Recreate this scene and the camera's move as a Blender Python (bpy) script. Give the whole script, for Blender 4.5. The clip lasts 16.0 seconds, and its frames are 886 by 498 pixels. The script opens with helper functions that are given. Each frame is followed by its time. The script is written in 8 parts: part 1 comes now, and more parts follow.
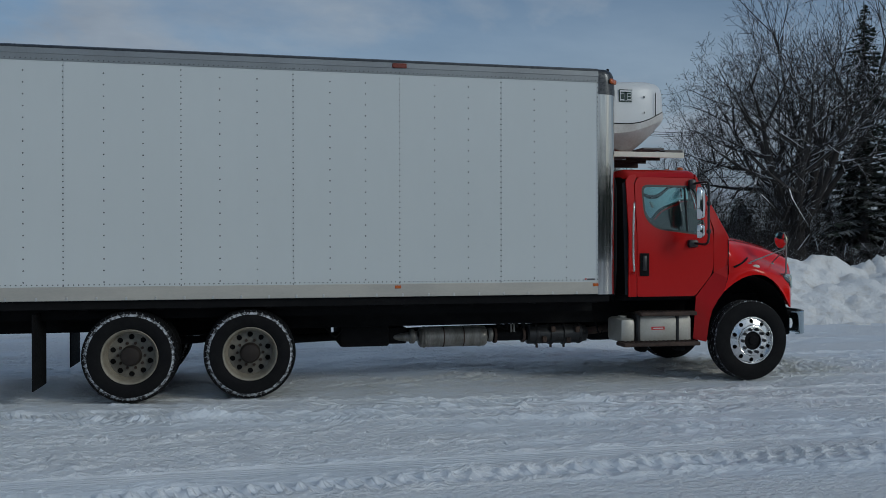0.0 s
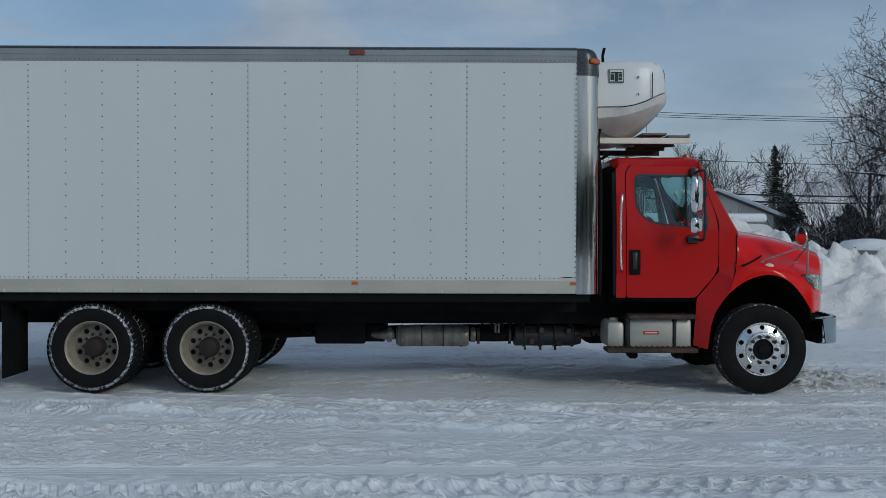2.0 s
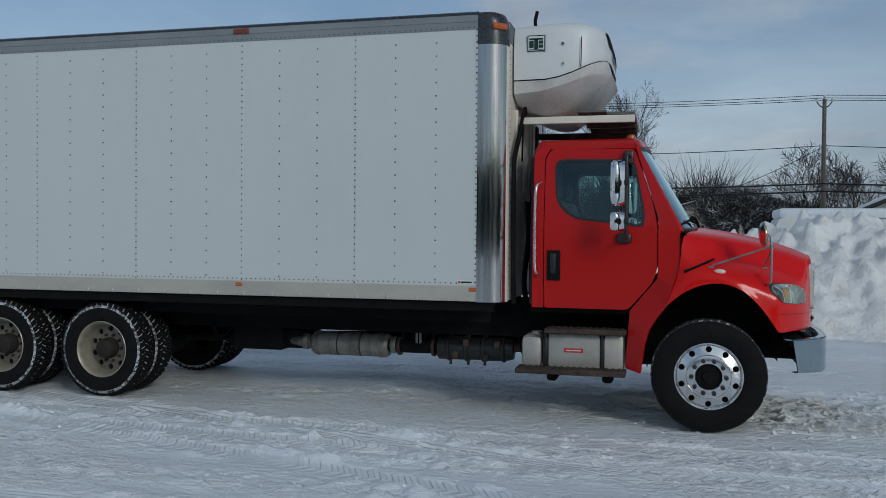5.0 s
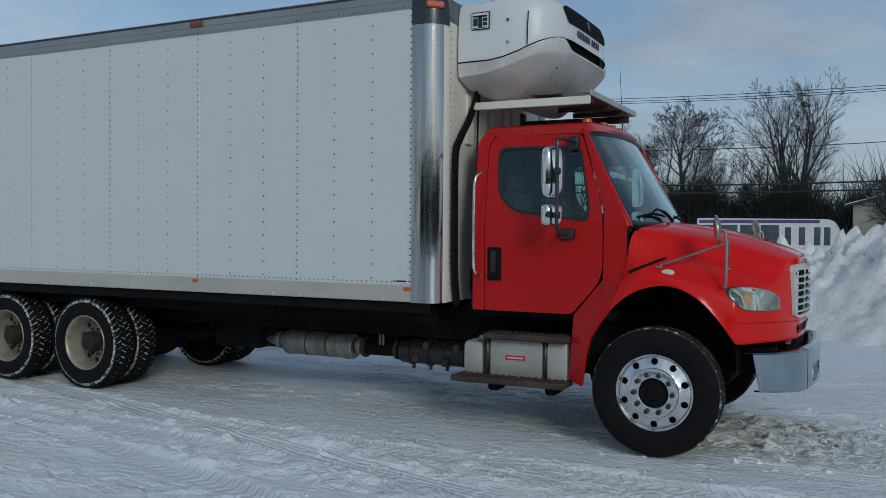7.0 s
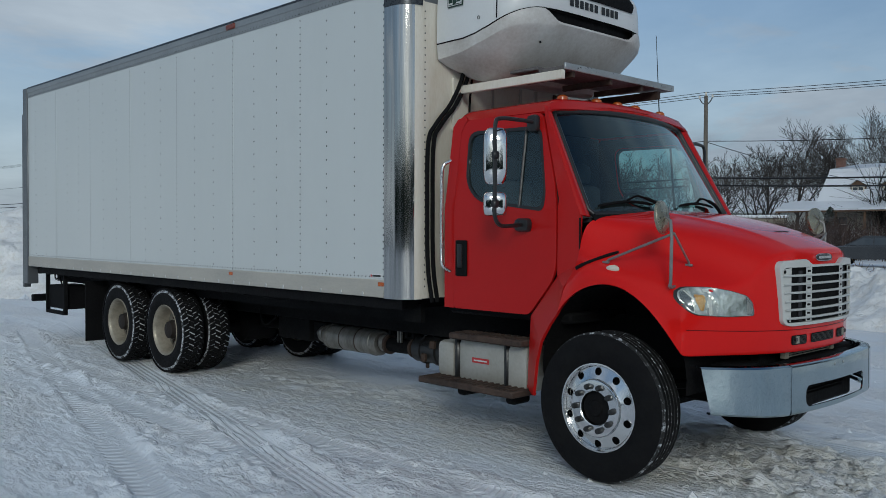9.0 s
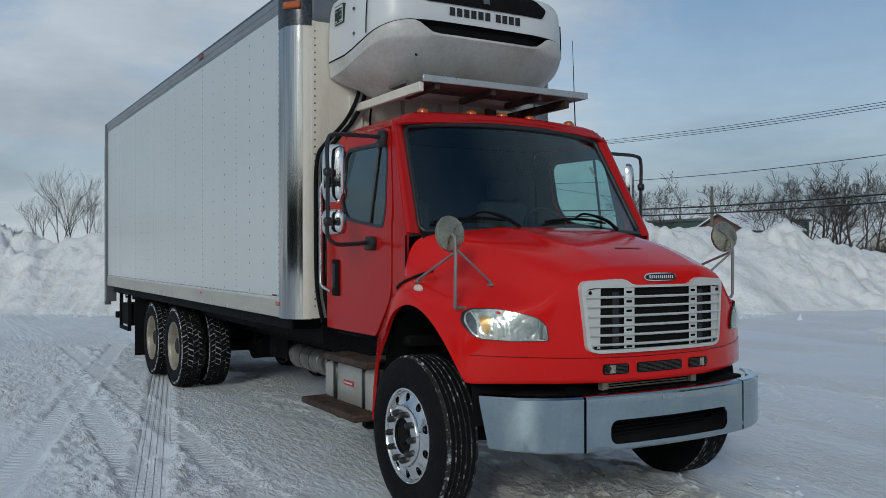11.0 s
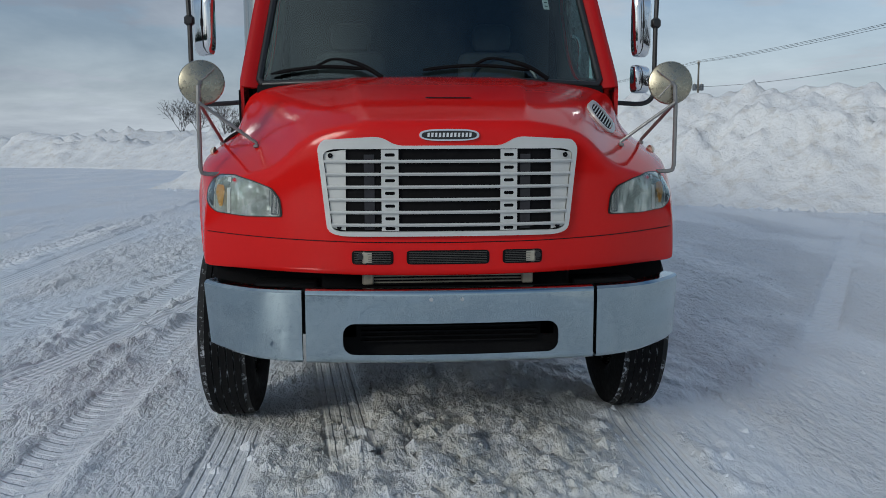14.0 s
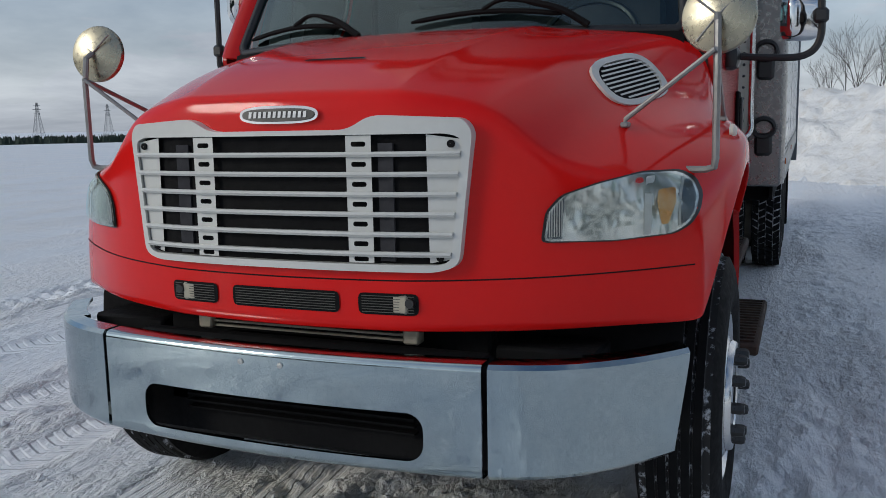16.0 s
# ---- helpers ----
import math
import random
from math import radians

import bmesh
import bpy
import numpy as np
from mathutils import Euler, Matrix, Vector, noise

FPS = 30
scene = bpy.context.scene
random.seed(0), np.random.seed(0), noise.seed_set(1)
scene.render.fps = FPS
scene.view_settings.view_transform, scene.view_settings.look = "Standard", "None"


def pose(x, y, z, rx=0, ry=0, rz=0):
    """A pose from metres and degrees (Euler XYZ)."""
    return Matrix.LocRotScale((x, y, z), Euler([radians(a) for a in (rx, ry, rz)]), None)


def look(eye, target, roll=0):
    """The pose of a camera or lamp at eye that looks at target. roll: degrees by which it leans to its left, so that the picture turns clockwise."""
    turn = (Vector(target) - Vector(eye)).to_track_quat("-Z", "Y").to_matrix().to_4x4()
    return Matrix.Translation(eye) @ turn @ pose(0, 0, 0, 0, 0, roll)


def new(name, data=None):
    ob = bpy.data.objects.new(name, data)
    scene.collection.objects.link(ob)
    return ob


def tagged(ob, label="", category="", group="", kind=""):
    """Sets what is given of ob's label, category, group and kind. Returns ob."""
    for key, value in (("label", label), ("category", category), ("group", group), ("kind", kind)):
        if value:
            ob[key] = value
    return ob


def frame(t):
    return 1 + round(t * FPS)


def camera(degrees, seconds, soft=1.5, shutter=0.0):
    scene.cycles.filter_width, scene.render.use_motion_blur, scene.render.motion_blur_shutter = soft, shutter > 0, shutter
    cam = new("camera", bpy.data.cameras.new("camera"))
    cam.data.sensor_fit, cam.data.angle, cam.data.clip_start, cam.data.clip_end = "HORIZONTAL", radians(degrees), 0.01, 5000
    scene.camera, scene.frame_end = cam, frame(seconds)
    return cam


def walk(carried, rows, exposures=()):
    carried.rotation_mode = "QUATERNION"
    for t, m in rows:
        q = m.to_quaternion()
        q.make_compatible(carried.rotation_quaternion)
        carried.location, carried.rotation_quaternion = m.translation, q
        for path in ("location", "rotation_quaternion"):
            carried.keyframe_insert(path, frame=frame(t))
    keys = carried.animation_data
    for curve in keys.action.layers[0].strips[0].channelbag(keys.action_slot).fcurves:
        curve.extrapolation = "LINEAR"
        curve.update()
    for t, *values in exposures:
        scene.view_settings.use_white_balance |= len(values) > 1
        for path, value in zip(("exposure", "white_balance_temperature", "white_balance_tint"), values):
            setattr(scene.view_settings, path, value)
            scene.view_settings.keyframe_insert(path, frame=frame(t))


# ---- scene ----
cam = camera(53.9, 16.0, soft=0.85)
METRES, EYE, TILT, LEAN, TURN = 20.06, 1.72, 0.0, 0.0, -12.0
ROWS = [
    (0.0, 0.0, 0.0, 0.0, -0.0, -0.23, 0.07),
    (0.5, 0.0315, 0.0061, -0.0002, 1.16, -0.37, -0.02),
    (1.0, 0.061, 0.0171, -0.0014, 4.57, -0.49, -0.1),
    (1.5, 0.0906, 0.0278, 0.0001, 8.13, -0.56, -0.15),
    (2.0, 0.1197, 0.0393, 0.0011, 11.74, -0.7, -0.18),
    (2.5, 0.1448, 0.0535, 0.0017, 15.03, -0.84, -0.2),
    (3.0, 0.1704, 0.0685, 0.0016, 18.11, -0.96, -0.22),
    (3.5, 0.1927, 0.0876, 0.0018, 19.22, -1.04, -0.29),
    (4.0, 0.2158, 0.1104, 0.0008, 21.2, -1.03, -0.39),
    (4.5, 0.2396, 0.1324, 0.0022, 23.73, -0.98, -0.41),
    (7.0, 0.3415, 0.2377, 0.0016, 38.54, -1.15, -0.42),
    (7.5, 0.362, 0.2644, 0.0005, 42.43, -1.19, -0.34),
    (8.0, 0.3806, 0.2928, 0.0002, 48.38, -1.34, -0.3),
    (8.5, 0.3975, 0.3231, -0.0007, 54.21, -1.27, -0.24),
    (9.0, 0.4149, 0.354, -0.001, 57.91, -1.24, -0.19),
    (9.5, 0.4289, 0.3844, -0.0012, 60.63, -1.23, -0.18),
    (12.0, 0.4704, 0.54, -0.0047, 79.91, 0.84, 0.2),
    (12.5, 0.4671, 0.5711, -0.0064, 83.76, 0.85, 0.32),
    (13.0, 0.4562, 0.5989, -0.0073, 87.82, 0.33, 0.39),
    (13.5, 0.4421, 0.6255, -0.0092, 92.01, -4.3, 0.34),
    (14.0, 0.422, 0.6474, -0.0111, 97.84, -7.06, 0.21),
    (14.5, 0.3995, 0.6682, -0.0105, 106.33, -7.94, 0.76),
    (15.0, 0.3749, 0.6867, -0.0099, 112.38, -8.09, 0.92),
    (15.5, 0.3499, 0.7003, -0.01, 118.25, -8.13, 0.99),
    (16.0, 0.3234, 0.7136, -0.0114, 124.23, -8.22, 1.1),
]
# the clip's camera opens up and warms a little on the way
EXPOSURE = [(0.0, -0.85, 5620, 1), (1.0, -0.70, 5650, 1), (2.5, -0.60, 5680, 1), (4.5, -0.62, 5690, 1), (7.0, -0.60, 5580, 0), (9.5, -0.56, 5690, 0), (12.0, -0.47, 5830, 2), (13.5, -0.43, 5830, 3), (14.5, -0.40, 5780, 3), (15.5, -0.40, 5900, 5), (16.0, -0.24, 6040, 6)]
walk(cam, [(t, pose(0, 0, EYE, TILT, LEAN, TURN) @ pose(METRES * x, METRES * y, METRES * z, 90 + pitch, roll, yaw)) for t, x, y, z, yaw, pitch, roll in ROWS], EXPOSURE)

# ---------------- world, sun, exposure ----------------
from mathutils.bvhtree import BVHTree

SUN_AZ, SUN_EL = 135.0, 23.0      # degrees; azimuth from +y towards +x, where the sun stands
world = bpy.data.worlds.new("world")
scene.world = world
world.use_nodes = True
wn, wl = world.node_tree.nodes, world.node_tree.links
wn.clear()


def wnode(kind, **kw):
    n = wn.new(kind)
    for k, v in kw.items():
        n.inputs[k].default_value = v
    return n


sky = wn.new("ShaderNodeTexSky")
sky.sky_type = "NISHITA"
sky.sun_disc = False
sky.sun_elevation = radians(SUN_EL)
sky.sun_rotation = radians(SUN_AZ)
sky.air_density, sky.dust_density, sky.ozone_density = 1.0, 1.0, 2.5
sky_dim = wn.new("ShaderNodeVectorMath")
sky_dim.operation = "SCALE"
sky_dim.inputs["Scale"].default_value = 0.125
wl.new(sky.outputs[0], sky_dim.inputs[0])
coord = wn.new("ShaderNodeTexCoord")
sep = wn.new("ShaderNodeSeparateXYZ")
wl.new(coord.outputs["Generated"], sep.inputs[0])


def wmath(op, a, b=None):
    n = wn.new("ShaderNodeMath")
    n.operation = op
    for i, v in enumerate((a, b)):
        if v is None:
            continue
        if isinstance(v, (int, float)):
            n.inputs[i].default_value = v
        else:
            wl.new(v, n.inputs[i])
    return n.outputs[0]


# clouds lie on a plane overhead: direction divided by height
height = wmath("ADD", wmath("MAXIMUM", sep.outputs["Z"], 0.0), 0.16)
comb = wn.new("ShaderNodeCombineXYZ")
wl.new(wmath("DIVIDE", sep.outputs["X"], height), comb.inputs[0])
wl.new(wmath("DIVIDE", sep.outputs["Y"], height), comb.inputs[1])
cl1 = wnode("ShaderNodeTexNoise", Scale=0.75, Detail=9.0, Roughness=0.58, Distortion=0.35)
cl2 = wnode("ShaderNodeTexNoise", Scale=0.42, Detail=7.0, Roughness=0.6, Distortion=0.2)
wl.new(comb.outputs[0], cl1.inputs["Vector"])
wl.new(comb.outputs[0], cl2.inputs["Vector"])
cover = wn.new("ShaderNodeMapRange")
cover.inputs["From Min"].default_value, cover.inputs["From Max"].default_value = 0.39, 0.58
wl.new(cl1.outputs["Fac"], cover.inputs["Value"])
tone = wn.new("ShaderNodeValToRGB")
tone.color_ramp.elements[0].position, tone.color_ramp.elements[0].color = 0.36, (0.365, 0.382, 0.44, 1)
tone.color_ramp.elements[1].position, tone.color_ramp.elements[1].color = 0.64, (0.81, 0.81, 0.84, 1)
wl.new(cl2.outputs["Fac"], tone.inputs[0])
mixc = wn.new("ShaderNodeMix")
mixc.data_type = "RGBA"
low = wn.new("ShaderNodeMapRange")      # haze and cloud banks close the sky towards the horizon
for k, v in (("From Min", 0.02), ("From Max", 0.40), ("To Min", 0.97), ("To Max", 0.0)):
    low.inputs[k].default_value = v
wl.new(sep.outputs["Z"], low.inputs["Value"])
wl.new(wmath("MULTIPLY", wmath("MAXIMUM", cover.outputs[0], low.outputs[0]), 0.93), mixc.inputs["Factor"])
wl.new(sky_dim.outputs[0], mixc.inputs["A"])
wl.new(tone.outputs[0], mixc.inputs["B"])
bg = wnode("ShaderNodeBackground", Strength=1.0)
wl.new(mixc.outputs["Result"], bg.inputs["Color"])
out = wn.new("ShaderNodeOutputWorld")
wl.new(bg.outputs[0], out.inputs[0])

sun = new("sun", bpy.data.lights.new("sun", "SUN"))
sun.data.energy, sun.data.angle, sun.data.color = 1.45, radians(16), (1.0, 0.90, 0.78)
az, el = radians(SUN_AZ), radians(SUN_EL)
sun_from = Vector((math.sin(az) * math.cos(el), math.cos(az) * math.cos(el), math.sin(el)))
sun.matrix_world = look(sun_from * 60, (0, 0, 0))

# ---------------- materials ----------------


class Mat:
    """A node material with short ways to wire it."""

    def __init__(self, name):
        self.m = bpy.data.materials.new(name)
        self.m.use_nodes = True
        self.nt = self.m.node_tree
        self.n, self.l = self.nt.nodes, self.nt.links
        self.b = self.n["Principled BSDF"]
        self.tc = self.n.new("ShaderNodeTexCoord")

    def put(self, socket, v):
        if isinstance(v, bpy.types.NodeSocket):
            self.l.new(v, socket)
        elif isinstance(v, (tuple, list)) and len(v) == 3 and socket.type == "RGBA":
            socket.default_value = (*v, 1)
        else:
            socket.default_value = v

    def set(self, **kw):
        for k, v in kw.items():
            self.put(self.b.inputs[k.replace("_", " ")], v)
        return self

    def coords(self, scale=(1, 1, 1), kind="Object"):
        mp = self.n.new("ShaderNodeMapping")
        mp.inputs["Scale"].default_value = scale
        self.l.new(self.tc.outputs[kind], mp.inputs["Vector"])
        return mp.outputs[0]

    def noise(self, scale, detail=4.0, rough=0.55, stretch=(1, 1, 1), kind="Object", dist=0.0):
        n = self.n.new("ShaderNodeTexNoise")
        n.inputs["Scale"].default_value, n.inputs["Detail"].default_value = scale, detail
        n.inputs["Roughness"].default_value, n.inputs["Distortion"].default_value = rough, dist
        self.l.new(self.coords(stretch, kind), n.inputs["Vector"])
        return n.outputs["Fac"]

    def ramp(self, fac, lo, hi, a=0.0, b=1.0):
        r = self.n.new("ShaderNodeMapRange")
        self.put(r.inputs["Value"], fac)
        for k, v in (("From Min", lo), ("From Max", hi), ("To Min", a), ("To Max", b)):
            r.inputs[k].default_value = v
        return r.outputs[0]

    def mix(self, fac, a, b):
        x = self.n.new("ShaderNodeMix")
        x.data_type = "RGBA"
        self.put(x.inputs["Factor"], fac), self.put(x.inputs["A"], a), self.put(x.inputs["B"], b)
        return x.outputs["Result"]

    def math(self, op, a, b=0.0):
        x = self.n.new("ShaderNodeMath")
        x.operation = op
        self.put(x.inputs[0], a), self.put(x.inputs[1], b)
        return x.outputs[0]

    def bump(self, h, dist=0.01, strength=1.0):
        b = self.n.new("ShaderNodeBump")
        b.inputs["Distance"].default_value, b.inputs["Strength"].default_value = dist, strength
        self.l.new(h, b.inputs["Height"])
        self.l.new(b.outputs[0], self.b.inputs["Normal"])
        return self

    def axis(self, which, kind="Object"):
        s = self.n.new("ShaderNodeSeparateXYZ")
        self.l.new(self.tc.outputs[kind], s.inputs[0])
        return s.outputs[which]

    def up(self):
        g = self.n.new("ShaderNodeNewGeometry")
        s = self.n.new("ShaderNodeSeparateXYZ")
        self.l.new(g.outputs["Normal"], s.inputs[0])
        return s.outputs["Z"]


def worn(name, col, col2, rough, scale=3.0, metal=0.0, coat=0.0, bump=0.0, bscale=40.0, rvar=0.12, stretch=(1, 1, 1), spec=0.5):
    """Paint, metal or plastic: two tones at a large scale, grain at a small one."""
    m = Mat(name)
    big, small = m.noise(scale, 5, 0.6, stretch), m.noise(bscale, 3, 0.6, stretch)
    f = m.math("ADD", m.math("MULTIPLY", m.ramp(big, 0.35, 0.7), 0.75), m.math("MULTIPLY", m.ramp(small, 0.3, 0.7), 0.25))
    m.set(Base_Color=m.mix(f, col, col2), Specular_IOR_Level=spec, Metallic=metal, Coat_Weight=coat, Coat_Roughness=0.05)
    m.set(Roughness=m.ramp(small, 0.3, 0.7, max(rough - rvar, 0.02), rough + rvar))
    if bump:
        m.bump(small, bump)
    return m.m


def streaked(name, col, rough):
    """Polished sheet metal with long upright brush marks and shallow dents."""
    m = Mat(name)
    brush, dent = m.noise(26, 3, 0.6, (1, 1, 0.02)), m.noise(2.2, 3, 0.5, (1, 1, 0.35))
    m.set(Base_Color=m.mix(m.ramp(brush, 0.35, 0.65), col, tuple(c * 0.80 for c in col)), Metallic=1.0)
    m.set(Roughness=m.ramp(brush, 0.3, 0.7, rough * 0.6, rough * 1.7))
    m.bump(m.math("ADD", m.math("MULTIPLY", brush, 0.22), m.math("MULTIPLY", dent, 0.6)), 0.012)
    return m.m


def snow_mat(name, tint, dirt, relief, dirt_amount=0.0, coarse=1.0):
    m = Mat(name)
    a, b, c, d = m.noise(0.35, 4), m.noise(5 * coarse, 6, 0.65), m.noise(34 * coarse, 5, 0.7), m.ramp(m.noise(13 * coarse, 5, 0.62, dist=0.4), 0.44, 0.60)
    base = m.mix(m.ramp(a, 0.3, 0.7), tint, tuple(x * 0.93 for x in tint))
    base = m.mix(m.math("MULTIPLY", m.ramp(b, 0.5, 0.75), dirt_amount), base, dirt)
    h = m.math("ADD", m.math("ADD", m.math("MULTIPLY", b, 0.5), m.math("MULTIPLY", c, 0.35)), m.math("MULTIPLY", d, 0.35))
    m.set(Base_Color=base, Roughness=0.55)
    m.bump(h, relief)
    return m


# one red paint: hood brightened for light on the nose, cab rougher and dimmed
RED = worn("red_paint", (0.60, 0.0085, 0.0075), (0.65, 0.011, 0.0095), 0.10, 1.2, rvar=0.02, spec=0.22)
RED_DIMMED = worn("red_paint_dimmed", (0.40, 0.008, 0.0075), (0.44, 0.010, 0.0095), 0.22, 1.5, rvar=0.02, spec=0.25)
WHITE_PANEL = worn("white_panel_paint", (0.605, 0.63, 0.622), (0.575, 0.60, 0.592), 0.20, 0.6, rvar=0.015, stretch=(1, 1, 0.35), spec=0.5, bscale=9)
WHITE_OLD = worn("stained_cream_paint", (0.80, 0.77, 0.69), (0.60, 0.53, 0.41), 0.40, 1.1, rvar=0.12, stretch=(1.5, 1.5, 0.4))
WHITE_PLASTIC = worn("white_plastic", (0.68, 0.69, 0.69), (0.60, 0.60, 0.59), 0.35, 1.4, rvar=0.08)
RAIL_GREY = worn("grey_rail_metal", (0.13, 0.14, 0.15), (0.19, 0.20, 0.21), 0.42, 2.0, metal=0.5)
RAIL_CREAM = worn("cream_rail_metal", (0.50, 0.47, 0.41), (0.40, 0.38, 0.34), 0.45, 2.0, metal=0.15, stretch=(0.6, 1, 2))
CHROME = worn("polished_steel", (0.78, 0.78, 0.78), (0.70, 0.70, 0.70), 0.07, 2.0, metal=1.0, rvar=0.03)
DISH = worn("dull_dish_metal", (0.42, 0.385, 0.29), (0.34, 0.31, 0.23), 0.30, 6.0, metal=0.9)
BUMPER = worn("hazy_chrome", (0.44, 0.51, 0.53), (0.36, 0.43, 0.46), 0.13, 5.0, metal=1.0, rvar=0.10)
ALU = worn("cast_aluminium", (0.62, 0.62, 0.60), (0.50, 0.49, 0.46), 0.36, 4.0, metal=0.85)
ALU_BRIGHT = worn("polished_aluminium", (0.82, 0.82, 0.81), (0.72, 0.72, 0.71), 0.22, 6.0, metal=1.0, rvar=0.08)
RIM_PAINT = worn("dirty_cream_rim", (0.40, 0.36, 0.285), (0.21, 0.185, 0.14), 0.42, 7.0, metal=0.30)
TANK = worn("weathered_tank_metal", (0.50, 0.49, 0.45), (0.36, 0.34, 0.29), 0.45, 3.0, metal=0.35)
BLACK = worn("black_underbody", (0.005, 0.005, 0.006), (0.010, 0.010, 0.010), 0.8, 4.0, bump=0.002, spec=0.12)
BLACK_GLOSS = worn("black_plastic", (0.012, 0.012, 0.013), (0.02, 0.02, 0.02), 0.38, 6.0)
RUST = worn("rusty_steel", (0.085, 0.058, 0.045), (0.030, 0.024, 0.022), 0.8, 7.0, bump=0.003, spec=0.2)
GRILLE_GREY = worn("silver_grille_plastic", (0.62, 0.62, 0.59), (0.55, 0.55, 0.52), 0.34, 4.0, metal=0.12, rvar=0.05)
RUBBER = worn("tyre_rubber", (0.006, 0.006, 0.007), (0.011, 0.011, 0.011), 0.75, 8.0, bump=0.0015, spec=0.12)
ORANGE = worn("amber_lens", (0.48, 0.11, 0.012), (0.38, 0.07, 0.010), 0.25, 5.0, coat=0.3)
REDLENS = worn("dark_red_lens", (0.20, 0.05, 0.03), (0.15, 0.03, 0.02), 0.3, 5.0)
GREEN_INK = worn("dark_green_ink", (0.010, 0.035, 0.024), (0.008, 0.025, 0.018), 0.4)
BLACK_INK = worn("black_ink", (0.012, 0.012, 0.012), (0.02, 0.02, 0.02), 0.4)
RED_INK = worn("red_sticker", (0.50, 0.03, 0.03), (0.42, 0.04, 0.04), 0.45)
INTERIOR = worn("grey_cab_trim", (0.045, 0.045, 0.05), (0.03, 0.03, 0.034), 0.8, 4.0, spec=0.2)
RIVET = worn("dull_rivet_metal", (0.045, 0.045, 0.05), (0.08, 0.08, 0.08), 0.5, 9.0, metal=0.3)
SEAT = worn("grey_seat_cloth", (0.075, 0.07, 0.075), (0.05, 0.05, 0.055), 0.85, 6.0, spec=0.2)
WOOD_POLE = worn("weathered_pole_wood", (0.17, 0.15, 0.12), (0.11, 0.095, 0.08), 0.85, 3.0, bump=0.01, stretch=(6, 6, 0.4))
CABLE = worn("black_cable", (0.015, 0.015, 0.018), (0.02, 0.02, 0.022), 0.7)
CREAM_SIDING = worn("pale_siding", (0.66, 0.65, 0.58), (0.58, 0.57, 0.51), 0.75, 0.8)
GREEN_SIDING = worn("dark_green_siding", (0.06, 0.11, 0.085), (0.05, 0.085, 0.07), 0.7, 0.8)
BROWN_WOOD = worn("brown_timber", (0.15, 0.09, 0.05), (0.10, 0.06, 0.04), 0.8, 2.0)
ROOF_DARK = worn("dark_shingle", (0.07, 0.065, 0.065), (0.05, 0.05, 0.05), 0.85, 2.0)
BRICK = worn("dull_brick", (0.22, 0.12, 0.09), (0.15, 0.09, 0.07), 0.85, 3.0)
CAR_GREY = worn("dark_car_paint", (0.035, 0.037, 0.04), (0.045, 0.047, 0.05), 0.25, 1.0, coat=0.6)
STEEL_FAR = worn("tower_steel", (0.17, 0.18, 0.19), (0.13, 0.14, 0.15), 0.6, 0.2, metal=0.4)
DRY_GRASS = worn("dry_grass", (0.26, 0.18, 0.10), (0.18, 0.12, 0.07), 0.9, 2.0)
SNOW_CAP = snow_mat("roof_snow", (0.84, 0.86, 0.90), (0.5, 0.48, 0.45), 0.03).m


def bark_mat(name, a, b, snow, lie=0.95):
    m = Mat(name)
    big, fine = m.noise(2.0, 4), m.noise(30, 3, 0.6, (3, 3, 0.5))
    col = m.mix(m.ramp(m.math("ADD", m.math("MULTIPLY", big, 0.5), m.math("MULTIPLY", fine, 0.5)), 0.35, 0.65), a, b)
    patch = m.ramp(m.math("ADD", m.up(), m.math("MULTIPLY", m.ramp(m.noise(1.3, 3), 0.35, 0.65), 0.8)), lie, lie + 0.25, 0.0, snow)
    m.set(Base_Color=m.mix(patch, col, (0.80, 0.82, 0.86)), Roughness=0.85)
    return m.m


BARK = bark_mat("bark", (0.034, 0.029, 0.027), (0.058, 0.050, 0.046), 0.95)
SNOWY_BARK = bark_mat("snowy_bark", (0.022, 0.019, 0.018), (0.042, 0.037, 0.034), 0.95, 0.86)
BARK_FAR = bark_mat("bare_twigs", (0.042, 0.036, 0.034), (0.066, 0.057, 0.052), 0.3)
DRY_BRUSH = bark_mat("reddish_brush", (0.060, 0.036, 0.028), (0.085, 0.056, 0.044), 0.3)
NEEDLE = bark_mat("dark_needles", (0.014, 0.026, 0.018), (0.026, 0.042, 0.028), 0.30, 1.25)


def glass_mat(name, tint, rough=0.0, gloss=1.0):
    m = Mat(name)
    m.n.remove(m.b)
    tr, gl = m.n.new("ShaderNodeBsdfTransparent"), m.n.new("ShaderNodeBsdfGlossy")
    tr.inputs["Color"].default_value = (*tint, 1)
    gl.inputs["Roughness"].default_value = rough
    gl.inputs["Color"].default_value = (0.86, 1.0, 0.99, 1)
    fr = m.n.new("ShaderNodeFresnel")
    fr.inputs["IOR"].default_value = 1.5
    mx = m.n.new("ShaderNodeMixShader")
    m.l.new(m.math("MULTIPLY", fr.outputs[0], gloss), mx.inputs[0])
    m.l.new(tr.outputs[0], mx.inputs[1]), m.l.new(gl.outputs[0], mx.inputs[2])
    m.l.new(mx.outputs[0], m.n["Material Output"].inputs[0])
    return m.m


GLASS = glass_mat("cab_glass", (0.60, 0.79, 0.77), gloss=1.9)
LENS = glass_mat("headlight_lens", (0.93, 0.94, 0.93), 0.04, 1.3)
PANE = worn("house_pane", (0.05, 0.06, 0.07), (0.09, 0.10, 0.11), 0.08)

# ---------------- mesh helpers ----------------


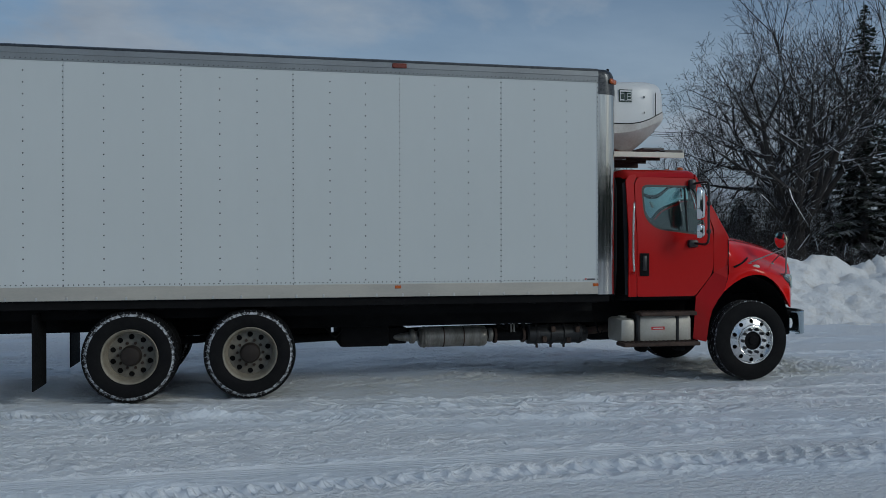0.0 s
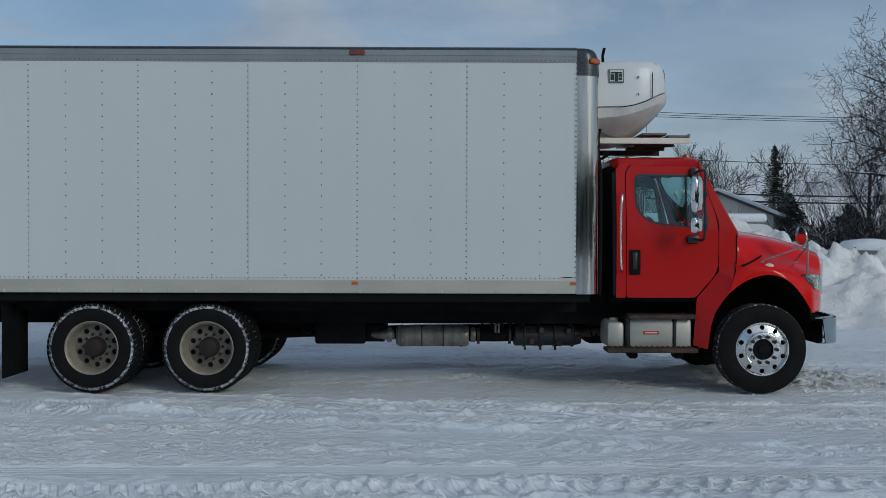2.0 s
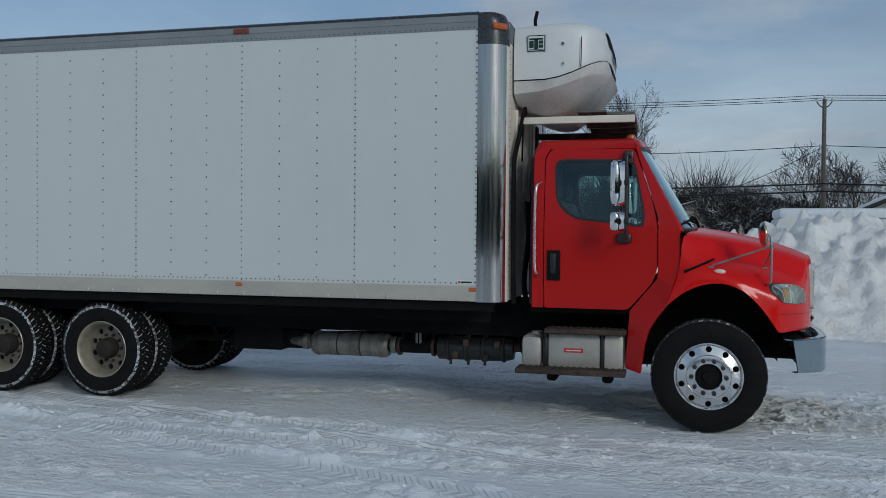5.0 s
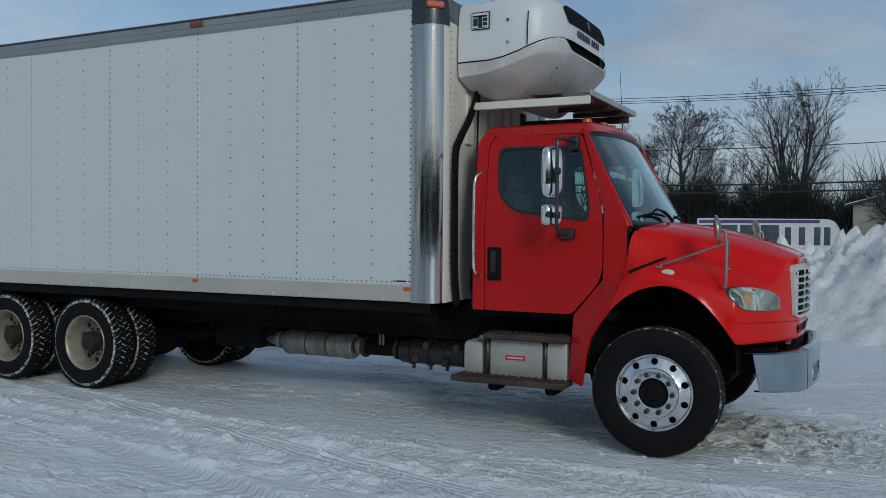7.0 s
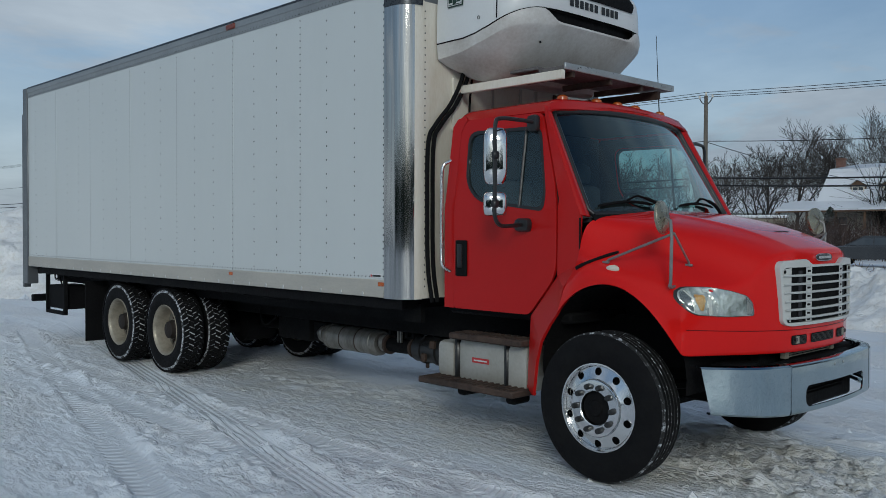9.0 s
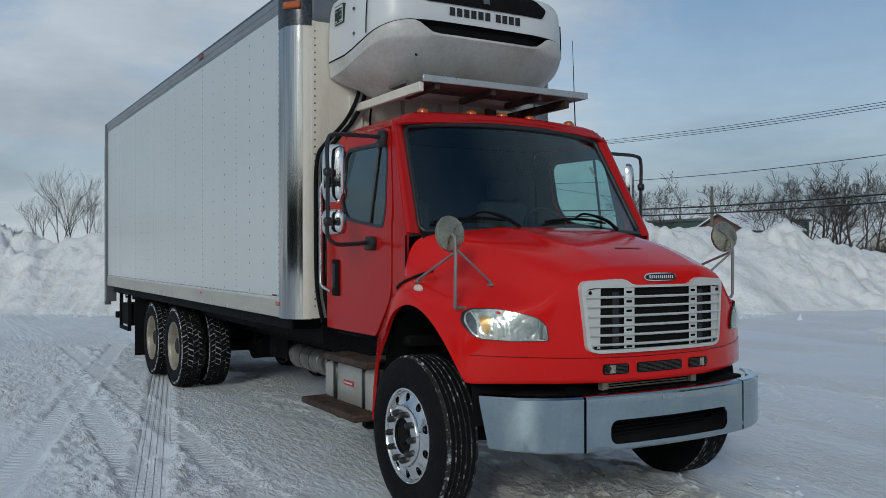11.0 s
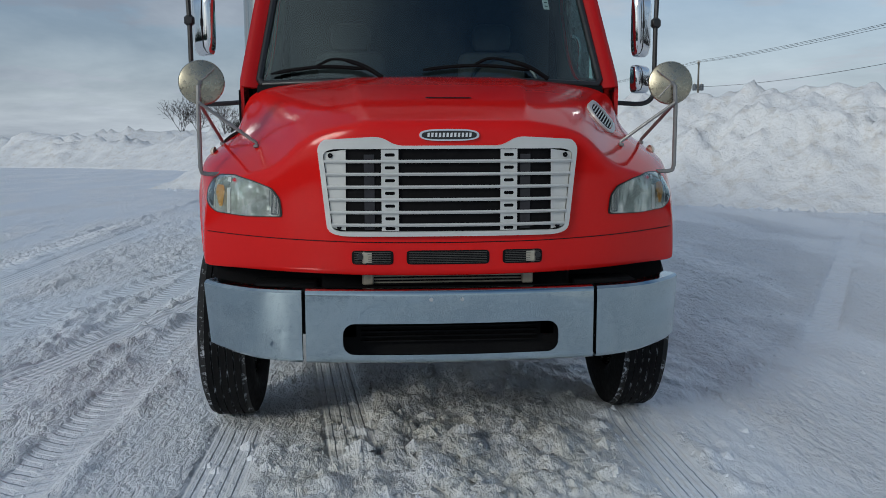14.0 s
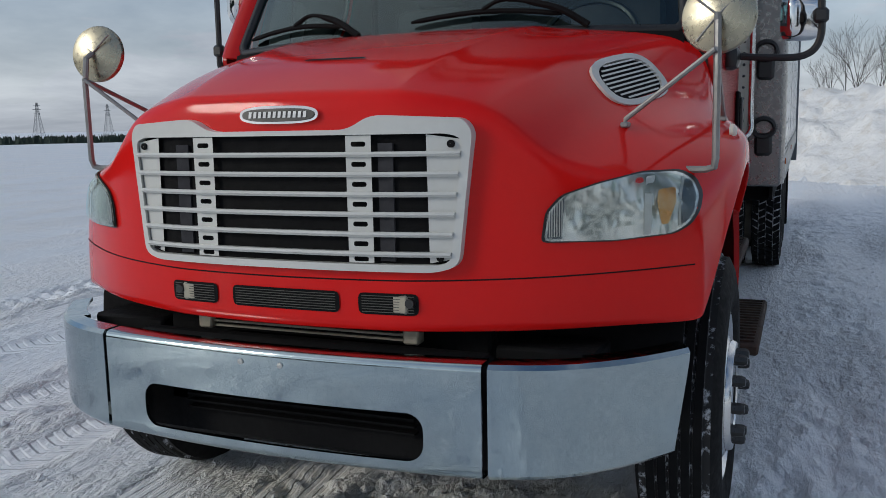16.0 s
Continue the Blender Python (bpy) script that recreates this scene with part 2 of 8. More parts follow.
def finish(name, bm, mat, angle=38, smooth=True):
    me = bpy.data.meshes.new(name)
    bm.normal_update()
    bm.to_mesh(me)
    bm.free()
    mats = mat if isinstance(mat, (list, tuple)) else [mat]
    for m in mats:
        me.materials.append(m)
    if smooth:
        me.shade_smooth()
        me.set_sharp_from_angle(angle=radians(angle))
    return me


def part(name, bm, mat, parent, label="", angle=38, kind=""):
    ob = new(name, bm if isinstance(bm, bpy.types.Mesh) else finish(name, bm, mat, angle))
    ob.parent = parent
    return tagged(ob, label, kind=kind)


def thing(name, at, label, category, group="", kind=""):
    ob = new(name)
    ob.empty_display_size = 0.2
    ob.location = at
    return tagged(ob, label, category, group, kind)


def box(bm, lo, hi, bevel=0.0, seg=2):
    lo, hi = Vector(lo), Vector(hi)
    seg = 1 if bevel <= 0.02 else seg
    r = bmesh.ops.create_cube(bm, size=1.0, matrix=Matrix.LocRotScale((lo + hi) / 2, None, hi - lo))
    if bevel:
        es = list({e for v in r["verts"] for e in v.link_edges})
        bmesh.ops.bevel(bm, geom=es, offset=bevel, segments=seg, profile=0.5, affect="EDGES", clamp_overlap=True)
    return bm


def boxes(*items, bevel=0.0):
    bm = bmesh.new()
    for lo, hi in items:
        box(bm, lo, hi, bevel)
    return bm


def loft(bm, rings, closed=True, caps=True):
    """Skin a list of rings of equal length."""
    rows = [[bm.verts.new(p) for p in r] for r in rings]
    n = len(rows[0])
    for a, b in zip(rows, rows[1:]):
        for i in range(n if closed else n - 1):
            j = (i + 1) % n
            bm.faces.new((a[i], a[j], b[j], b[i]))
    if caps and closed:
        bm.faces.new(rows[0][::-1]), bm.faces.new(rows[-1])
    return bm


def grid(bm, rows):
    return loft(bm, rows, closed=False, caps=False)


def frames_along(pts):
    """A frame of two side vectors at each point of a line."""
    pts = [Vector(p) for p in pts]
    out_, side = [], None
    for i, p in enumerate(pts):
        d = (pts[min(i + 1, len(pts) - 1)] - pts[max(i - 1, 0)]).normalized()
        if side is None:
            side = d.orthogonal().normalized()
        side = (side - d * side.dot(d))
        side = side.normalized() if side.length > 1e-6 else d.orthogonal().normalized()
        out_.append((p, side, d.cross(side)))
    return out_


def tube(bm, pts, r, n=8, caps=True):
    rs = r if isinstance(r, (list, tuple)) else [r] * len(pts)
    rings = [[p + (s * math.cos(k * math.tau / n) + u * math.sin(k * math.tau / n)) * q for k in range(n)] for (p, s, u), q in zip(frames_along(pts), rs)]
    return loft(bm, rings, True, caps)


def smooth_line(pts, per=6):
    """Points along a curve through pts."""
    pts = [Vector(p) for p in pts]
    ext = [2 * pts[0] - pts[1], *pts, 2 * pts[-1] - pts[-2]]
    res = []
    for a, b, c, d in zip(ext, ext[1:], ext[2:], ext[3:]):
        for k in range(per):
            t = k / per
            res.append(0.5 * ((2 * b) + (c - a) * t + (2 * a - 5 * b + 4 * c - d) * t * t + (3 * b - a - 3 * c + d) * t ** 3))
    return res + [pts[-1]]


def revolve(bm, profile, n=40, at=(0, 0, 0), axis="y", caps=False):
    """Turn a profile of (radius, along) about an axis."""
    ax, ay, az_ = at
    rings = []
    for r, a in profile:
        ring = []
        for k in range(n):
            c, s = r * math.cos(k * math.tau / n), r * math.sin(k * math.tau / n)
            ring.append({"y": (ax + c, ay + a, az_ + s), "x": (ax + a, ay + c, az_ + s), "z": (ax + c, ay + s, az_ + a)}[axis])
        rings.append(ring)
    return loft(bm, rings, True, caps)


def flat_with_holes(outer, holes, place):
    """A flat sheet with holes, from outlines of (u, v); place(u, v) gives its point."""
    bm = bmesh.new()
    es = []
    for line in (outer, *holes):
        vs = [bm.verts.new((u, v, 0)) for u, v in line]
        es += [bm.edges.new((vs[i], vs[(i + 1) % len(vs)])) for i in range(len(vs))]
    bmesh.ops.triangle_fill(bm, use_beauty=True, use_dissolve=False, edges=es, normal=(0, 0, 1))
    for v in bm.verts:
        v.co = Vector(place(v.co.x, v.co.y))
    return bm


def thicken(bm, d):
    """Give an open sheet the thickness d, along its normals."""
    bm.normal_update()
    bmesh.ops.solidify(bm, geom=bm.faces[:], thickness=d)
    return bm


def rounded(pts, r, seg=4):
    """An outline with rounded corners."""
    res, n = [], len(pts)
    for i in range(n):
        p, a, b = Vector(pts[i]), Vector(pts[i - 1]), Vector(pts[(i + 1) % n])
        q = r[i] if isinstance(r, (list, tuple)) else r
        u, v = (a - p), (b - p)
        q = min(q, u.length * 0.48, v.length * 0.48)
        s, e = p + u.normalized() * q, p + v.normalized() * q
        for k in range(seg + 1):
            t = k / seg
            res.append(tuple((1 - t) ** 2 * s + 2 * t * (1 - t) * p + t * t * e))
    return res


def circle(u, v, r, n=12):
    return [(u + r * math.cos(k * math.tau / n), v + r * math.sin(k * math.tau / n)) for k in range(n)]


def table(keys, x):
    ks = np.array(keys, dtype=float)
    return [float(np.interp(x, ks[:, 0], ks[:, i])) for i in range(1, ks.shape[1])]


# value noise on a lattice, for the snow
LATTICE = np.random.RandomState(7).rand(256, 256)


def vnoise(x, y):
    xi, yi = np.floor(x).astype(int), np.floor(y).astype(int)
    fx, fy = x - xi, y - yi
    fx, fy = fx * fx * (3 - 2 * fx), fy * fy * (3 - 2 * fy)
    g = lambda a, b: LATTICE[a % 256, b % 256]
    return (g(xi, yi) * (1 - fx) + g(xi + 1, yi) * fx) * (1 - fy) + (g(xi, yi + 1) * (1 - fx) + g(xi + 1, yi + 1) * fx) * fy


def fbm(x, y, octaves=4, gain=0.5):
    total, amp, s = 0, 1.0, 0.0
    for k in range(octaves):
        total = total + amp * (vnoise(x * 2 ** k + 17.3 * k, y * 2 ** k + 9.1 * k) - 0.5)
        s += amp
        amp *= gain
    return total / s


def smoothstep(a, b, x):
    t = np.clip((x - a) / (b - a), 0, 1)
    return t * t * (3 - 2 * t)


def sheet(name, X, Y, Z, mat):
    """A mesh from a grid of points."""
    ny, nx = X.shape
    co = np.stack([X, Y, Z], -1).reshape(-1, 3)
    i = (np.arange(ny - 1)[:, None] * nx + np.arange(nx - 1)[None]).ravel()
    quads = np.stack([i, i + 1, i + nx + 1, i + nx], 1)
    me = bpy.data.meshes.new(name)
    me.from_pydata(co.tolist(), [], quads.tolist())
    me.materials.append(mat)
    me.shade_smooth()
    return me


# ---------------- ground ----------------
# wheel tracks: y at x = 7, slope, tread (1 ribs, 2 ladder, 3 chevrons), from x to x
TRACKS = ((8.19, -0.236, 1, -6.0, 5.6), (7.09, -0.255, 3, -6.0, 6.0), (12.9, -0.594, 2, -6.0, 5.2), (14.33, -0.557, 2, -6.0, 6.0), (10.2, 0.0, 1, 6.3, 14.0), (12.28, 0.0, 1, 6.3, 14.0), (10.82, 0.11, 1, 4.9, 7.2), (9.35, -0.012, 3, -6.0, 11.0), (8.62, -0.045, 3, -2.0, 11.0), (6.9, 0.01, 1, -6.0, 11.0), (8.0, 0.30, 3, 7.5, 14.0), (6.4, 0.015, 2, -6.0, 7.0))


def ground_mat():
    m = Mat("packed_snow")
    x, y = m.axis(0), m.axis(1)
    patch = m.noise(0.55, 5, 0.6, (0.4, 1.3, 1))
    icy = m.ramp(patch, 0.45, 0.56)
    mid, fine, grit = m.noise(6, 6, 0.68, (0.5, 1.25, 1)), m.noise(30, 5, 0.72), m.noise(90, 3, 0.6)
    crumb = m.ramp(m.noise(19, 4, 0.62, (0.6, 1.15, 1), dist=0.4), 0.40, 0.64)
    crust = m.ramp(m.noise(10, 5, 0.65, (0.5, 1.2, 1), dist=0.3), 0.44, 0.60)
    snow_h = m.math("ADD", m.math("ADD", m.math("MULTIPLY", mid, 0.45), m.math("MULTIPLY", fine, 0.46)), m.math("ADD", m.math("MULTIPLY", crumb, 0.46), m.math("MULTIPLY", crust, 0.42)))
    snow_h = m.math("ADD", m.math("MULTIPLY", snow_h, m.ramp(icy, 0.0, 1.0, 1.0, 0.34)), m.math("MULTIPLY", grit, 0.10))
    tread, calm = 0.0, 0.0
    for c, a, kind, x0, x1 in TRACKS:
        q = m.math("SUBTRACT", y, m.math("ADD", m.math("MULTIPLY", m.math("SUBTRACT", x, 7.0), a), c))
        aq = m.math("ABSOLUTE", q)
        mask = m.math("MULTIPLY", m.ramp(aq, 0.125, 0.15, 1.0, 0.0), m.math("MULTIPLY", m.ramp(x, x0, x0 + 0.3), m.ramp(x, x1 - 0.4, x1, 1.0, 0.0)))
        mask = m.math("MULTIPLY", mask, m.ramp(m.noise(0.45 + 0.05 * kind, 3, 0.5), 0.36, 0.46) if not (c in (10.2, 12.28, 10.82)) else 1.0)
        if kind == 1:
            ph = m.math("MULTIPLY", q, math.tau / 0.058)
        elif kind == 2:
            ph = m.math("MULTIPLY", m.math("ADD", x, m.math("MULTIPLY", q, 0.4)), math.tau / 0.12)
        else:
            ph = m.math("ADD", m.math("MULTIPLY", x, math.tau / 0.105), m.math("MULTIPLY", aq, 30.0))
        w = m.ramp(m.math("SINE", ph), -0.35, 0.35)
        tread = m.math("ADD", tread, m.math("MULTIPLY", mask, w))
        calm = m.math("MAXIMUM", calm, mask)
    h = m.math("ADD", m.math("MULTIPLY", snow_h, m.ramp(calm, 0.0, 1.0, 1.0, 0.30)), m.math("MULTIPLY", tread, 0.36))
    white = m.mix(m.ramp(m.noise(0.35, 4), 0.3, 0.7), (0.91, 0.92, 0.94), (0.85, 0.87, 0.90))
    col = m.mix(m.math("MULTIPLY", icy, 0.75), white, (0.76, 0.80, 0.85))
    col = m.mix(m.math("MULTIPLY", m.ramp(mid, 0.5, 0.75), 0.22), col, (0.74, 0.71, 0.66))
    # brown, salty slush under the truck and along its wheels
    dx = m.ramp(m.math("ABSOLUTE", m.math("SUBTRACT", x, 6.9)), 0.7, 1.7, 1.0, 0.0)
    dy = m.ramp(m.math("ABSOLUTE", m.math("SUBTRACT", y, 11.25)), 0.65, 1.3, 1.0, 0.0)
    under = m.math("MULTIPLY", m.ramp(m.math("ABSOLUTE", m.math("SUBTRACT", y, 10.5)), 0.3, 1.4, 1.0, 0.0), m.ramp(m.math("ABSOLUTE", m.math("SUBTRACT", x, 1.5)), 3.5, 6.0, 0.55, 0.0))
    spot = m.math("MAXIMUM", m.math("MULTIPLY", dx, dy), under)
    f = m.math("MULTIPLY", spot, m.ramp(m.noise(2.4, 6, 0.68), 0.33, 0.60))
    slush = m.mix(m.ramp(m.noise(11, 5, 0.65), 0.40, 0.62), (0.56, 0.515, 0.385), (0.90, 0.87, 0.76))
    m.set(Base_Color=m.mix(m.math("MULTIPLY", f, 0.60), col, slush))
    m.set(Roughness=m.ramp(icy, 0.0, 1.0, 0.62, 0.36))
    m.bump(h, 0.030)
    return m.m


SNOW_GROUND = ground_mat()


def axis_steps(lo, hi, step, far_lo, far_hi, grow=1.13):
    a = list(np.arange(lo, hi, step))
    d = step
    while a[-1] < far_hi:
        d *= grow
        a.append(a[-1] + d)
    d = step
    while a[0] > far_lo:
        d *= grow
        a.insert(0, a[0] - d)
    return np.array(a)


def ground_height(X, Y):
    near = np.exp(-(np.maximum(np.hypot((X - 4) / 26, (Y - 11) / 16) - 0.6, 0) ** 2) * 6)
    yy = Y + 0.35 * fbm(X * 0.12, Y * 0.05 + 3, 2)
    # broken crust in strips between smooth, driven ones, all along the truck
    rough = 0.12 + 0.85 * smoothstep(0.0, 0.16, fbm(X * 0.22 + 40, yy * 0.9, 3) + 0.02)
    for c, w, a in ((6.35, 0.22, 1.5), (7.55, 0.28, 1.0), (8.35, 0.25, 0.8), (9.25, 0.4, 0.9), (12.9, 0.3, 0.3), (14.2, 0.5, 0.35)):
        rough = rough + a * np.exp(-((yy - c) / w) ** 2)
    for c, w in ((6.9, 0.28), (7.95, 0.2), (5.5, 0.5)):
        rough = rough * (1 - 0.75 * np.exp(-((yy - c) / w) ** 2))
    rough = np.minimum(rough, 1.25) * 0.56 * (1 - 0.35 * smoothstep(12.3, 13.0, Y))
    n1, n2 = fbm(X * 2.8, Y * 6.0, 4, 0.6), fbm(X * 5.8, Y * 11, 4, 0.62)
    lumps = np.maximum(n1, -0.05) * 0.06 + np.maximum(n2 - 0.02, 0) * 0.07 + 0.022 * smoothstep(0.02, 0.07, n2) + 0.020 * smoothstep(0.05, 0.09, n1)
    lug = 0
    for c, ph in ((6.27, 0.0), (6.45, 0.5)):             # clods thrown up by a lugged tyre
        lug = lug + 0.045 * np.exp(-((yy - c) / 0.055) ** 2) * np.maximum(0, np.cos(math.tau * (X / 0.19 + ph + 0.8 * fbm(X * 2, Y * 2, 2)))) ** 1.5
    ruts = 0
    for c, a, kind, x0, x1 in TRACKS:
        q = Y - (c + a * (X - 7))
        on = smoothstep(x0, x0 + 0.4, X) * smoothstep(x1, x1 - 0.5, X)
        inside = np.exp(-(q / 0.155) ** 6) * on
        berm = np.exp(-((np.abs(q) - 0.20) / 0.05) ** 2) * on
        ruts = ruts - inside * 0.010 + berm * 0.038 * np.maximum(0, 0.25 + fbm(X * 5, Y * 5, 3) * 2)
        rough = rough * (1 - 0.85 * inside)
    broken = np.exp(-((X - 7.0) / 1.1) ** 2 - ((Y - 11.25) / 0.75) ** 4)
    flakes = fbm(X * 5.2 + 9, Y * 6.0, 4, 0.62)
    chunks = broken * (0.030 * smoothstep(0.03, 0.10, flakes) + 0.045 * np.maximum(flakes, 0))
    roll = 0.10 * fbm(X * 0.09, Y * 0.09 + 5, 3) * smoothstep(3, 14, np.hypot((X - 3) / 1.6, Y - 11))
    drop = 8.0 * smoothstep(80, 480, np.hypot(X - 4, Y - 11)) * smoothstep(60, -20, Y)
    return (rough * lumps + lug + ruts + chunks) * near + roll - drop - 0.012


gx = axis_steps(-5.5, 10.6, 0.024, -3500, 3500, 1.11)
gy = axis_steps(5.2, 18.0, 0.025, -3500, 3500, 1.11)
GX, GY = np.meshgrid(gx, gy)
ground = new("ground", sheet("ground", GX, GY, ground_height(GX, GY), SNOW_GROUND))
tagged(ground, "packed rutted snow over an open yard, dirty beneath the truck", "ground", kind="structure")

BANK_SNOW = snow_mat("bank_snow", (0.92, 0.915, 0.90), (0.58, 0.51, 0.41), 0.034, 0.55, 0.6).m


def snow_bank(path, wide, high, label, seed, step=0.11, lump=1.0, tops=None):
    """A ploughed ridge of snow along a line, broken into clods."""
    pts = np.array([tuple(p) for p in smooth_line([(x, y, 0) for x, y in path], 24)])
    seg = np.hypot(*np.diff(pts[:, :2], axis=0).T)
    s = np.concatenate([[0], np.cumsum(seg)])
    S = np.arange(0, s[-1], step)
    cx, cy = np.interp(S, s, pts[:, 0]), np.interp(S, s, pts[:, 1])
    tx, ty = np.gradient(cx), np.gradient(cy)
    L = np.hypot(tx, ty)
    nx, ny = -ty / L, tx / L
    U = np.linspace(-1, 1, int(2 * wide / step))
    SS, UU = np.meshgrid(S, U, indexing="ij")
    w = wide * (1 + 0.30 * fbm(SS * 0.22 + seed, np.sign(UU) * 5 + seed, 3) + 0.22 * fbm(SS * 1.1 + seed, np.sign(UU) * 7 + seed, 3, 0.65))
    X, Y = cx[:, None] + nx[:, None] * UU * w, cy[:, None] + ny[:, None] * UU * w
    end = smoothstep(0, 2.5, SS) * smoothstep(s[-1], s[-1] - 2.5, SS)
    if tops:                                             # a height for each point of the path
        high = np.interp(S, np.interp(np.linspace(0, len(s) - 1, len(tops)), np.arange(len(s)), s), tops)[:, None]
    crest = high * (1 + 0.45 * fbm(SS * 0.28 + seed * 3, UU * 0.7, 4, 0.6))
    body = np.clip(1 - np.abs(UU) ** 1.5, 0, 1) ** 1.45
    base = 0.16 * np.maximum(fbm(X * 1.6 + 3, Y * 1.6 + seed, 4, 0.6) + 0.05, 0) * np.exp(-((np.abs(UU) - 0.86) / 0.12) ** 2)
    clods = 0.70 * np.abs(fbm(X * 0.7, Y * 0.7 + seed, 4, 0.55)) + (0.55 * np.maximum(fbm(X * 1.9 + seed, Y * 1.9, 4, 0.6), 0) + 0.50 * np.maximum(fbm(X * 3.6 + seed, Y * 3.6, 2, 0.5) - 0.02, 0)) * smoothstep(-0.12, 0.15, fbm(X * 0.35 + 50, Y * 0.35 + seed, 2))
    Z = (crest * body + lump * clods * (0.25 + body) * 1.6 + base * 1.5) * end - 0.10 - 0.25 * (np.abs(UU) > 0.985)
    ob = new("snow_bank", sheet("snow_bank", X, Y, Z, BANK_SNOW))
    return tagged(ob, label, "snow bank", "ploughed snow banks", "stuff")


snow_bank([(48, 31), (30, 24), (17, 20.6), (12.5, 20.3), (9.3, 21.6), (6.5, 23.4), (3.6, 25.4), (0.5, 28.5)], 3.5, 1.5, "ploughed bank of lumpy white snow along the yard's edge", 3, step=0.08, lump=1.1, tops=(1.2, 1.2, 1.2, 1.25, 2.15, 1.3, 0.85, 0.5))
snow_bank([(-9, 40), (-8.8, 32), (-9.6, 26.5), (-11.5, 22), (-15, 17.5), (-18.5, 13), (-20.5, 8), (-22, 4)], 4.6, 2.3, "high sunlit bank of ploughed snow behind the truck", 11, lump=1.25, tops=(1.4, 2.1, 2.4, 2.5, 2.4, 2.2, 2.0, 1.6))
snow_bank([(-26, 14), (-36, 6), (-44, -3), (-50, -14.5)], 4.2, 1.5, "long low bank of ploughed snow on the far side", 23, 0.25)
snow_bank([(-62, -18), (-66, -22), (-70, -26)], 5.0, 1.9, "peaked far snow heap in the open field", 37, 0.35)
snow_bank([(-56, 34), (-60, 18), (-61, 4), (-60, -10), (-64, -20)], 5.0, 2.0, "long far bank of ploughed snow with saplings", 41, 0.35)
snow_bank([(-100, 44), (-106, 26), (-110, 8), (-112, -10), (-110, -24)], 8.0, 2.6, "far snow-covered rise beneath dark evergreens", 47, 0.6)

# ---------------- the truck ----------------
# its own axes: x forward, y across (negative on the kerb side), z up
truck = thing("box_truck", (0, 11.25, 0), "red cab truck with a long white refrigerated box on snow", "truck")
XR, XF, HW, ZB, ZT = -4.42, 4.30, 1.31, 1.13, 3.86      # box: rear, front, half width, bottom, top

# --- cargo box
CAP_DARK = worn("dark_cap_metal", (0.040, 0.044, 0.050), (0.065, 0.070, 0.076), 0.30, 3.0, metal=0.4)
TOP_RAIL = worn("pale_grey_rail", (0.30, 0.315, 0.32), (0.24, 0.25, 0.255), 0.40, 2.0, metal=0.35)
POST_CHROME = streaked("streaked_stainless", (0.52, 0.51, 0.49), 0.09)
POST_DULL = worn("dull_post_metal", (0.30, 0.29, 0.28), (0.22, 0.215, 0.21), 0.30, 2.0, metal=0.8)
bm = boxes(((XR + 0.05, -HW + 0.012, ZB + 0.06), (XF - 0.03, HW - 0.012, ZT - 0.03)), bevel=0.03)
for v in bm.verts:                                      # the front corners are cut back behind the round posts
    if v.co.x > 4.1 and abs(v.co.y) > 1.2:
        v.co.x, v.co.y = v.co.x - 0.12, v.co.y * 0.93
cargo = part("cargo_box", bm, WHITE_PANEL, truck, "long white riveted cargo box")
PANEL_EDGES = [4.035 - 1.212 * k for k in range(8)] + [XR + 0.09]
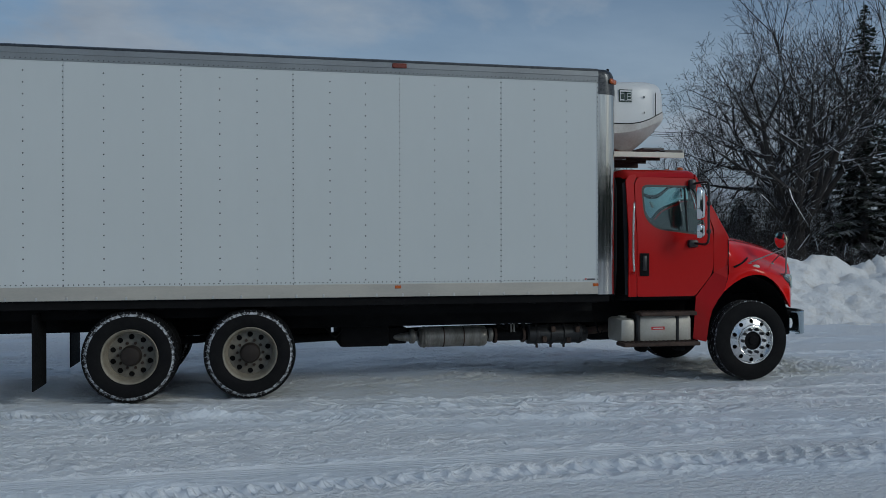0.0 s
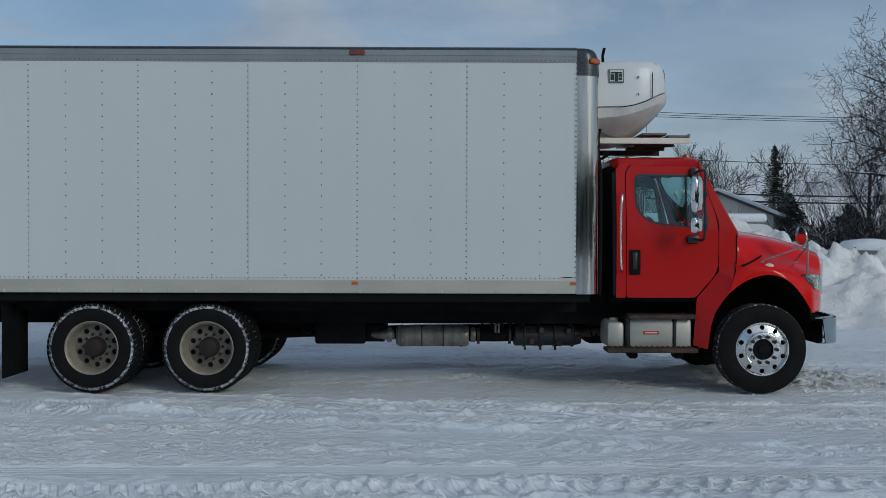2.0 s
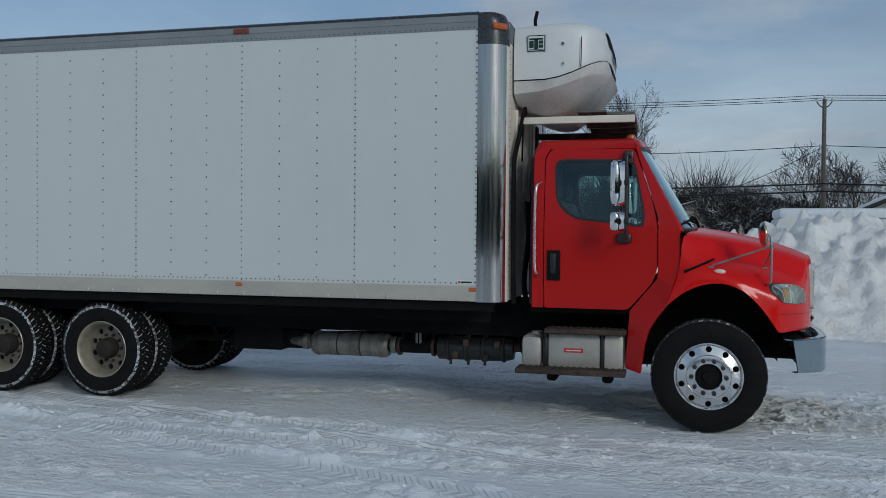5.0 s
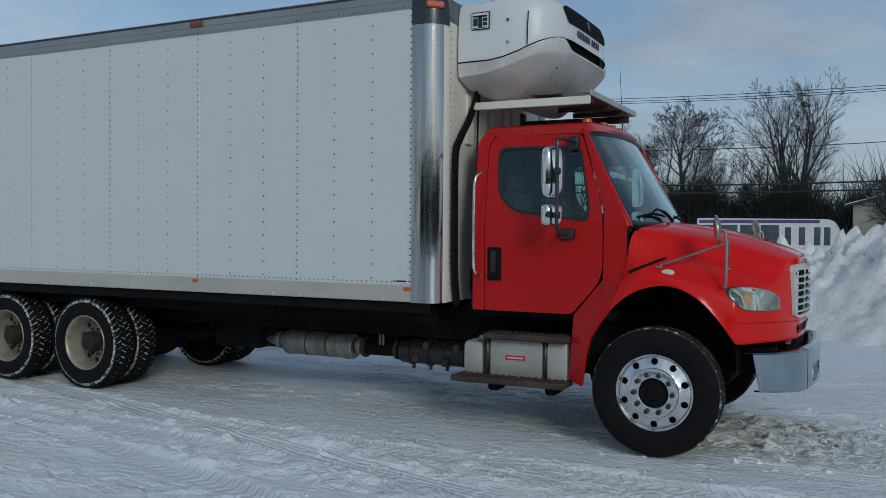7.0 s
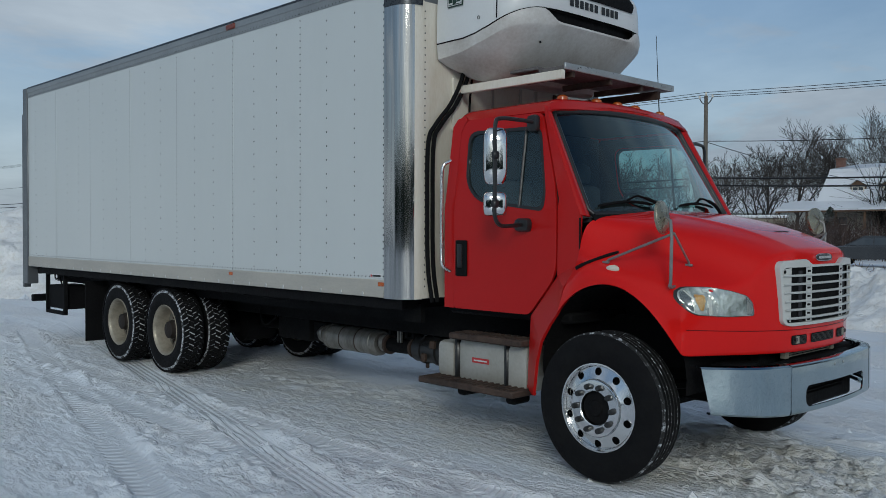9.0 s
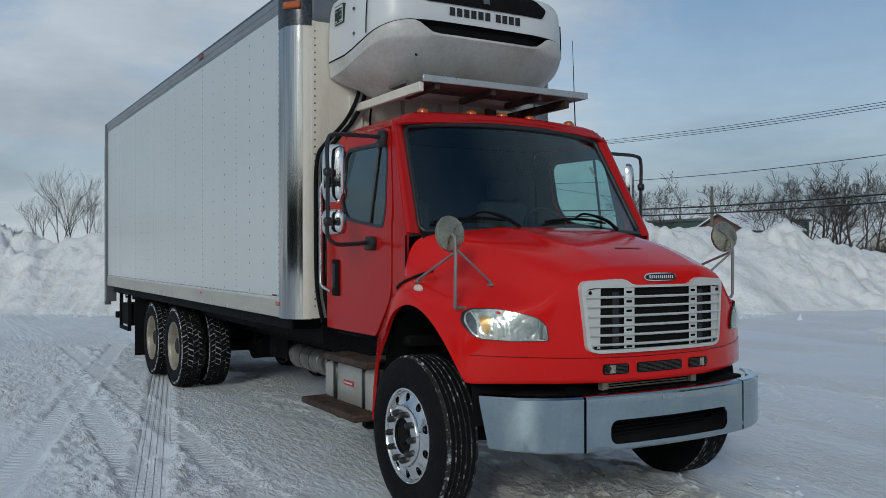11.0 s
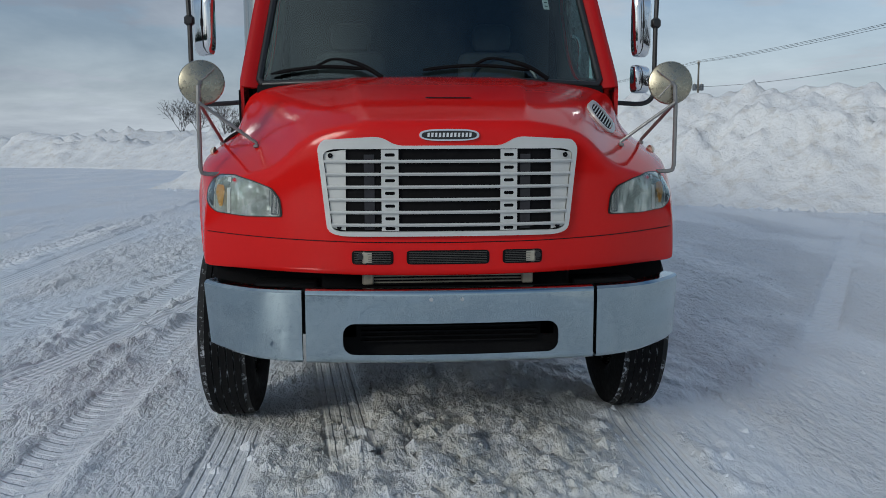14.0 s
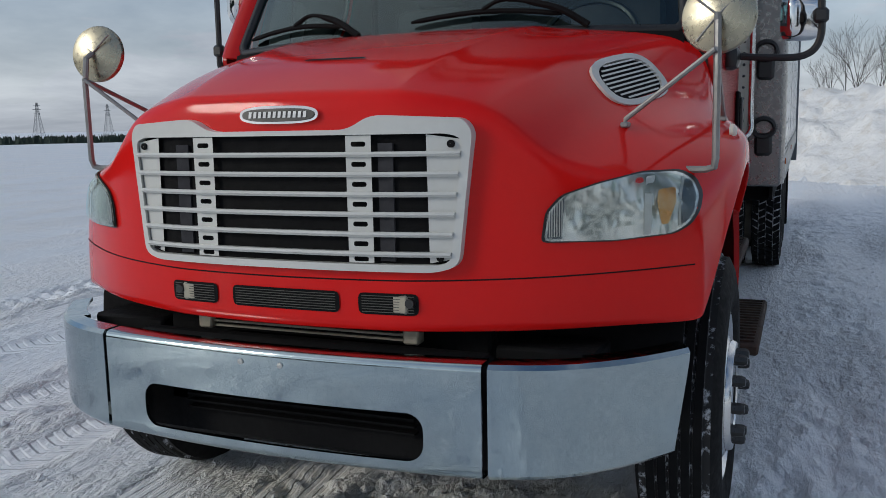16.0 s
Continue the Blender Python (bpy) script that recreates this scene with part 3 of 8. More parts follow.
for side in (-1, 1):
    for k, (b, a) in enumerate(zip(PANEL_EDGES, PANEL_EDGES[1:])):
        y0, y1 = sorted((side * (HW - 0.012), side * (HW - 0.002 * (k % 2))))
        part("side_panel", boxes(((a + 0.001, y0, ZB + 0.13), (b + 0.012, y1, ZT - 0.13)), bevel=0.001), WHITE_PANEL, cargo)
    # rivets: close along the seams and rails, sparse along the posts between
    bm = bmesh.new()

    def rivet(x, z, r):
        a = [bm.verts.new((x + r * math.cos(t * math.tau / 6), side * (HW + (0.0075 if z > ZT - 0.16 else 0.0045 if x > 4.01 else 0.0005)), z + r * math.sin(t * math.tau / 6))) for t in range(6)]
        c = bm.verts.new((x, side * (HW + (0.012 if z > ZT - 0.16 else 0.009 if x > 4.01 else 0.005)), z))
        for i in range(6):
            f = (a[i], a[(i + 1) % 6], c)
            bm.faces.new(f if side < 0 else f[::-1])

    for z in np.arange(ZB + 0.18, ZT - 0.17, 0.058):
        rivet(4.026, z, 0.009)
    for b in PANEL_EDGES[1:-1]:
        for z in np.arange(ZB + 0.16, ZT - 0.14, 0.062):
            rivet(b - 0.008, z, 0.0085)
    for b in PANEL_EDGES[:-1]:
        for q in (0.404, 0.808):
            if b - q > XR + 0.2:
                for z in np.arange(ZB + 0.2, ZT - 0.16, 0.125):
                    rivet(b - q, z, 0.0090)
    for x in np.arange(XR + 0.15, 4.0, 0.052):
        rivet(x, ZB + 0.172, 0.0075)
        rivet(x, ZT - 0.150, 0.0065)
    part("rivets", bm, RIVET, cargo, kind="stuff")
    # rails
    for nm, mt, prof in (("top_rail", TOP_RAIL, [(HW - 0.03, ZT - 0.168), (HW + 0.006, ZT - 0.168), (HW + 0.008, ZT - 0.10), (HW + 0.014, ZT - 0.094), (HW + 0.012, ZT - 0.036), (HW - 0.03, ZT - 0.036)]), ("roof_edge", CAP_DARK, [(HW - 0.03, ZT - 0.034), (HW + 0.014, ZT - 0.034), (HW + 0.010, ZT - 0.014), (HW - 0.02, ZT + 0.002), (HW - 0.2, ZT + 0.010), (HW - 0.2, ZT - 0.034)])):
        bm = bmesh.new()
        loft(bm, [[(x, side * y, z) for y, z in (prof if side > 0 else prof[::-1])] for x in (XR + 0.05, 4.035)])
        part(nm, bm, mt, cargo, "pale grey metal top rail" if nm == "top_rail" else "dark roof edging")
    y0, y1 = sorted((side * (HW - 0.01), side * (HW + 0.004)))
    part("post_flange", boxes(((4.012, y0, ZB + 0.15), (4.040, y1, ZT - 0.17)), bevel=0.002), WHITE_PANEL, cargo)
    bm = boxes(((XR + 0.05, min(side * (HW - 0.03), side * (HW + 0.008)), ZB), (4.035, max(side * (HW - 0.03), side * (HW + 0.008)), ZB + 0.15)), bevel=0.006)
    part("bottom_rail", bm, RAIL_CREAM, cargo, "cream metal bottom rail")
    for x in np.arange(XR + 0.3, 4.0, 0.303):
        bm = boxes(((x - 0.012, min(side * (HW + 0.002), side * (HW + 0.013)), ZB + 0.002), (x + 0.012, max(side * (HW + 0.002), side * (HW + 0.013)), ZB + 0.040)), bevel=0.004)
        part("rail_clip", bm, ALU, cargo)
    # round polished corner post and its dark cap
    R = 0.18

    def corner(x_off, out_, lo=0.0, hi=1.0):
        line = [(4.035, HW + out_)] if lo == 0 else []
        for t in np.linspace(lo, hi, 11):
            a = t * math.pi / 2
            line.append((XF - R + x_off + (R + out_) * math.sin(a), HW - R + (R + out_) * math.cos(a)))
        return line

    bm = bmesh.new()
    rows = [[(x, side * y, z) for x, y in corner(0, 0.006, 0.0, 0.74)] for z in np.linspace(ZB - 0.005, 3.555, 21)]
    grid(bm, rows if side < 0 else rows[::-1])
    part("corner_post", bm, POST_CHROME if side < 0 else POST_DULL, cargo, "polished stainless corner post" if side < 0 else "dull aluminium corner post")
    bm = bmesh.new()
    rows = [[(x, side * y, z) for x, y in corner(0, 0.003, 0.73, 1.0)] for z in np.linspace(ZB - 0.005, 3.555, 3)]
    grid(bm, rows if side < 0 else rows[::-1])
    part("post_edge", bm, WHITE_OLD, cargo)
    bm = bmesh.new()
    rows = []
    for t in np.linspace(0, 1, 12):
        a = t * math.pi / 2
        z = 3.55 + (ZT + 0.005 - 3.55) * math.sin(a)
        sh = 0.26 * (1 - math.cos(a)) ** 1.2
        rows.append([(4.035 + (x - 4.035) * (1 - 0.30 * sh / 0.26), side * (y - 0.10 * (1 - math.cos(a)) ** 3), z) for x, y in corner(0, 0.010)])
    rows.append([(4.035 + (x - 4.035) * 0.3, side * 0.9, ZT + 0.012) for x, y in corner(0, 0)])
    grid(bm, rows if side < 0 else rows[::-1])
    part("corner_cap", bm, CAP_DARK, cargo, "dark grey rounded corner cap")
    # lamps
    for x, z in ((1.60, 3.79),):
        part("marker_light", boxes(((x - 0.085, min(side * (HW + 0.004), side * (HW + 0.03)), z - 0.028), (x + 0.085, max(side * (HW + 0.004), side * (HW + 0.03)), z + 0.028)), bevel=0.01), REDLENS, cargo, "dull amber marker light")
    for x in (1.58, 4.0):
        part("side_reflector", boxes(((x - 0.036, min(side * (HW + 0.004), side * (HW + 0.014)), ZB + 0.095), (x + 0.036, max(side * (HW + 0.004), side * (HW + 0.014)), ZB + 0.13)), bevel=0.004), ORANGE, cargo, "small amber reflector")
    bm = boxes(((-0.08, -0.016, -0.03), (0.08, 0.016, 0.03)), bevel=0.012)
    ob = part("corner_light", bm, ORANGE, cargo, "amber corner light")
    ob.location, ob.rotation_euler = (4.24, side * 1.278, 3.715), (0, 0, side * radians(-42))

# maker's small label on the side
lab = boxes(((3.86, -HW - 0.006, 1.296), (4.005, -HW - 0.001, 1.328)))
lab = part("maker_label", lab, WHITE_PLASTIC, cargo, "small white maker's label with a dark bar")
part("label_bar", boxes(((3.89, -HW - 0.008, 1.304), (3.995, -HW - 0.005, 1.319))), BLACK_INK, cargo)
part("label_spot", boxes(((3.864, -HW - 0.008, 1.302), (3.882, -HW - 0.005, 1.322))), RED_INK, cargo)

# front wall and roof
part("front_wall", boxes(((XF - 0.04, -HW + R - 0.004, ZB), (XF + 0.004, HW - R + 0.004, 3.60)), bevel=0.004), WHITE_OLD, cargo, "cream front wall with stains")
part("front_top_rail", boxes(((XF - 0.10, -HW + R, 3.58), (XF + 0.012, HW - R, 3.80)), bevel=0.03), RAIL_GREY, cargo, "grey front top rail")
bm = bmesh.new()
for side in (-1, 1):
    for z in np.arange(ZB + 0.1, 3.55, 0.06):
        y = side * (HW - R - 0.030)
        c = bm.verts.new((XF + 0.012, y, z))
        a = [bm.verts.new((XF + 0.0045, y + 0.008 * math.cos(t * math.tau / 6), z + 0.008 * math.sin(t * math.tau / 6))) for t in range(6)]
        for i in range(6):
            bm.faces.new((a[i], a[(i + 1) % 6], c))
part("rivets", bm, RIVET, cargo, kind="stuff")
part("box_roof", boxes(((XR + 0.05, -HW + 0.18, ZT - 0.03), (XF - 0.16, HW - 0.18, ZT + 0.006)), bevel=0.01), RAIL_GREY, cargo)
# rear frame with the folded lift at the back
for side in (-1, 1):
    y0, y1 = sorted((side * 1.17, side * 1.335))
    part("rear_post", boxes(((XR - 0.10, y0, 0.86), (XR + 0.06, y1, ZT - 0.02)), bevel=0.012), RAIL_GREY, cargo, "grey steel rear post")
part("rear_door", boxes(((XR - 0.02, -1.17, ZB), (XR + 0.04, 1.17, ZT - 0.1)), bevel=0.006), WHITE_OLD, cargo)
part("lift_column", boxes(((XR - 0.16, -1.33, 0.80), (XR - 0.09, -1.23, ZT - 0.4)), bevel=0.01), RAIL_GREY, cargo, "dark grey tail lift column")
part("lift_platform", boxes(((XR - 0.24, -1.2, 1.0), (XR - 0.16, 1.2, 2.9)), bevel=0.01), ALU, cargo)

# --- chassis
for side in (-1, 1):
    y0, y1 = sorted((side * 0.36, side * 0.44))
    part("frame_rail", boxes(((XR + 0.2, y0, 0.71), (6.95, y1, 1.06)), bevel=0.008), BLACK, truck, "black steel frame rail")
for k in range(22):
    x = XR + 0.25 + 0.39 * k
    part("cross_member", boxes(((x - 0.03, -1.24, 1.02), (x + 0.03, 1.24, ZB - 0.002)), bevel=0.004), BLACK, truck)
for side in (-1, 1):
    y0, y1 = sorted((side * 1.245, side * 1.262))
    part("side_sill", boxes(((XR + 0.3, y0, 1.035), (4.2, y1, ZB - 0.002))), BLACK, truck)
for y in (-0.95, 0.90):
    part("side_member", boxes(((-4.2, y, 0.90), (4.1, y + 0.05, 1.06))), BLACK, truck)
for x in (-0.087, -1.374):
    bm = bmesh.new()
    tube(bm, [(x, -0.95, 0.48), (x, -0.25, 0.48), (x, -0.2, 0.48), (x, 0.2, 0.48), (x, 0.25, 0.48), (x, 0.95, 0.48)], [0.07, 0.08, 0.19, 0.19, 0.08, 0.07], 14)
    part("rear_axle", bm, BLACK, truck, "black drive axle")
bm = bmesh.new()
tube(bm, [(6.17, -0.95, 0.52), (6.17, -0.5, 0.46), (6.17, 0.5, 0.46), (6.17, 0.95, 0.52)], 0.06, 8)
part("front_axle", bm, BLACK, truck)
for side in (-1, 1):
    bm = bmesh.new()
    tube(bm, smooth_line([(-1.75, side * 0.5, 0.72), (-0.86, side * 0.5, 0.60), (0.05, side * 0.5, 0.72)], 5), 0.05, 6)
    part("leaf_spring", bm, BLACK, truck)
    bm = bmesh.new()
    tube(bm, smooth_line([(5.45, side * 0.45, 0.72), (6.17, side * 0.45, 0.58), (6.95, side * 0.45, 0.78)], 5), 0.04, 6)
    part("leaf_spring", bm, BLACK, truck)
# black tanks and boxes hung on the frame
STAINED_ALU = worn("stained_exhaust_metal", (0.30, 0.29, 0.265), (0.11, 0.10, 0.085), 0.42, 5.0, metal=0.5, stretch=(2.2, 1, 0.8), bscale=30)
part("battery_box", boxes(((1.0, -0.36, 0.45), (1.62, 0.62, 0.74)), bevel=0.03), BLACK, truck, "black steel box under the frame")
part("muffler_shield", boxes(((1.60, -0.30, 0.47), (1.86, 0.2, 0.68)), bevel=0.03), BLACK, truck)
bm = bmesh.new()
revolve(bm, [(0.02, 0.0), (0.10, 0.005), (0.128, 0.03), (0.13, 0.06), (0.136, 0.065), (0.136, 0.085), (0.128, 0.09), (0.128, 0.78), (0.136, 0.785), (0.136, 0.805), (0.13, 0.81), (0.128, 0.86), (0.11, 0.885), (0.02, 0.89)], 30, (1.99, -0.35, 0.555), "x")
muffler = part("muffler", bm, STAINED_ALU, truck, "dull aluminium exhaust canister stained with dirt")
for x in (2.11, 2.30, 2.56, 2.76):
    bm = bmesh.new()
    revolve(bm, [(0.1285, 0.0), (0.1315, 0.002), (0.1315, 0.014), (0.1285, 0.016)], 30, (x, -0.35, 0.555), "x")
    part("muffler_band", bm, RUST if x in (2.30, 2.56) else STAINED_ALU, muffler)
for x in (1.88, 2.90):
    bm = bmesh.new()
    revolve(bm, [(0.05, 0), (0.085, 0.0), (0.09, 0.01), (0.09, 0.05), (0.085, 0.06), (0.05, 0.06)], 20, (x, -0.35, 0.565), "x")
    part("pipe_clamp", bm, STAINED_ALU, muffler)
bm = bmesh.new()
revolve(bm, [(0.02, 0.0), (0.10, 0.0), (0.125, 0.02), (0.125, 0.11), (0.137, 0.115), (0.137, 0.14), (0.125, 0.145), (0.125, 0.30), (0.14, 0.31), (0.14, 0.345), (0.122, 0.35), (0.122, 0.48), (0.14, 0.49), (0.14, 0.525), (0.125, 0.53), (0.125, 0.70), (0.136, 0.705), (0.136, 0.73), (0.12, 0.74), (0.10, 0.82), (0.02, 0.83)], 28, (3.42, -0.35, 0.56), "x")
can = part("filter_canister", bm, BLACK_GLOSS, truck, "black exhaust filter canister")
for x, z in ((3.60, 0.50), (3.93, 0.48), (3.72, 0.63), (4.05, 0.62)):
    part("sensor_box", boxes(((x, -0.50, z - 0.035), (x + 0.06, -0.46, z + 0.04)), bevel=0.008), RUST, can)
for x in (3.55, 3.74, 3.92):
    part("clamp_bolt", boxes(((x, -0.38, 0.385), (x + 0.025, -0.355, 0.43))), RUST, can)
bm = bmesh.new()
tube(bm, smooth_line([(2.86, -0.35, 0.56), (3.05, -0.35, 0.555), (3.25, -0.35, 0.555), (3.44, -0.35, 0.56)], 4), 0.072, 14)
part("exhaust_pipe", bm, BLACK, truck)
for x in (2.98, 3.36):
    bm = bmesh.new()
    revolve(bm, [(0.07, 0), (0.10, 0.0), (0.10, 0.03), (0.07, 0.03)], 18, (x, -0.35, 0.557), "x")
    part("pipe_clamp", bm, RUST, truck)
bm = bmesh.new()
tube(bm, smooth_line([(1.98, -0.35, 0.57), (1.86, -0.33, 0.56), (1.72, -0.28, 0.555), (1.58, -0.2, 0.56)], 4), [0.062, 0.062, 0.062, 0.062, 0.06, 0.055, 0.05, 0.045, 0.04, 0.035, 0.035, 0.035, 0.035][:len(smooth_line([(1.98, -0.35, 0.57), (1.86, -0.33, 0.56), (1.72, -0.28, 0.555), (1.58, -0.2, 0.56)], 4))], 10)
part("exhaust_pipe", bm, STAINED_ALU, truck)
bm = bmesh.new()
tube(bm, smooth_line([(4.2, -0.35, 0.58), (4.6, -0.30, 0.62), (5.2, -0.1, 0.72)], 4), 0.05, 10)
part("exhaust_pipe", bm, RUST, truck)
for x, z in ((3.02, 0.70), (3.14, 0.67), (3.27, 0.70), (3.36, 0.68)):
    part("exhaust_bracket", boxes(((x, -0.40, z - 0.05), (x + 0.035, -0.32, z + 0.08)), bevel=0.008), BLACK, truck)
for a, b, c in (((2.98, -0.36, 0.75), (3.14, -0.38, 0.64), (3.24, -0.37, 0.74)), ((3.2, -0.4, 0.76), (3.21, -0.42, 0.60), (3.30, -0.4, 0.58)), ((0.75, -0.45, 0.80), (0.92, -0.5, 0.60), (1.02, -0.4, 0.68)), ((4.30, -0.5, 0.80), (4.36, -0.55, 0.55), (4.42, -0.5, 0.60)), ((5.52, -0.7, 0.85), (5.50, -0.8, 0.55), (5.62, -0.7, 0.70))):
    bm = bmesh.new()
    tube(bm, smooth_line([a, b, c], 6), 0.010, 6)
    part("hose", bm, BLACK, truck)
for x in (3.19, 3.23):
    part("hanger", boxes(((x, -0.43, 0.60), (x + 0.022, -0.41, 0.76))), STAINED_ALU, truck)
part("gearbox", boxes(((4.3, -0.3, 0.45), (6.6, 0.3, 0.95)), bevel=0.08), BLACK, truck)
bm = bmesh.new()
tube(bm, [(4.3, 0, 0.62), (2.2, 0, 0.6), (0.1, 0, 0.52)], 0.055, 10)
part("drive_shaft", bm, BLACK, truck)
part("air_tank", boxes(((0.2, 0.3, 0.46), (0.95, 0.6, 0.78)), bevel=0.1), BLACK, truck)

# --- fuel tank, straps and steps on both sides
for side in (-1, 1):
    s = lambda a, b: (min(side * a, side * b), max(side * a, side * b))
    y0, y1 = s(0.60, 1.075)
    tank = part("fuel_tank", boxes(((4.66, y0, 0.47), (5.40, y1, 0.84)), bevel=0.05), TANK, truck, "weathered aluminium fuel tank with black straps")
    for x in (4.64, 5.17):
        y0, y1 = s(0.59, 1.09)
        part("tank_strap", boxes(((x, y0, 0.46), (x + 0.055, y1, 0.855)), bevel=0.02), BLACK_GLOSS, tank, "black strap")
    y0, y1 = s(1.078, 1.081)
    part("sticker", boxes(((4.84, y0, 0.655), (5.02, y1, 0.695))), RED_INK, tank, "small red warning sticker")
    y0, y1 = s(1.0815, 1.083)
    part("sticker_bar", boxes(((4.86, y0, 0.669), (5.00, y1, 0.680))), WHITE_PLASTIC, tank)
    bm = boxes(((4.43, *s(0.62, 1.08)[:1], 0.50), (4.63, s(0.62, 1.08)[1], 0.80)), bevel=0.05)
    y = side * 0.85
    revolve(bm, [(0.0, 0.79), (0.045, 0.79), (0.045, 0.80), (0.055, 0.80), (0.055, 0.822), (0.0, 0.826)], 16, (4.55, y, 0), "z")
    part("filler_tank", bm, TANK, truck, "grey metal tank with a filler cap")
    for z, x0, x1, a, b in ((0.835, 4.66, 5.42, 0.95, 1.17), (0.465, 4.40, 5.42, 1.0, 1.26)):
        y0, y1 = s(a, b)
        st = part("step", boxes(((x0, y0, z), (x1, y1, z + 0.05)), bevel=0.01), RUST, truck, "rusty grated step")
        for x in np.arange(x0 + 0.05, x1 - 0.04, 0.06):
            part("tread_bar", boxes(((x, y0 + 0.02, z + 0.05), (x + 0.02, y1 - 0.02, z + 0.058))), RUST, st)
    for x in (4.68, 5.2):
        y0, y1 = s(0.9, 1.1)
        part("step_bracket", boxes(((x, y0, 0.38), (x + 0.10, y1, 0.47)), bevel=0.02), BLACK, truck)

# --- wheels
TR, TW = 0.507, 0.275


def tyre_profile(w, r, rim):
    h = w / 2
    return [(rim, -h * 0.72), (rim + 0.02, -h * 0.86), (rim + 0.07, -h * 0.98), (rim + 0.12, -h), (r - 0.05, -h * 0.93), (r - 0.012, -h * 0.80), (r, -h * 0.66), (r, 0), (r, h * 0.66), (r - 0.012, h * 0.80), (r - 0.05, h * 0.93), (rim + 0.12, h), (rim + 0.07, h * 0.98), (rim + 0.02, h * 0.86), (rim, h * 0.72)]


def snowy_rubber():
    m = Mat("rubber_with_snow_in_the_grooves")
    f = m.ramp(m.noise(14, 4, 0.6), 0.42, 0.56)
    m.set(Base_Color=m.mix(f, (0.03, 0.03, 0.03), (0.68, 0.69, 0.72)), Roughness=0.8)
    return m.m


def shoulder_rubber(most, name):
    m = Mat(name)
    f = m.math("MULTIPLY", m.ramp(m.noise(26, 5, 0.7), most, most + 0.10), 0.75)
    m.set(Base_Color=m.mix(f, (0.018, 0.018, 0.018), (0.66, 0.68, 0.72)), Roughness=0.8)
    return m.m


GROOVE_SNOW, SHOULDER, FLECKED = snowy_rubber(), shoulder_rubber(0.45, "rubber_with_rubbed_in_snow"), shoulder_rubber(0.54, "rubber_with_few_flecks_of_snow")


def tyre_mesh(lugs):
    bm = bmesh.new()
    prof = tyre_profile(TW, TR - (0.012 if lugs else 0.0), 0.285)
    if not lugs:                                            # ribs with grooves
        h = TW / 2
        ribs = []
        for k in range(5):
            a, b = -h * 0.66 + k * h * 0.264 + 0.005, -h * 0.66 + (k + 1) * h * 0.264 - 0.005
            ribs += [(TR - 0.012, a - 0.003), (TR, a), (TR, b), (TR - 0.012, b + 0.003)]
        prof = prof[:6] + ribs + prof[9:]
    revolve(bm, prof, 72)
    bm.faces.ensure_lookup_table()
    for f in bm.faces:
        c = f.calc_center_median()
        r = math.hypot(c.x, c.z)
        f.material_index = (1 if lugs and r > TR - 0.03 else 2 if lugs and r > TR - 0.06 and not abs(c.y) < TW * 0.35 else 3 if not lugs and TR - 0.03 < r < TR - 0.004 else 0)
    return finish("tyre", bm, [RUBBER, GROOVE_SNOW, SHOULDER, FLECKED])


def tread_mesh():
    """Lugs of a winter drive tyre: four rows of slanted blocks with open grooves."""
    bm = bmesh.new()
    n = 46
    for row, (y0, y1) in enumerate(((-0.125, -0.070), (-0.062, -0.004), (0.004, 0.062), (0.070, 0.125))):
        for k in range(n):
            a0 = (k + 0.5 * (row % 2)) * math.tau / n
            da, sk = math.tau / n * 0.38, 0.028 * (1 if row in (0, 2) else -1)
            pts = []
            for r in (TR - 0.02, TR + 0.003):
                for (u, y) in ((-da, y0), (da, y0), (da, y1), (-da, y1)):
                    a = a0 + u + sk * (1 if y == y1 else -1)
                    rr = r - (0.012 if abs(y) > 0.11 else 0)
                    pts.append(bm.verts.new((rr * math.cos(a), y, rr * math.sin(a))))
            for q in ((4, 5, 6, 7), (0, 1, 5, 4), (1, 2, 6, 5), (2, 3, 7, 6), (3, 0, 4, 7)):
                bm.faces.new([pts[i] for i in q])
    bmesh.ops.recalc_face_normals(bm, faces=bm.faces[:])
    return finish("tread", bm, RUBBER, 20)


def nut_bm(size, long=0.035):
    bm = bmesh.new()
    revolve(bm, [(0.001, 0), (size, 0), (size, -long * 0.7), (size * 0.75, -long), (0.001, -long - 0.003)], 8)
    return bm


TYRE_PLAIN, TYRE_LUG, TREAD = tyre_mesh(False), tyre_mesh(True), tread_mesh()
ALU_DISC = worn("wheel_disc_metal", (0.80, 0.80, 0.79), (0.70, 0.70, 0.69), 0.17, 5.0, metal=1.0, rvar=0.05)


def mesh_front_rim():
    bm = bmesh.new()
    revolve(bm, [(0.278, 0.10), (0.278, -0.07), (0.290, -0.100), (0.300, -0.112), (0.300, -0.120), (0.292, -0.121), (0.284, -0.108), (0.279, -0.092), (0.276, -0.090)], 64)
    return finish("rim", bm, ALU_BRIGHT)


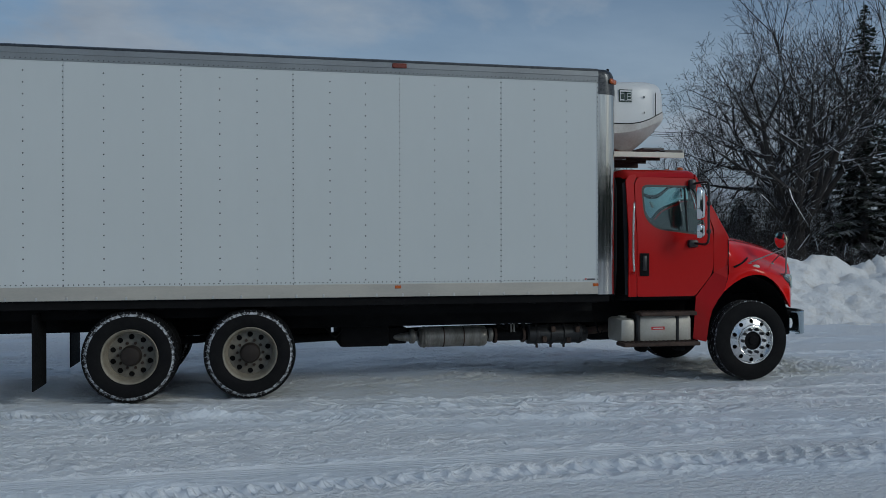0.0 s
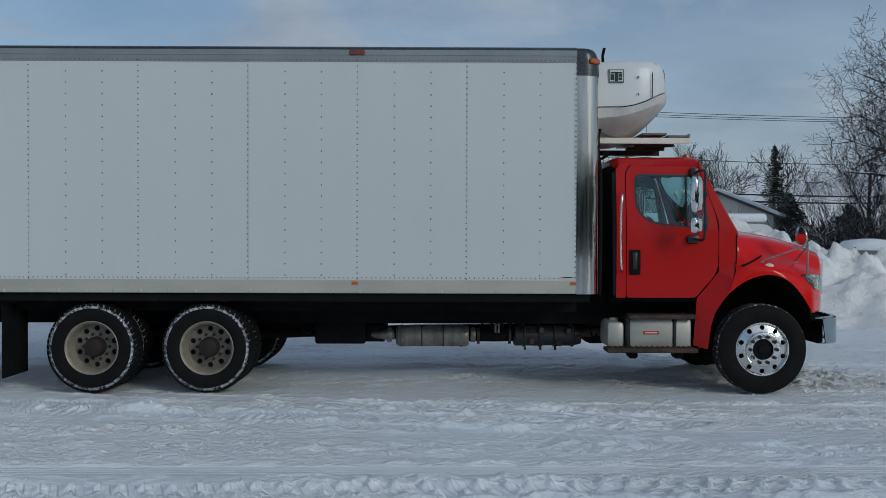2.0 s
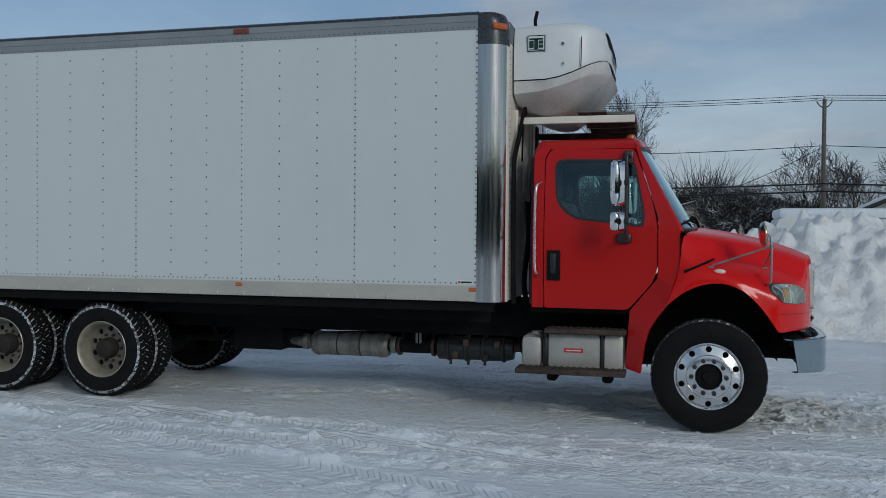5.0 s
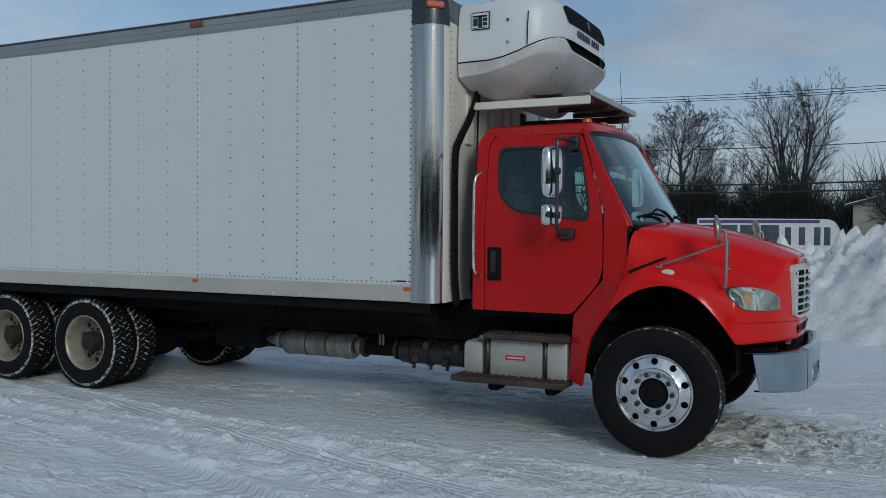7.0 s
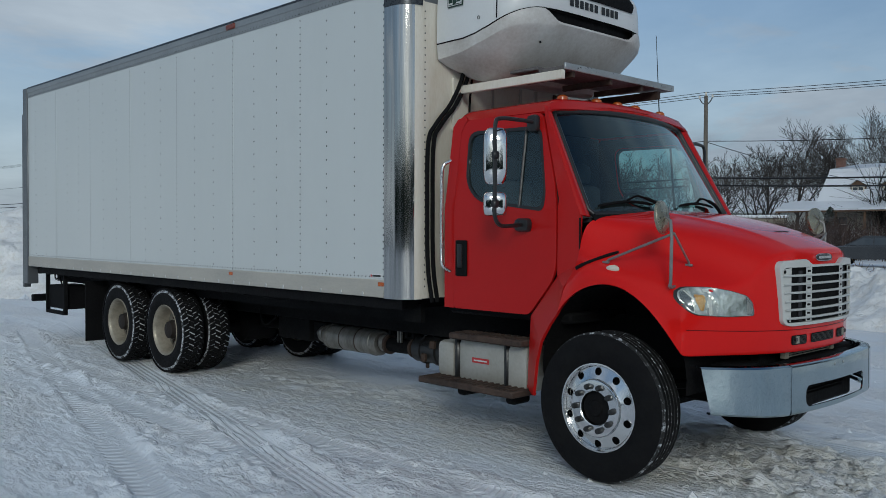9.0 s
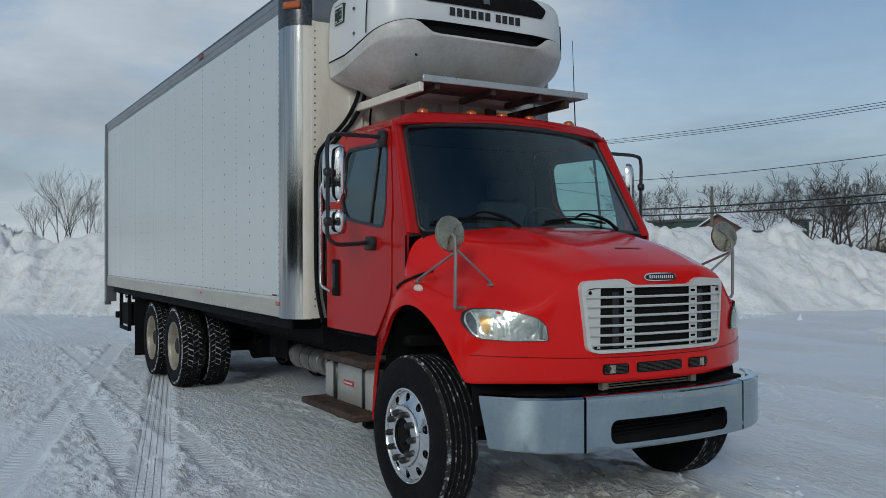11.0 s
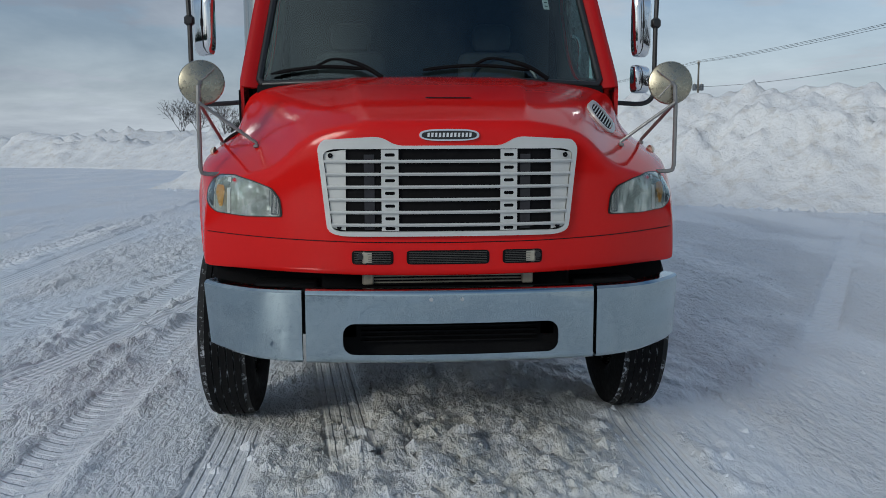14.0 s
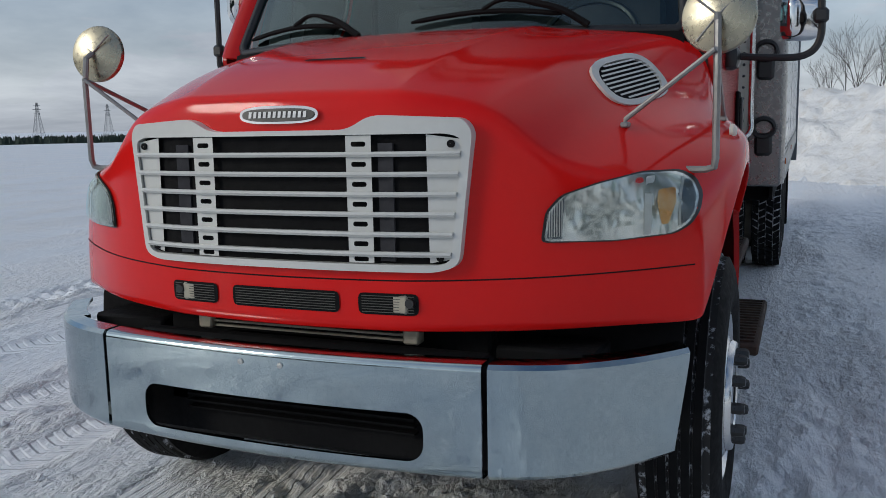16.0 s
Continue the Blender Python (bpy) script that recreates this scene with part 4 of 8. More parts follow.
def dished(y_of, r0, r1, holes_r, hole, n=10, phase=0.5):
    """A turned wheel disc with round hand holes; y_of gives its face at a radius."""
    turn = lambda k: (k + phase) * math.tau / n
    holes = [circle(0, 0, r0, 48)[::-1]] + [circle(holes_r * math.cos(turn(k)), holes_r * math.sin(turn(k)), hole, 14) for k in range(n)]
    bm = flat_with_holes(circle(0, 0, r1, 64), holes, lambda u, v: (u, 0, v))
    bmesh.ops.subdivide_edges(bm, edges=[e for e in bm.edges if e.calc_length() > 0.03], cuts=1)
    for v in bm.verts:
        v.co.y = y_of(math.hypot(v.co.x, v.co.z))
    for k in range(n):                                  # the holes' turned-in edges
        c = (holes_r * math.cos(turn(k)), y_of(holes_r), holes_r * math.sin(turn(k)))
        revolve(bm, [(hole, 0.0), (hole * 0.96, 0.018)], 14, c)
    return bm


def wheel(at, side, front):
    """One wheel; its outer face looks towards side."""
    name = "front_wheel" if front else "rear_wheel"
    hub = part(name, RIM_FRONT if front else RIM_REAR, None, truck, "polished aluminium front wheel" if front else "dirty cream steel rear wheel")
    hub.location, hub.rotation_euler = at, (0, 0, 0 if side < 0 else math.pi)
    if front:
        part("tyre", TYRE_PLAIN, None, hub, "black rubber tyre")
        part("disc", DISC_FRONT, None, hub)
        for k in range(10):
            ob = part("wheel_nut", NUTS_FRONT, None, hub)
            ob.location = (0.150 * math.cos(k * math.tau / 10), -0.149, 0.150 * math.sin(k * math.tau / 10))
        part("hub_cap", HUB_FRONT, None, hub, "black hub")
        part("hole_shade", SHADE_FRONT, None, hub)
    else:
        for dy in (0.0, 0.335):
            for nm, me in (("tyre", TYRE_LUG), ("tread", TREAD)):
                ob = part(nm, me, None, hub, "winter tyre with snow in its tread" if nm == "tyre" else "")
                ob.location = (0, dy, 0)
        part("disc", DISC_REAR, None, hub)
        for k in range(10):
            ob = part("wheel_nut", NUTS_REAR, None, hub)
            ob.location = (0.143 * math.cos(k * math.tau / 10), 0.040, 0.143 * math.sin(k * math.tau / 10))
        part("hub_cap", HUB_REAR, None, hub, "rusty dark hub")
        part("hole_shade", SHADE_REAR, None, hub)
    return hub


RIM_FRONT = mesh_front_rim()
front_face = lambda r: float(np.interp(r, [0.196, 0.215, 0.245, 0.278], [-0.128, -0.116, -0.106, -0.094]))
bm = dished(front_face, 0.196, 0.277, 0.245, 0.027)
revolve(bm, [(0.197, -0.128), (0.194, -0.142), (0.190, -0.148), (0.184, -0.150), (0.120, -0.150), (0.114, -0.144), (0.112, -0.07)], 64)
DISC_FRONT = finish("disc", bm, ALU_DISC, 25)
NUT_GREY = worn("dark_nut_cap", (0.055, 0.056, 0.058), (0.03, 0.03, 0.03), 0.35, 9.0, metal=0.4)
NUTS_FRONT = finish("wheel_nuts", nut_bm(0.021, 0.040), NUT_GREY)
bm = bmesh.new()
revolve(bm, [(0.111, -0.06), (0.109, -0.122), (0.098, -0.128), (0.060, -0.132), (0.050, -0.148), (0.001, -0.150)], 28)
HUB_FRONT = finish("hub_cap", bm, BLACK)
# flat black disc stands in for the shade behind the hand holes
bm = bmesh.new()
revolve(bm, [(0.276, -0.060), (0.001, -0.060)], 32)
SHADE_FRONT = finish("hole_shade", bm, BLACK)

bm = bmesh.new()
revolve(bm, [(0.285, 0.45), (0.285, -0.08), (0.298, -0.11), (0.303, -0.120), (0.297, -0.126), (0.284, -0.115), (0.272, -0.09), (0.262, -0.03), (0.250, 0.02), (0.246, 0.045)], 56)
RIM_REAR = finish("rim", bm, RIM_PAINT)
# disc in a darker tone than the rim round it
RIM_DISC = worn("darker_wheel_disc", (0.215, 0.20, 0.165), (0.12, 0.108, 0.088), 0.5, 7.0, metal=0.3)
rear_face = lambda r: float(np.interp(r, [0.11, 0.168, 0.176, 0.200, 0.248], [0.034, 0.034, 0.042, 0.046, 0.046]))
DISC_REAR = finish("disc", dished(rear_face, 0.11, 0.248, 0.207, 0.032), RIM_DISC, 25)
NUTS_REAR = finish("wheel_nuts", nut_bm(0.017, 0.03), RUST)
bm = bmesh.new()
revolve(bm, [(0.115, 0.045), (0.112, -0.03), (0.098, -0.05), (0.098, -0.075), (0.08, -0.085), (0.001, -0.085)], 24)
HUB_REAR = finish("hub_cap", bm, worn("dark_hub_iron", (0.022, 0.018, 0.016), (0.035, 0.028, 0.024), 0.7, 9.0, spec=0.2))
# painted shade again, set deeper for the rear disc
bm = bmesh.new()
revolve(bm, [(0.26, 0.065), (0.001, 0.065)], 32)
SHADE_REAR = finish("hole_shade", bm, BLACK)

for side in (-1, 1):
    wheel((6.148, 1.065 if side > 0 else -1.105, 0.508), side, True)
    for x in (-0.087, -1.374):
        wheel((x, side * 1.105, 0.503), side, False)
    y0, y1 = sorted((side * 0.66, side * 1.26))
    part("mud_flap", boxes(((-2.36, y0, 0.16), (-2.345, y1, 0.98)), bevel=0.005), BLACK, truck, "black rubber mud flap")
    y0, y1 = sorted((side * 0.9, side * 1.0))
# tool frame and box ahead of the rear post
part("rear_locker", boxes(((-4.0, -1.15, 0.52), (-3.35, -0.75, 0.86)), bevel=0.012), BLACK, truck, "black lift power box")
bm = boxes(((-4.04, -1.18, 0.48), (-3.99, -1.13, 1.12)), ((-3.36, -1.18, 0.48), (-3.31, -1.13, 1.12)), ((-4.04, -1.18, 0.44), (-3.31, -1.13, 0.49)))
part("locker_frame", bm, BLACK, truck)
bm = bmesh.new()
tube(bm, smooth_line([(-3.9, -1.1, 1.1), (-3.8, -1.12, 0.95), (-3.7, -1.1, 0.98), (-3.6, -1.1, 0.86)], 5), 0.012, 6)
part("hydraulic_hose", bm, BLACK, truck)
part("rear_underride", boxes(((-4.9, -1.1, 0.55), (-4.8, 1.1, 0.66)), bevel=0.01), BLACK, truck)

# --- cab
WB, WT = 1.09, 0.985                                     # half width at the belt and at the roof


def side_y(z):
    return WB - 0.012 * max(0, 1.4 - z) if z < 1.86 else WB - (WB - WT) * (z - 1.86) / (2.62 - 1.86)


WINDOW = rounded([(4.755, 2.07), (4.90, 1.925), (5.56, 1.842), (5.575, 1.96), (5.475, 2.475), (4.735, 2.485)], [0.12, 0.10, 0.05, 0.08, 0.09, 0.10], 4)
DOOR = rounded([(4.645, 1.075), (5.43, 1.075), (5.685, 1.37), (5.69, 1.93), (5.475, 2.575), (4.70, 2.585), (4.645, 2.50)], [0.03, 0.04, 0.12, 0.2, 0.05, 0.05, 0.06], 4)
BACK_STRIP = [(4.53, 1.075), (4.637, 1.075), (4.637, 2.50), (4.69, 2.597), (4.66, 2.62), (4.58, 2.60), (4.535, 2.54)]
COWL = rounded([(5.447, 1.068), (5.41, 0.53), (5.545, 0.50), (5.575, 0.74), (5.62, 0.90), (5.70, 1.03), (5.778, 1.125), (5.825, 1.295), (5.893, 1.47), (5.900, 1.80), (5.885, 1.835), (5.69, 2.225), (5.50, 2.61), (5.482, 2.59), (5.699, 1.93), (5.694, 1.37)], 0.008, 2)

cab = part("cab", boxes(((4.50, -1.0, 1.02), (5.75, 1.0, 1.10)), bevel=0.02), BLACK, truck, "red day cab with a bench of seats inside")
for side in (-1, 1):
    def on_side(out_):
        return lambda u, v: (u, side * (side_y(v) + out_), v)

    def flare(u, v):
        # the skirt behind the wheel swings out to the fender's edge
        return 0.10 * float(smoothstep(0.0, 0.16, u - np.interp(v, [0.5, 1.07, 1.4, 1.5], [5.40, 5.47, 5.74, 5.95]))) if v < 1.5 else 0.0

    def skin(outer, holes, out_, swing=False):
        # a belt-line row of points lets the upper half lean in
        b = flat_with_holes(outer, holes, lambda u, v: (u, v, 0))
        bmesh.ops.bisect_plane(b, geom=b.verts[:] + b.edges[:] + b.faces[:], plane_co=(0, 1.86, 0), plane_no=(0, 1, 0))
        for v in b.verts:
            v.co = Vector(on_side(out_ + (flare(v.co.x, v.co.y) if swing else 0))(v.co.x, v.co.y))
        b.normal_update()
        if sum(f.normal.y * f.calc_area() for f in b.faces) * side < 0:
            bmesh.ops.reverse_faces(b, faces=b.faces[:])
        bmesh.ops.solidify(b, geom=b.faces[:], thickness=0.022)
        return b

    door = part("cab_door", skin(DOOR, [WINDOW[::-1]], 0.006), RED_DIMMED, truck, "red cab door", angle=20)
    part("back_panel", skin(BACK_STRIP, [], 0.0), RED_DIMMED, cab, angle=20)
    part("cowl_side", skin(COWL, [], 0.0, True), RED_DIMMED, cab, angle=20)
    # black seal and pane
    inner = [((u - 5.15) * 0.955 + 5.15, (v - 2.17) * 0.93 + 2.17) for u, v in WINDOW]
    part("window_seal", skin([((u - 5.15) * 1.012 + 5.15, (v - 2.17) * 1.012 + 2.17) for u, v in WINDOW], [inner[::-1]], 0.009), BLACK_GLOSS, door, "black window seal", angle=20)
    b = flat_with_holes(WINDOW, [], lambda u, v: (u, side * (side_y(v) - 0.004), v))
    pane = part("window_pane", b, GLASS, door, "side window glass")
    pane.visible_shadow = False
    y0, y1 = sorted((side * (side_y(2.0) - 0.025), side * (side_y(2.0) + 0.004)))
    bm = bmesh.new()
    tube(bm, [(5.33, side * (side_y(1.87) + 0.002), 1.87), (5.33, side * (side_y(2.47) + 0.002), 2.47)], 0.011, 6)
    part("window_bar", bm, BLACK_GLOSS, door)
    # liner behind the gaps
    part("door_liner", flat_with_holes([(4.5, 1.1), (5.42, 1.1), (5.66, 1.4), (5.66, 1.9), (5.45, 2.57), (4.6, 2.57), (4.5, 2.5)], [WINDOW[::-1]], lambda u, v: (u, side * (side_y(v) - 0.035), v)), INTERIOR, cab)
    # handle
    y = side * (WB + 0.004)
    y0, y1 = sorted((y, y + side * 0.018))
    hd = part("door_handle", boxes(((4.675, y0, 1.335), (4.80, y1, 1.62)), bevel=0.04), BLACK, door, "black recessed door handle")
    y0, y1 = sorted((y + side * 0.012, y + side * 0.034))
    part("lever", boxes(((4.705, y0, 1.40), (4.76, y1, 1.59)), bevel=0.021), BLACK_GLOSS, door)
    bm = bmesh.new()
    yg = side * (WB + 0.065)
    tube(bm, smooth_line([(4.605, side * WB, 2.26), (4.575, yg, 2.20), (4.565, yg, 1.95), (4.565, yg, 1.55), (4.575, yg, 1.42), (4.60, side * WB, 1.37)], 6), 0.014, 10)
    part("grab_bar", bm, ALU_BRIGHT, cab, "polished grab bar")

# roof: a crowned sheet that turns down all round
bm = bmesh.new()
rows = []
NX, NY = 26, 30
for i in range(NX + 1):
    u = i / NX * 2 - 1
    row = []
    for j in range(NY + 1):
        v = j / NY * 2 - 1
        ev, fu = max(0, (abs(v) - 0.78) / 0.22), max(0, (abs(u) - 0.84) / 0.16)
        fall = min(1.25, (ev ** 3 + (0.96 * fu) ** 3) ** (2.3 / 3)) if u < 0 else max(ev ** 2.4, 0.85 * fu ** 2.2)
        pull = 1 - 0.05 * min(ev, fu) ** 1.5 * (u < 0)
        zc = 2.685 - 0.10 * fall + 0.028 * (1 - v * v) + 0.012 * u * (1 - v * v)
        xx = 5.02 + 0.50 * u + (0.075 * (1 - v * v) if u > 0 else -0.01) * abs(u)
        row.append((5.02 + (xx - 5.02) * pull, v * (WT + 0.002) * pull, zc))
    rows.append(row)
grid(bm, rows)
bmesh.ops.recalc_face_normals(bm, faces=bm.faces[:])
roof = part("cab_roof", thicken(bm, 0.02), RED_DIMMED, cab, "red cab roof", angle=60)
# rear wall with its window
# wall coloured black in place of the shade between cab and box
part("rear_wall", flat_with_holes(rounded([(-1.02, 1.08), (1.02, 1.08), (1.02, 1.9), (0.95, 2.6), (-0.95, 2.6), (-1.02, 1.9)], 0.08), [], lambda u, v: (4.545, u, v)), BLACK, cab)
part("rear_lining", boxes(((4.56, -0.98, 1.1), (4.59, 0.98, 1.9)), ((4.56, -0.93, 1.9), (4.59, 0.93, 2.58))), INTERIOR, cab, "grey rear trim")
part("roof_lining", boxes(((4.6, -0.9, 2.585), (5.5, 0.9, 2.60))), INTERIOR, cab, "grey headlining")

# windscreen
def screen(u, v, out_=0.0):
    """u from -1 to 1 across, v from 0 to 1 upwards."""
    h = 0.985 - 0.10 * v
    bow = 0.17 * (1 - abs(u) ** 2.3)
    x = 5.90 - 0.425 * v + bow * (1 - 0.35 * v)
    z = 1.815 + 0.775 * v + 0.035 * (1 - u * u) * (0.4 + v * 0.6)
    return (x + 0.9 * out_, u * h, z + 0.45 * out_)


bm = bmesh.new()
bm.faces.new([bm.verts.new(screen(u, v, -0.012)) for u, v in ((0.735, 0.585), (0.775, 0.585), (0.775, 0.685), (0.735, 0.685))])
part("paper_tag", bm, WHITE_PLASTIC, cab, "small pale paper tag inside the glass")
for v in (0.605, 0.635, 0.66):
    bm = bmesh.new()
    bm.faces.new([bm.verts.new(screen(a, b, -0.009)) for a, b in ((0.745, v), (0.766, v), (0.766, v + 0.008), (0.745, v + 0.008))])
    part("tag_bar", bm, GREEN_INK, cab)
bm = bmesh.new()
grid(bm, [[screen(u, v) for u in np.linspace(-1, 1, 33)] for v in np.linspace(0, 1, 17)])
ws = part("windscreen", bm, GLASS, cab, "broad curved windscreen", angle=60)
ws.visible_shadow = False
bm = bmesh.new()
edge = [screen(u, 0.0, 0.003) for u in np.linspace(-0.97, 0.97, 25)] + [screen(1, v, 0.003) for v in np.linspace(0.04, 0.96, 13)] + [screen(u, 1.0, 0.003) for u in np.linspace(0.97, -0.97, 25)] + [screen(-1, v, 0.003) for v in np.linspace(0.96, 0.04, 13)]
tube(bm, edge + edge[:1], 0.021, 8, False)
part("windscreen_seal", bm, BLACK_GLOSS, cab, "black windscreen seal", angle=60)
for side in (-1, 1):                                     # pillars between screen and doors
    bm = bmesh.new()
    rows = []
    for v in np.linspace(-0.02, 1.02, 15):
        p = Vector(screen(side, v, 0.0))
        q = Vector((5.885 - 0.40 * max(0, v) ** 0.96, side * side_y(1.83 + 0.78 * v), 1.83 + 0.785 * v))
        m = (p + q) / 2 + Vector((0.030, side * 0.022, 0.0))
        rows.append([tuple(p), tuple(p.lerp(m, 0.5) + Vector((0.008, side * 0.004, 0))), tuple(m), tuple(q.lerp(m, 0.5) + Vector((0.006, side * 0.008, 0))), tuple(q)])
    grid(bm, rows if side > 0 else rows[::-1])
    part("screen_pillar", thicken(bm, 0.015), RED_DIMMED, cab, angle=60)
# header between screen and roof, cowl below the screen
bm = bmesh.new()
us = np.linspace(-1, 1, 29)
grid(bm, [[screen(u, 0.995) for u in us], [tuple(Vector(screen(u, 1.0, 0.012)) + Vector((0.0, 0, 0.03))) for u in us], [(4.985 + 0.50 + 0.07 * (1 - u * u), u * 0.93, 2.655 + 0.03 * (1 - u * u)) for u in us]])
part("roof_header", bm, RED_DIMMED, cab, angle=60)
bm = bmesh.new()
grid(bm, [[tuple(Vector(screen(u, 0.0)) + Vector((-0.02, 0, 0.0))) for u in us], [tuple(Vector(screen(u, 0.0)) + Vector((0.02, 0, -0.012))) for u in us], [tuple(Vector(screen(u, 0.0)) + Vector((0.04, 0, -0.05))) for u in us], [tuple(Vector(screen(u, 0.0)) + Vector((0.04, 0, -0.3))) for u in us]])
part("cowl_panel", thicken(bm, 0.01), BLACK, cab)
# wipers
for u0, u1 in ((-0.93, -0.29), (-0.06, 0.66)):
    bm = bmesh.new()
    blade = [screen(u0 + (u1 - 0.10 - u0) * t, 0.065 + 0.035 * math.sin(t * 2.9), 0.022) for t in np.linspace(0, 1, 14)]
    tube(bm, blade, [0.006] + [0.011] * 12 + [0.006], 6)
    um = u0 + (u1 - u0) * 0.42
    tube(bm, smooth_line([screen(u1, 0.01, 0.03), screen(u1 - 0.12, 0.085, 0.05), screen(um + 0.1, 0.135, 0.05), screen(um, 0.105, 0.03)], 5), [0.014] * 8 + [0.009] * 8, 6)
    part("wiper", bm, BLACK, cab, "black wiper")
# roof lamps
for y in (-0.70, -0.29, -0.01, 0.25, 0.66):
    bm = bmesh.new()
    revolve(bm, [(0.001, 0.045), (0.025, 0.042), (0.042, 0.028), (0.048, 0.0), (0.048, -0.02)], 14, (5.40 + 0.05 * (1 - y * y), y, 2.685 + 0.028 * (1 - y * y)), "z")
    part("roof_lamp", bm, ORANGE, cab, "amber roof lamp")
bm = bmesh.new()
tube(bm, [(5.35, 0.80, 2.64), (5.34, 0.80, 2.75), (5.30, 0.805, 3.45)], [0.012, 0.005, 0.002], 6)
part("aerial", bm, BLACK, cab, "thin whip aerial")

# inside of the cab
bm = bmesh.new()
us = np.linspace(-0.97, 0.97, 17)
grid(bm, [[(screen(u, 0)[0] - 0.03, u, 1.79) for u in us], [(5.66, u, 1.80 + 0.03 * math.cos(u * 4)) for u in us], [(5.50, u, 1.76) for u in us], [(5.45, u, 1.3) for u in us]])
part("dashboard", thicken(bm, 0.03), INTERIOR, cab, "grey dashboard")
for y in (-0.5, 0.5):
    bm = boxes(((4.72, y - 0.25, 1.40), (5.20, y + 0.25, 1.54)), ((4.62, y - 0.24, 1.46), (4.78, y + 0.24, 2.12)), ((4.62, y - 0.14, 2.12), (4.74, y + 0.14, 2.32)), bevel=0.06)
    part("seat", bm, SEAT, cab, "dark grey cloth seat")
bm = bmesh.new()
ring = [(5.36 - 0.10 * math.sin(a), 0.5 + 0.22 * math.cos(a), 1.84 + 0.19 * math.sin(a)) for a in np.linspace(0, math.tau, 28)]
tube(bm, ring, 0.016, 8, False)
tube(bm, [(5.55, 0.5, 1.70), (5.36, 0.5, 1.84)], 0.03, 8)
tube(bm, [ring[0], (5.37, 0.5, 1.83), ring[14]], 0.014, 6)
part("steering_wheel", bm, BLACK_GLOSS, cab, "black steering wheel")

# --- hood, cast as one smooth sheet with the fenders
# each row: lateral stations (half width, height) from the middle outwards
HOOD = [
    (0.00, 0.0, 1.852, 0.46, 1.848, 0.52, 1.838, 0.93, 1.806, 1.045, 1.755, 1.092, 1.620, 1.112, 1.46),
    (0.22, 0.0, 1.826, 0.44, 1.823, 0.49, 1.806, 0.83, 1.772, 0.955, 1.632, 1.085, 1.548, 1.215, 1.47),
    (0.50, 0.0, 1.766, 0.41, 1.763, 0.46, 1.748, 0.74, 1.716, 0.872, 1.556, 1.040, 1.512, 1.225, 1.43),
    (0.78, 0.0, 1.682, 0.38, 1.678, 0.43, 1.664, 0.675, 1.632, 0.812, 1.466, 0.995, 1.434, 1.195, 1.36),
    (1.00, 0.0, 1.580, 0.35, 1.577, 0.41, 1.570, 0.625, 1.535, 0.770, 1.370, 0.950, 1.338, 1.120, 1.27),
]
LIP = [(0.0, 5.775, 1.125), (0.17, 5.95, 1.285), (0.38, 6.20, 1.365), (0.58, 6.42, 1.305), (0.74, 6.585, 1.145), (0.88, 6.69, 0.99), (1.0, 6.745, 0.902)]


def plan_x(h):
    """The nose in plan: how far forward it reaches at a half width."""
    return 7.150 - 0.42 * (abs(h) / 1.15) ** 2.6


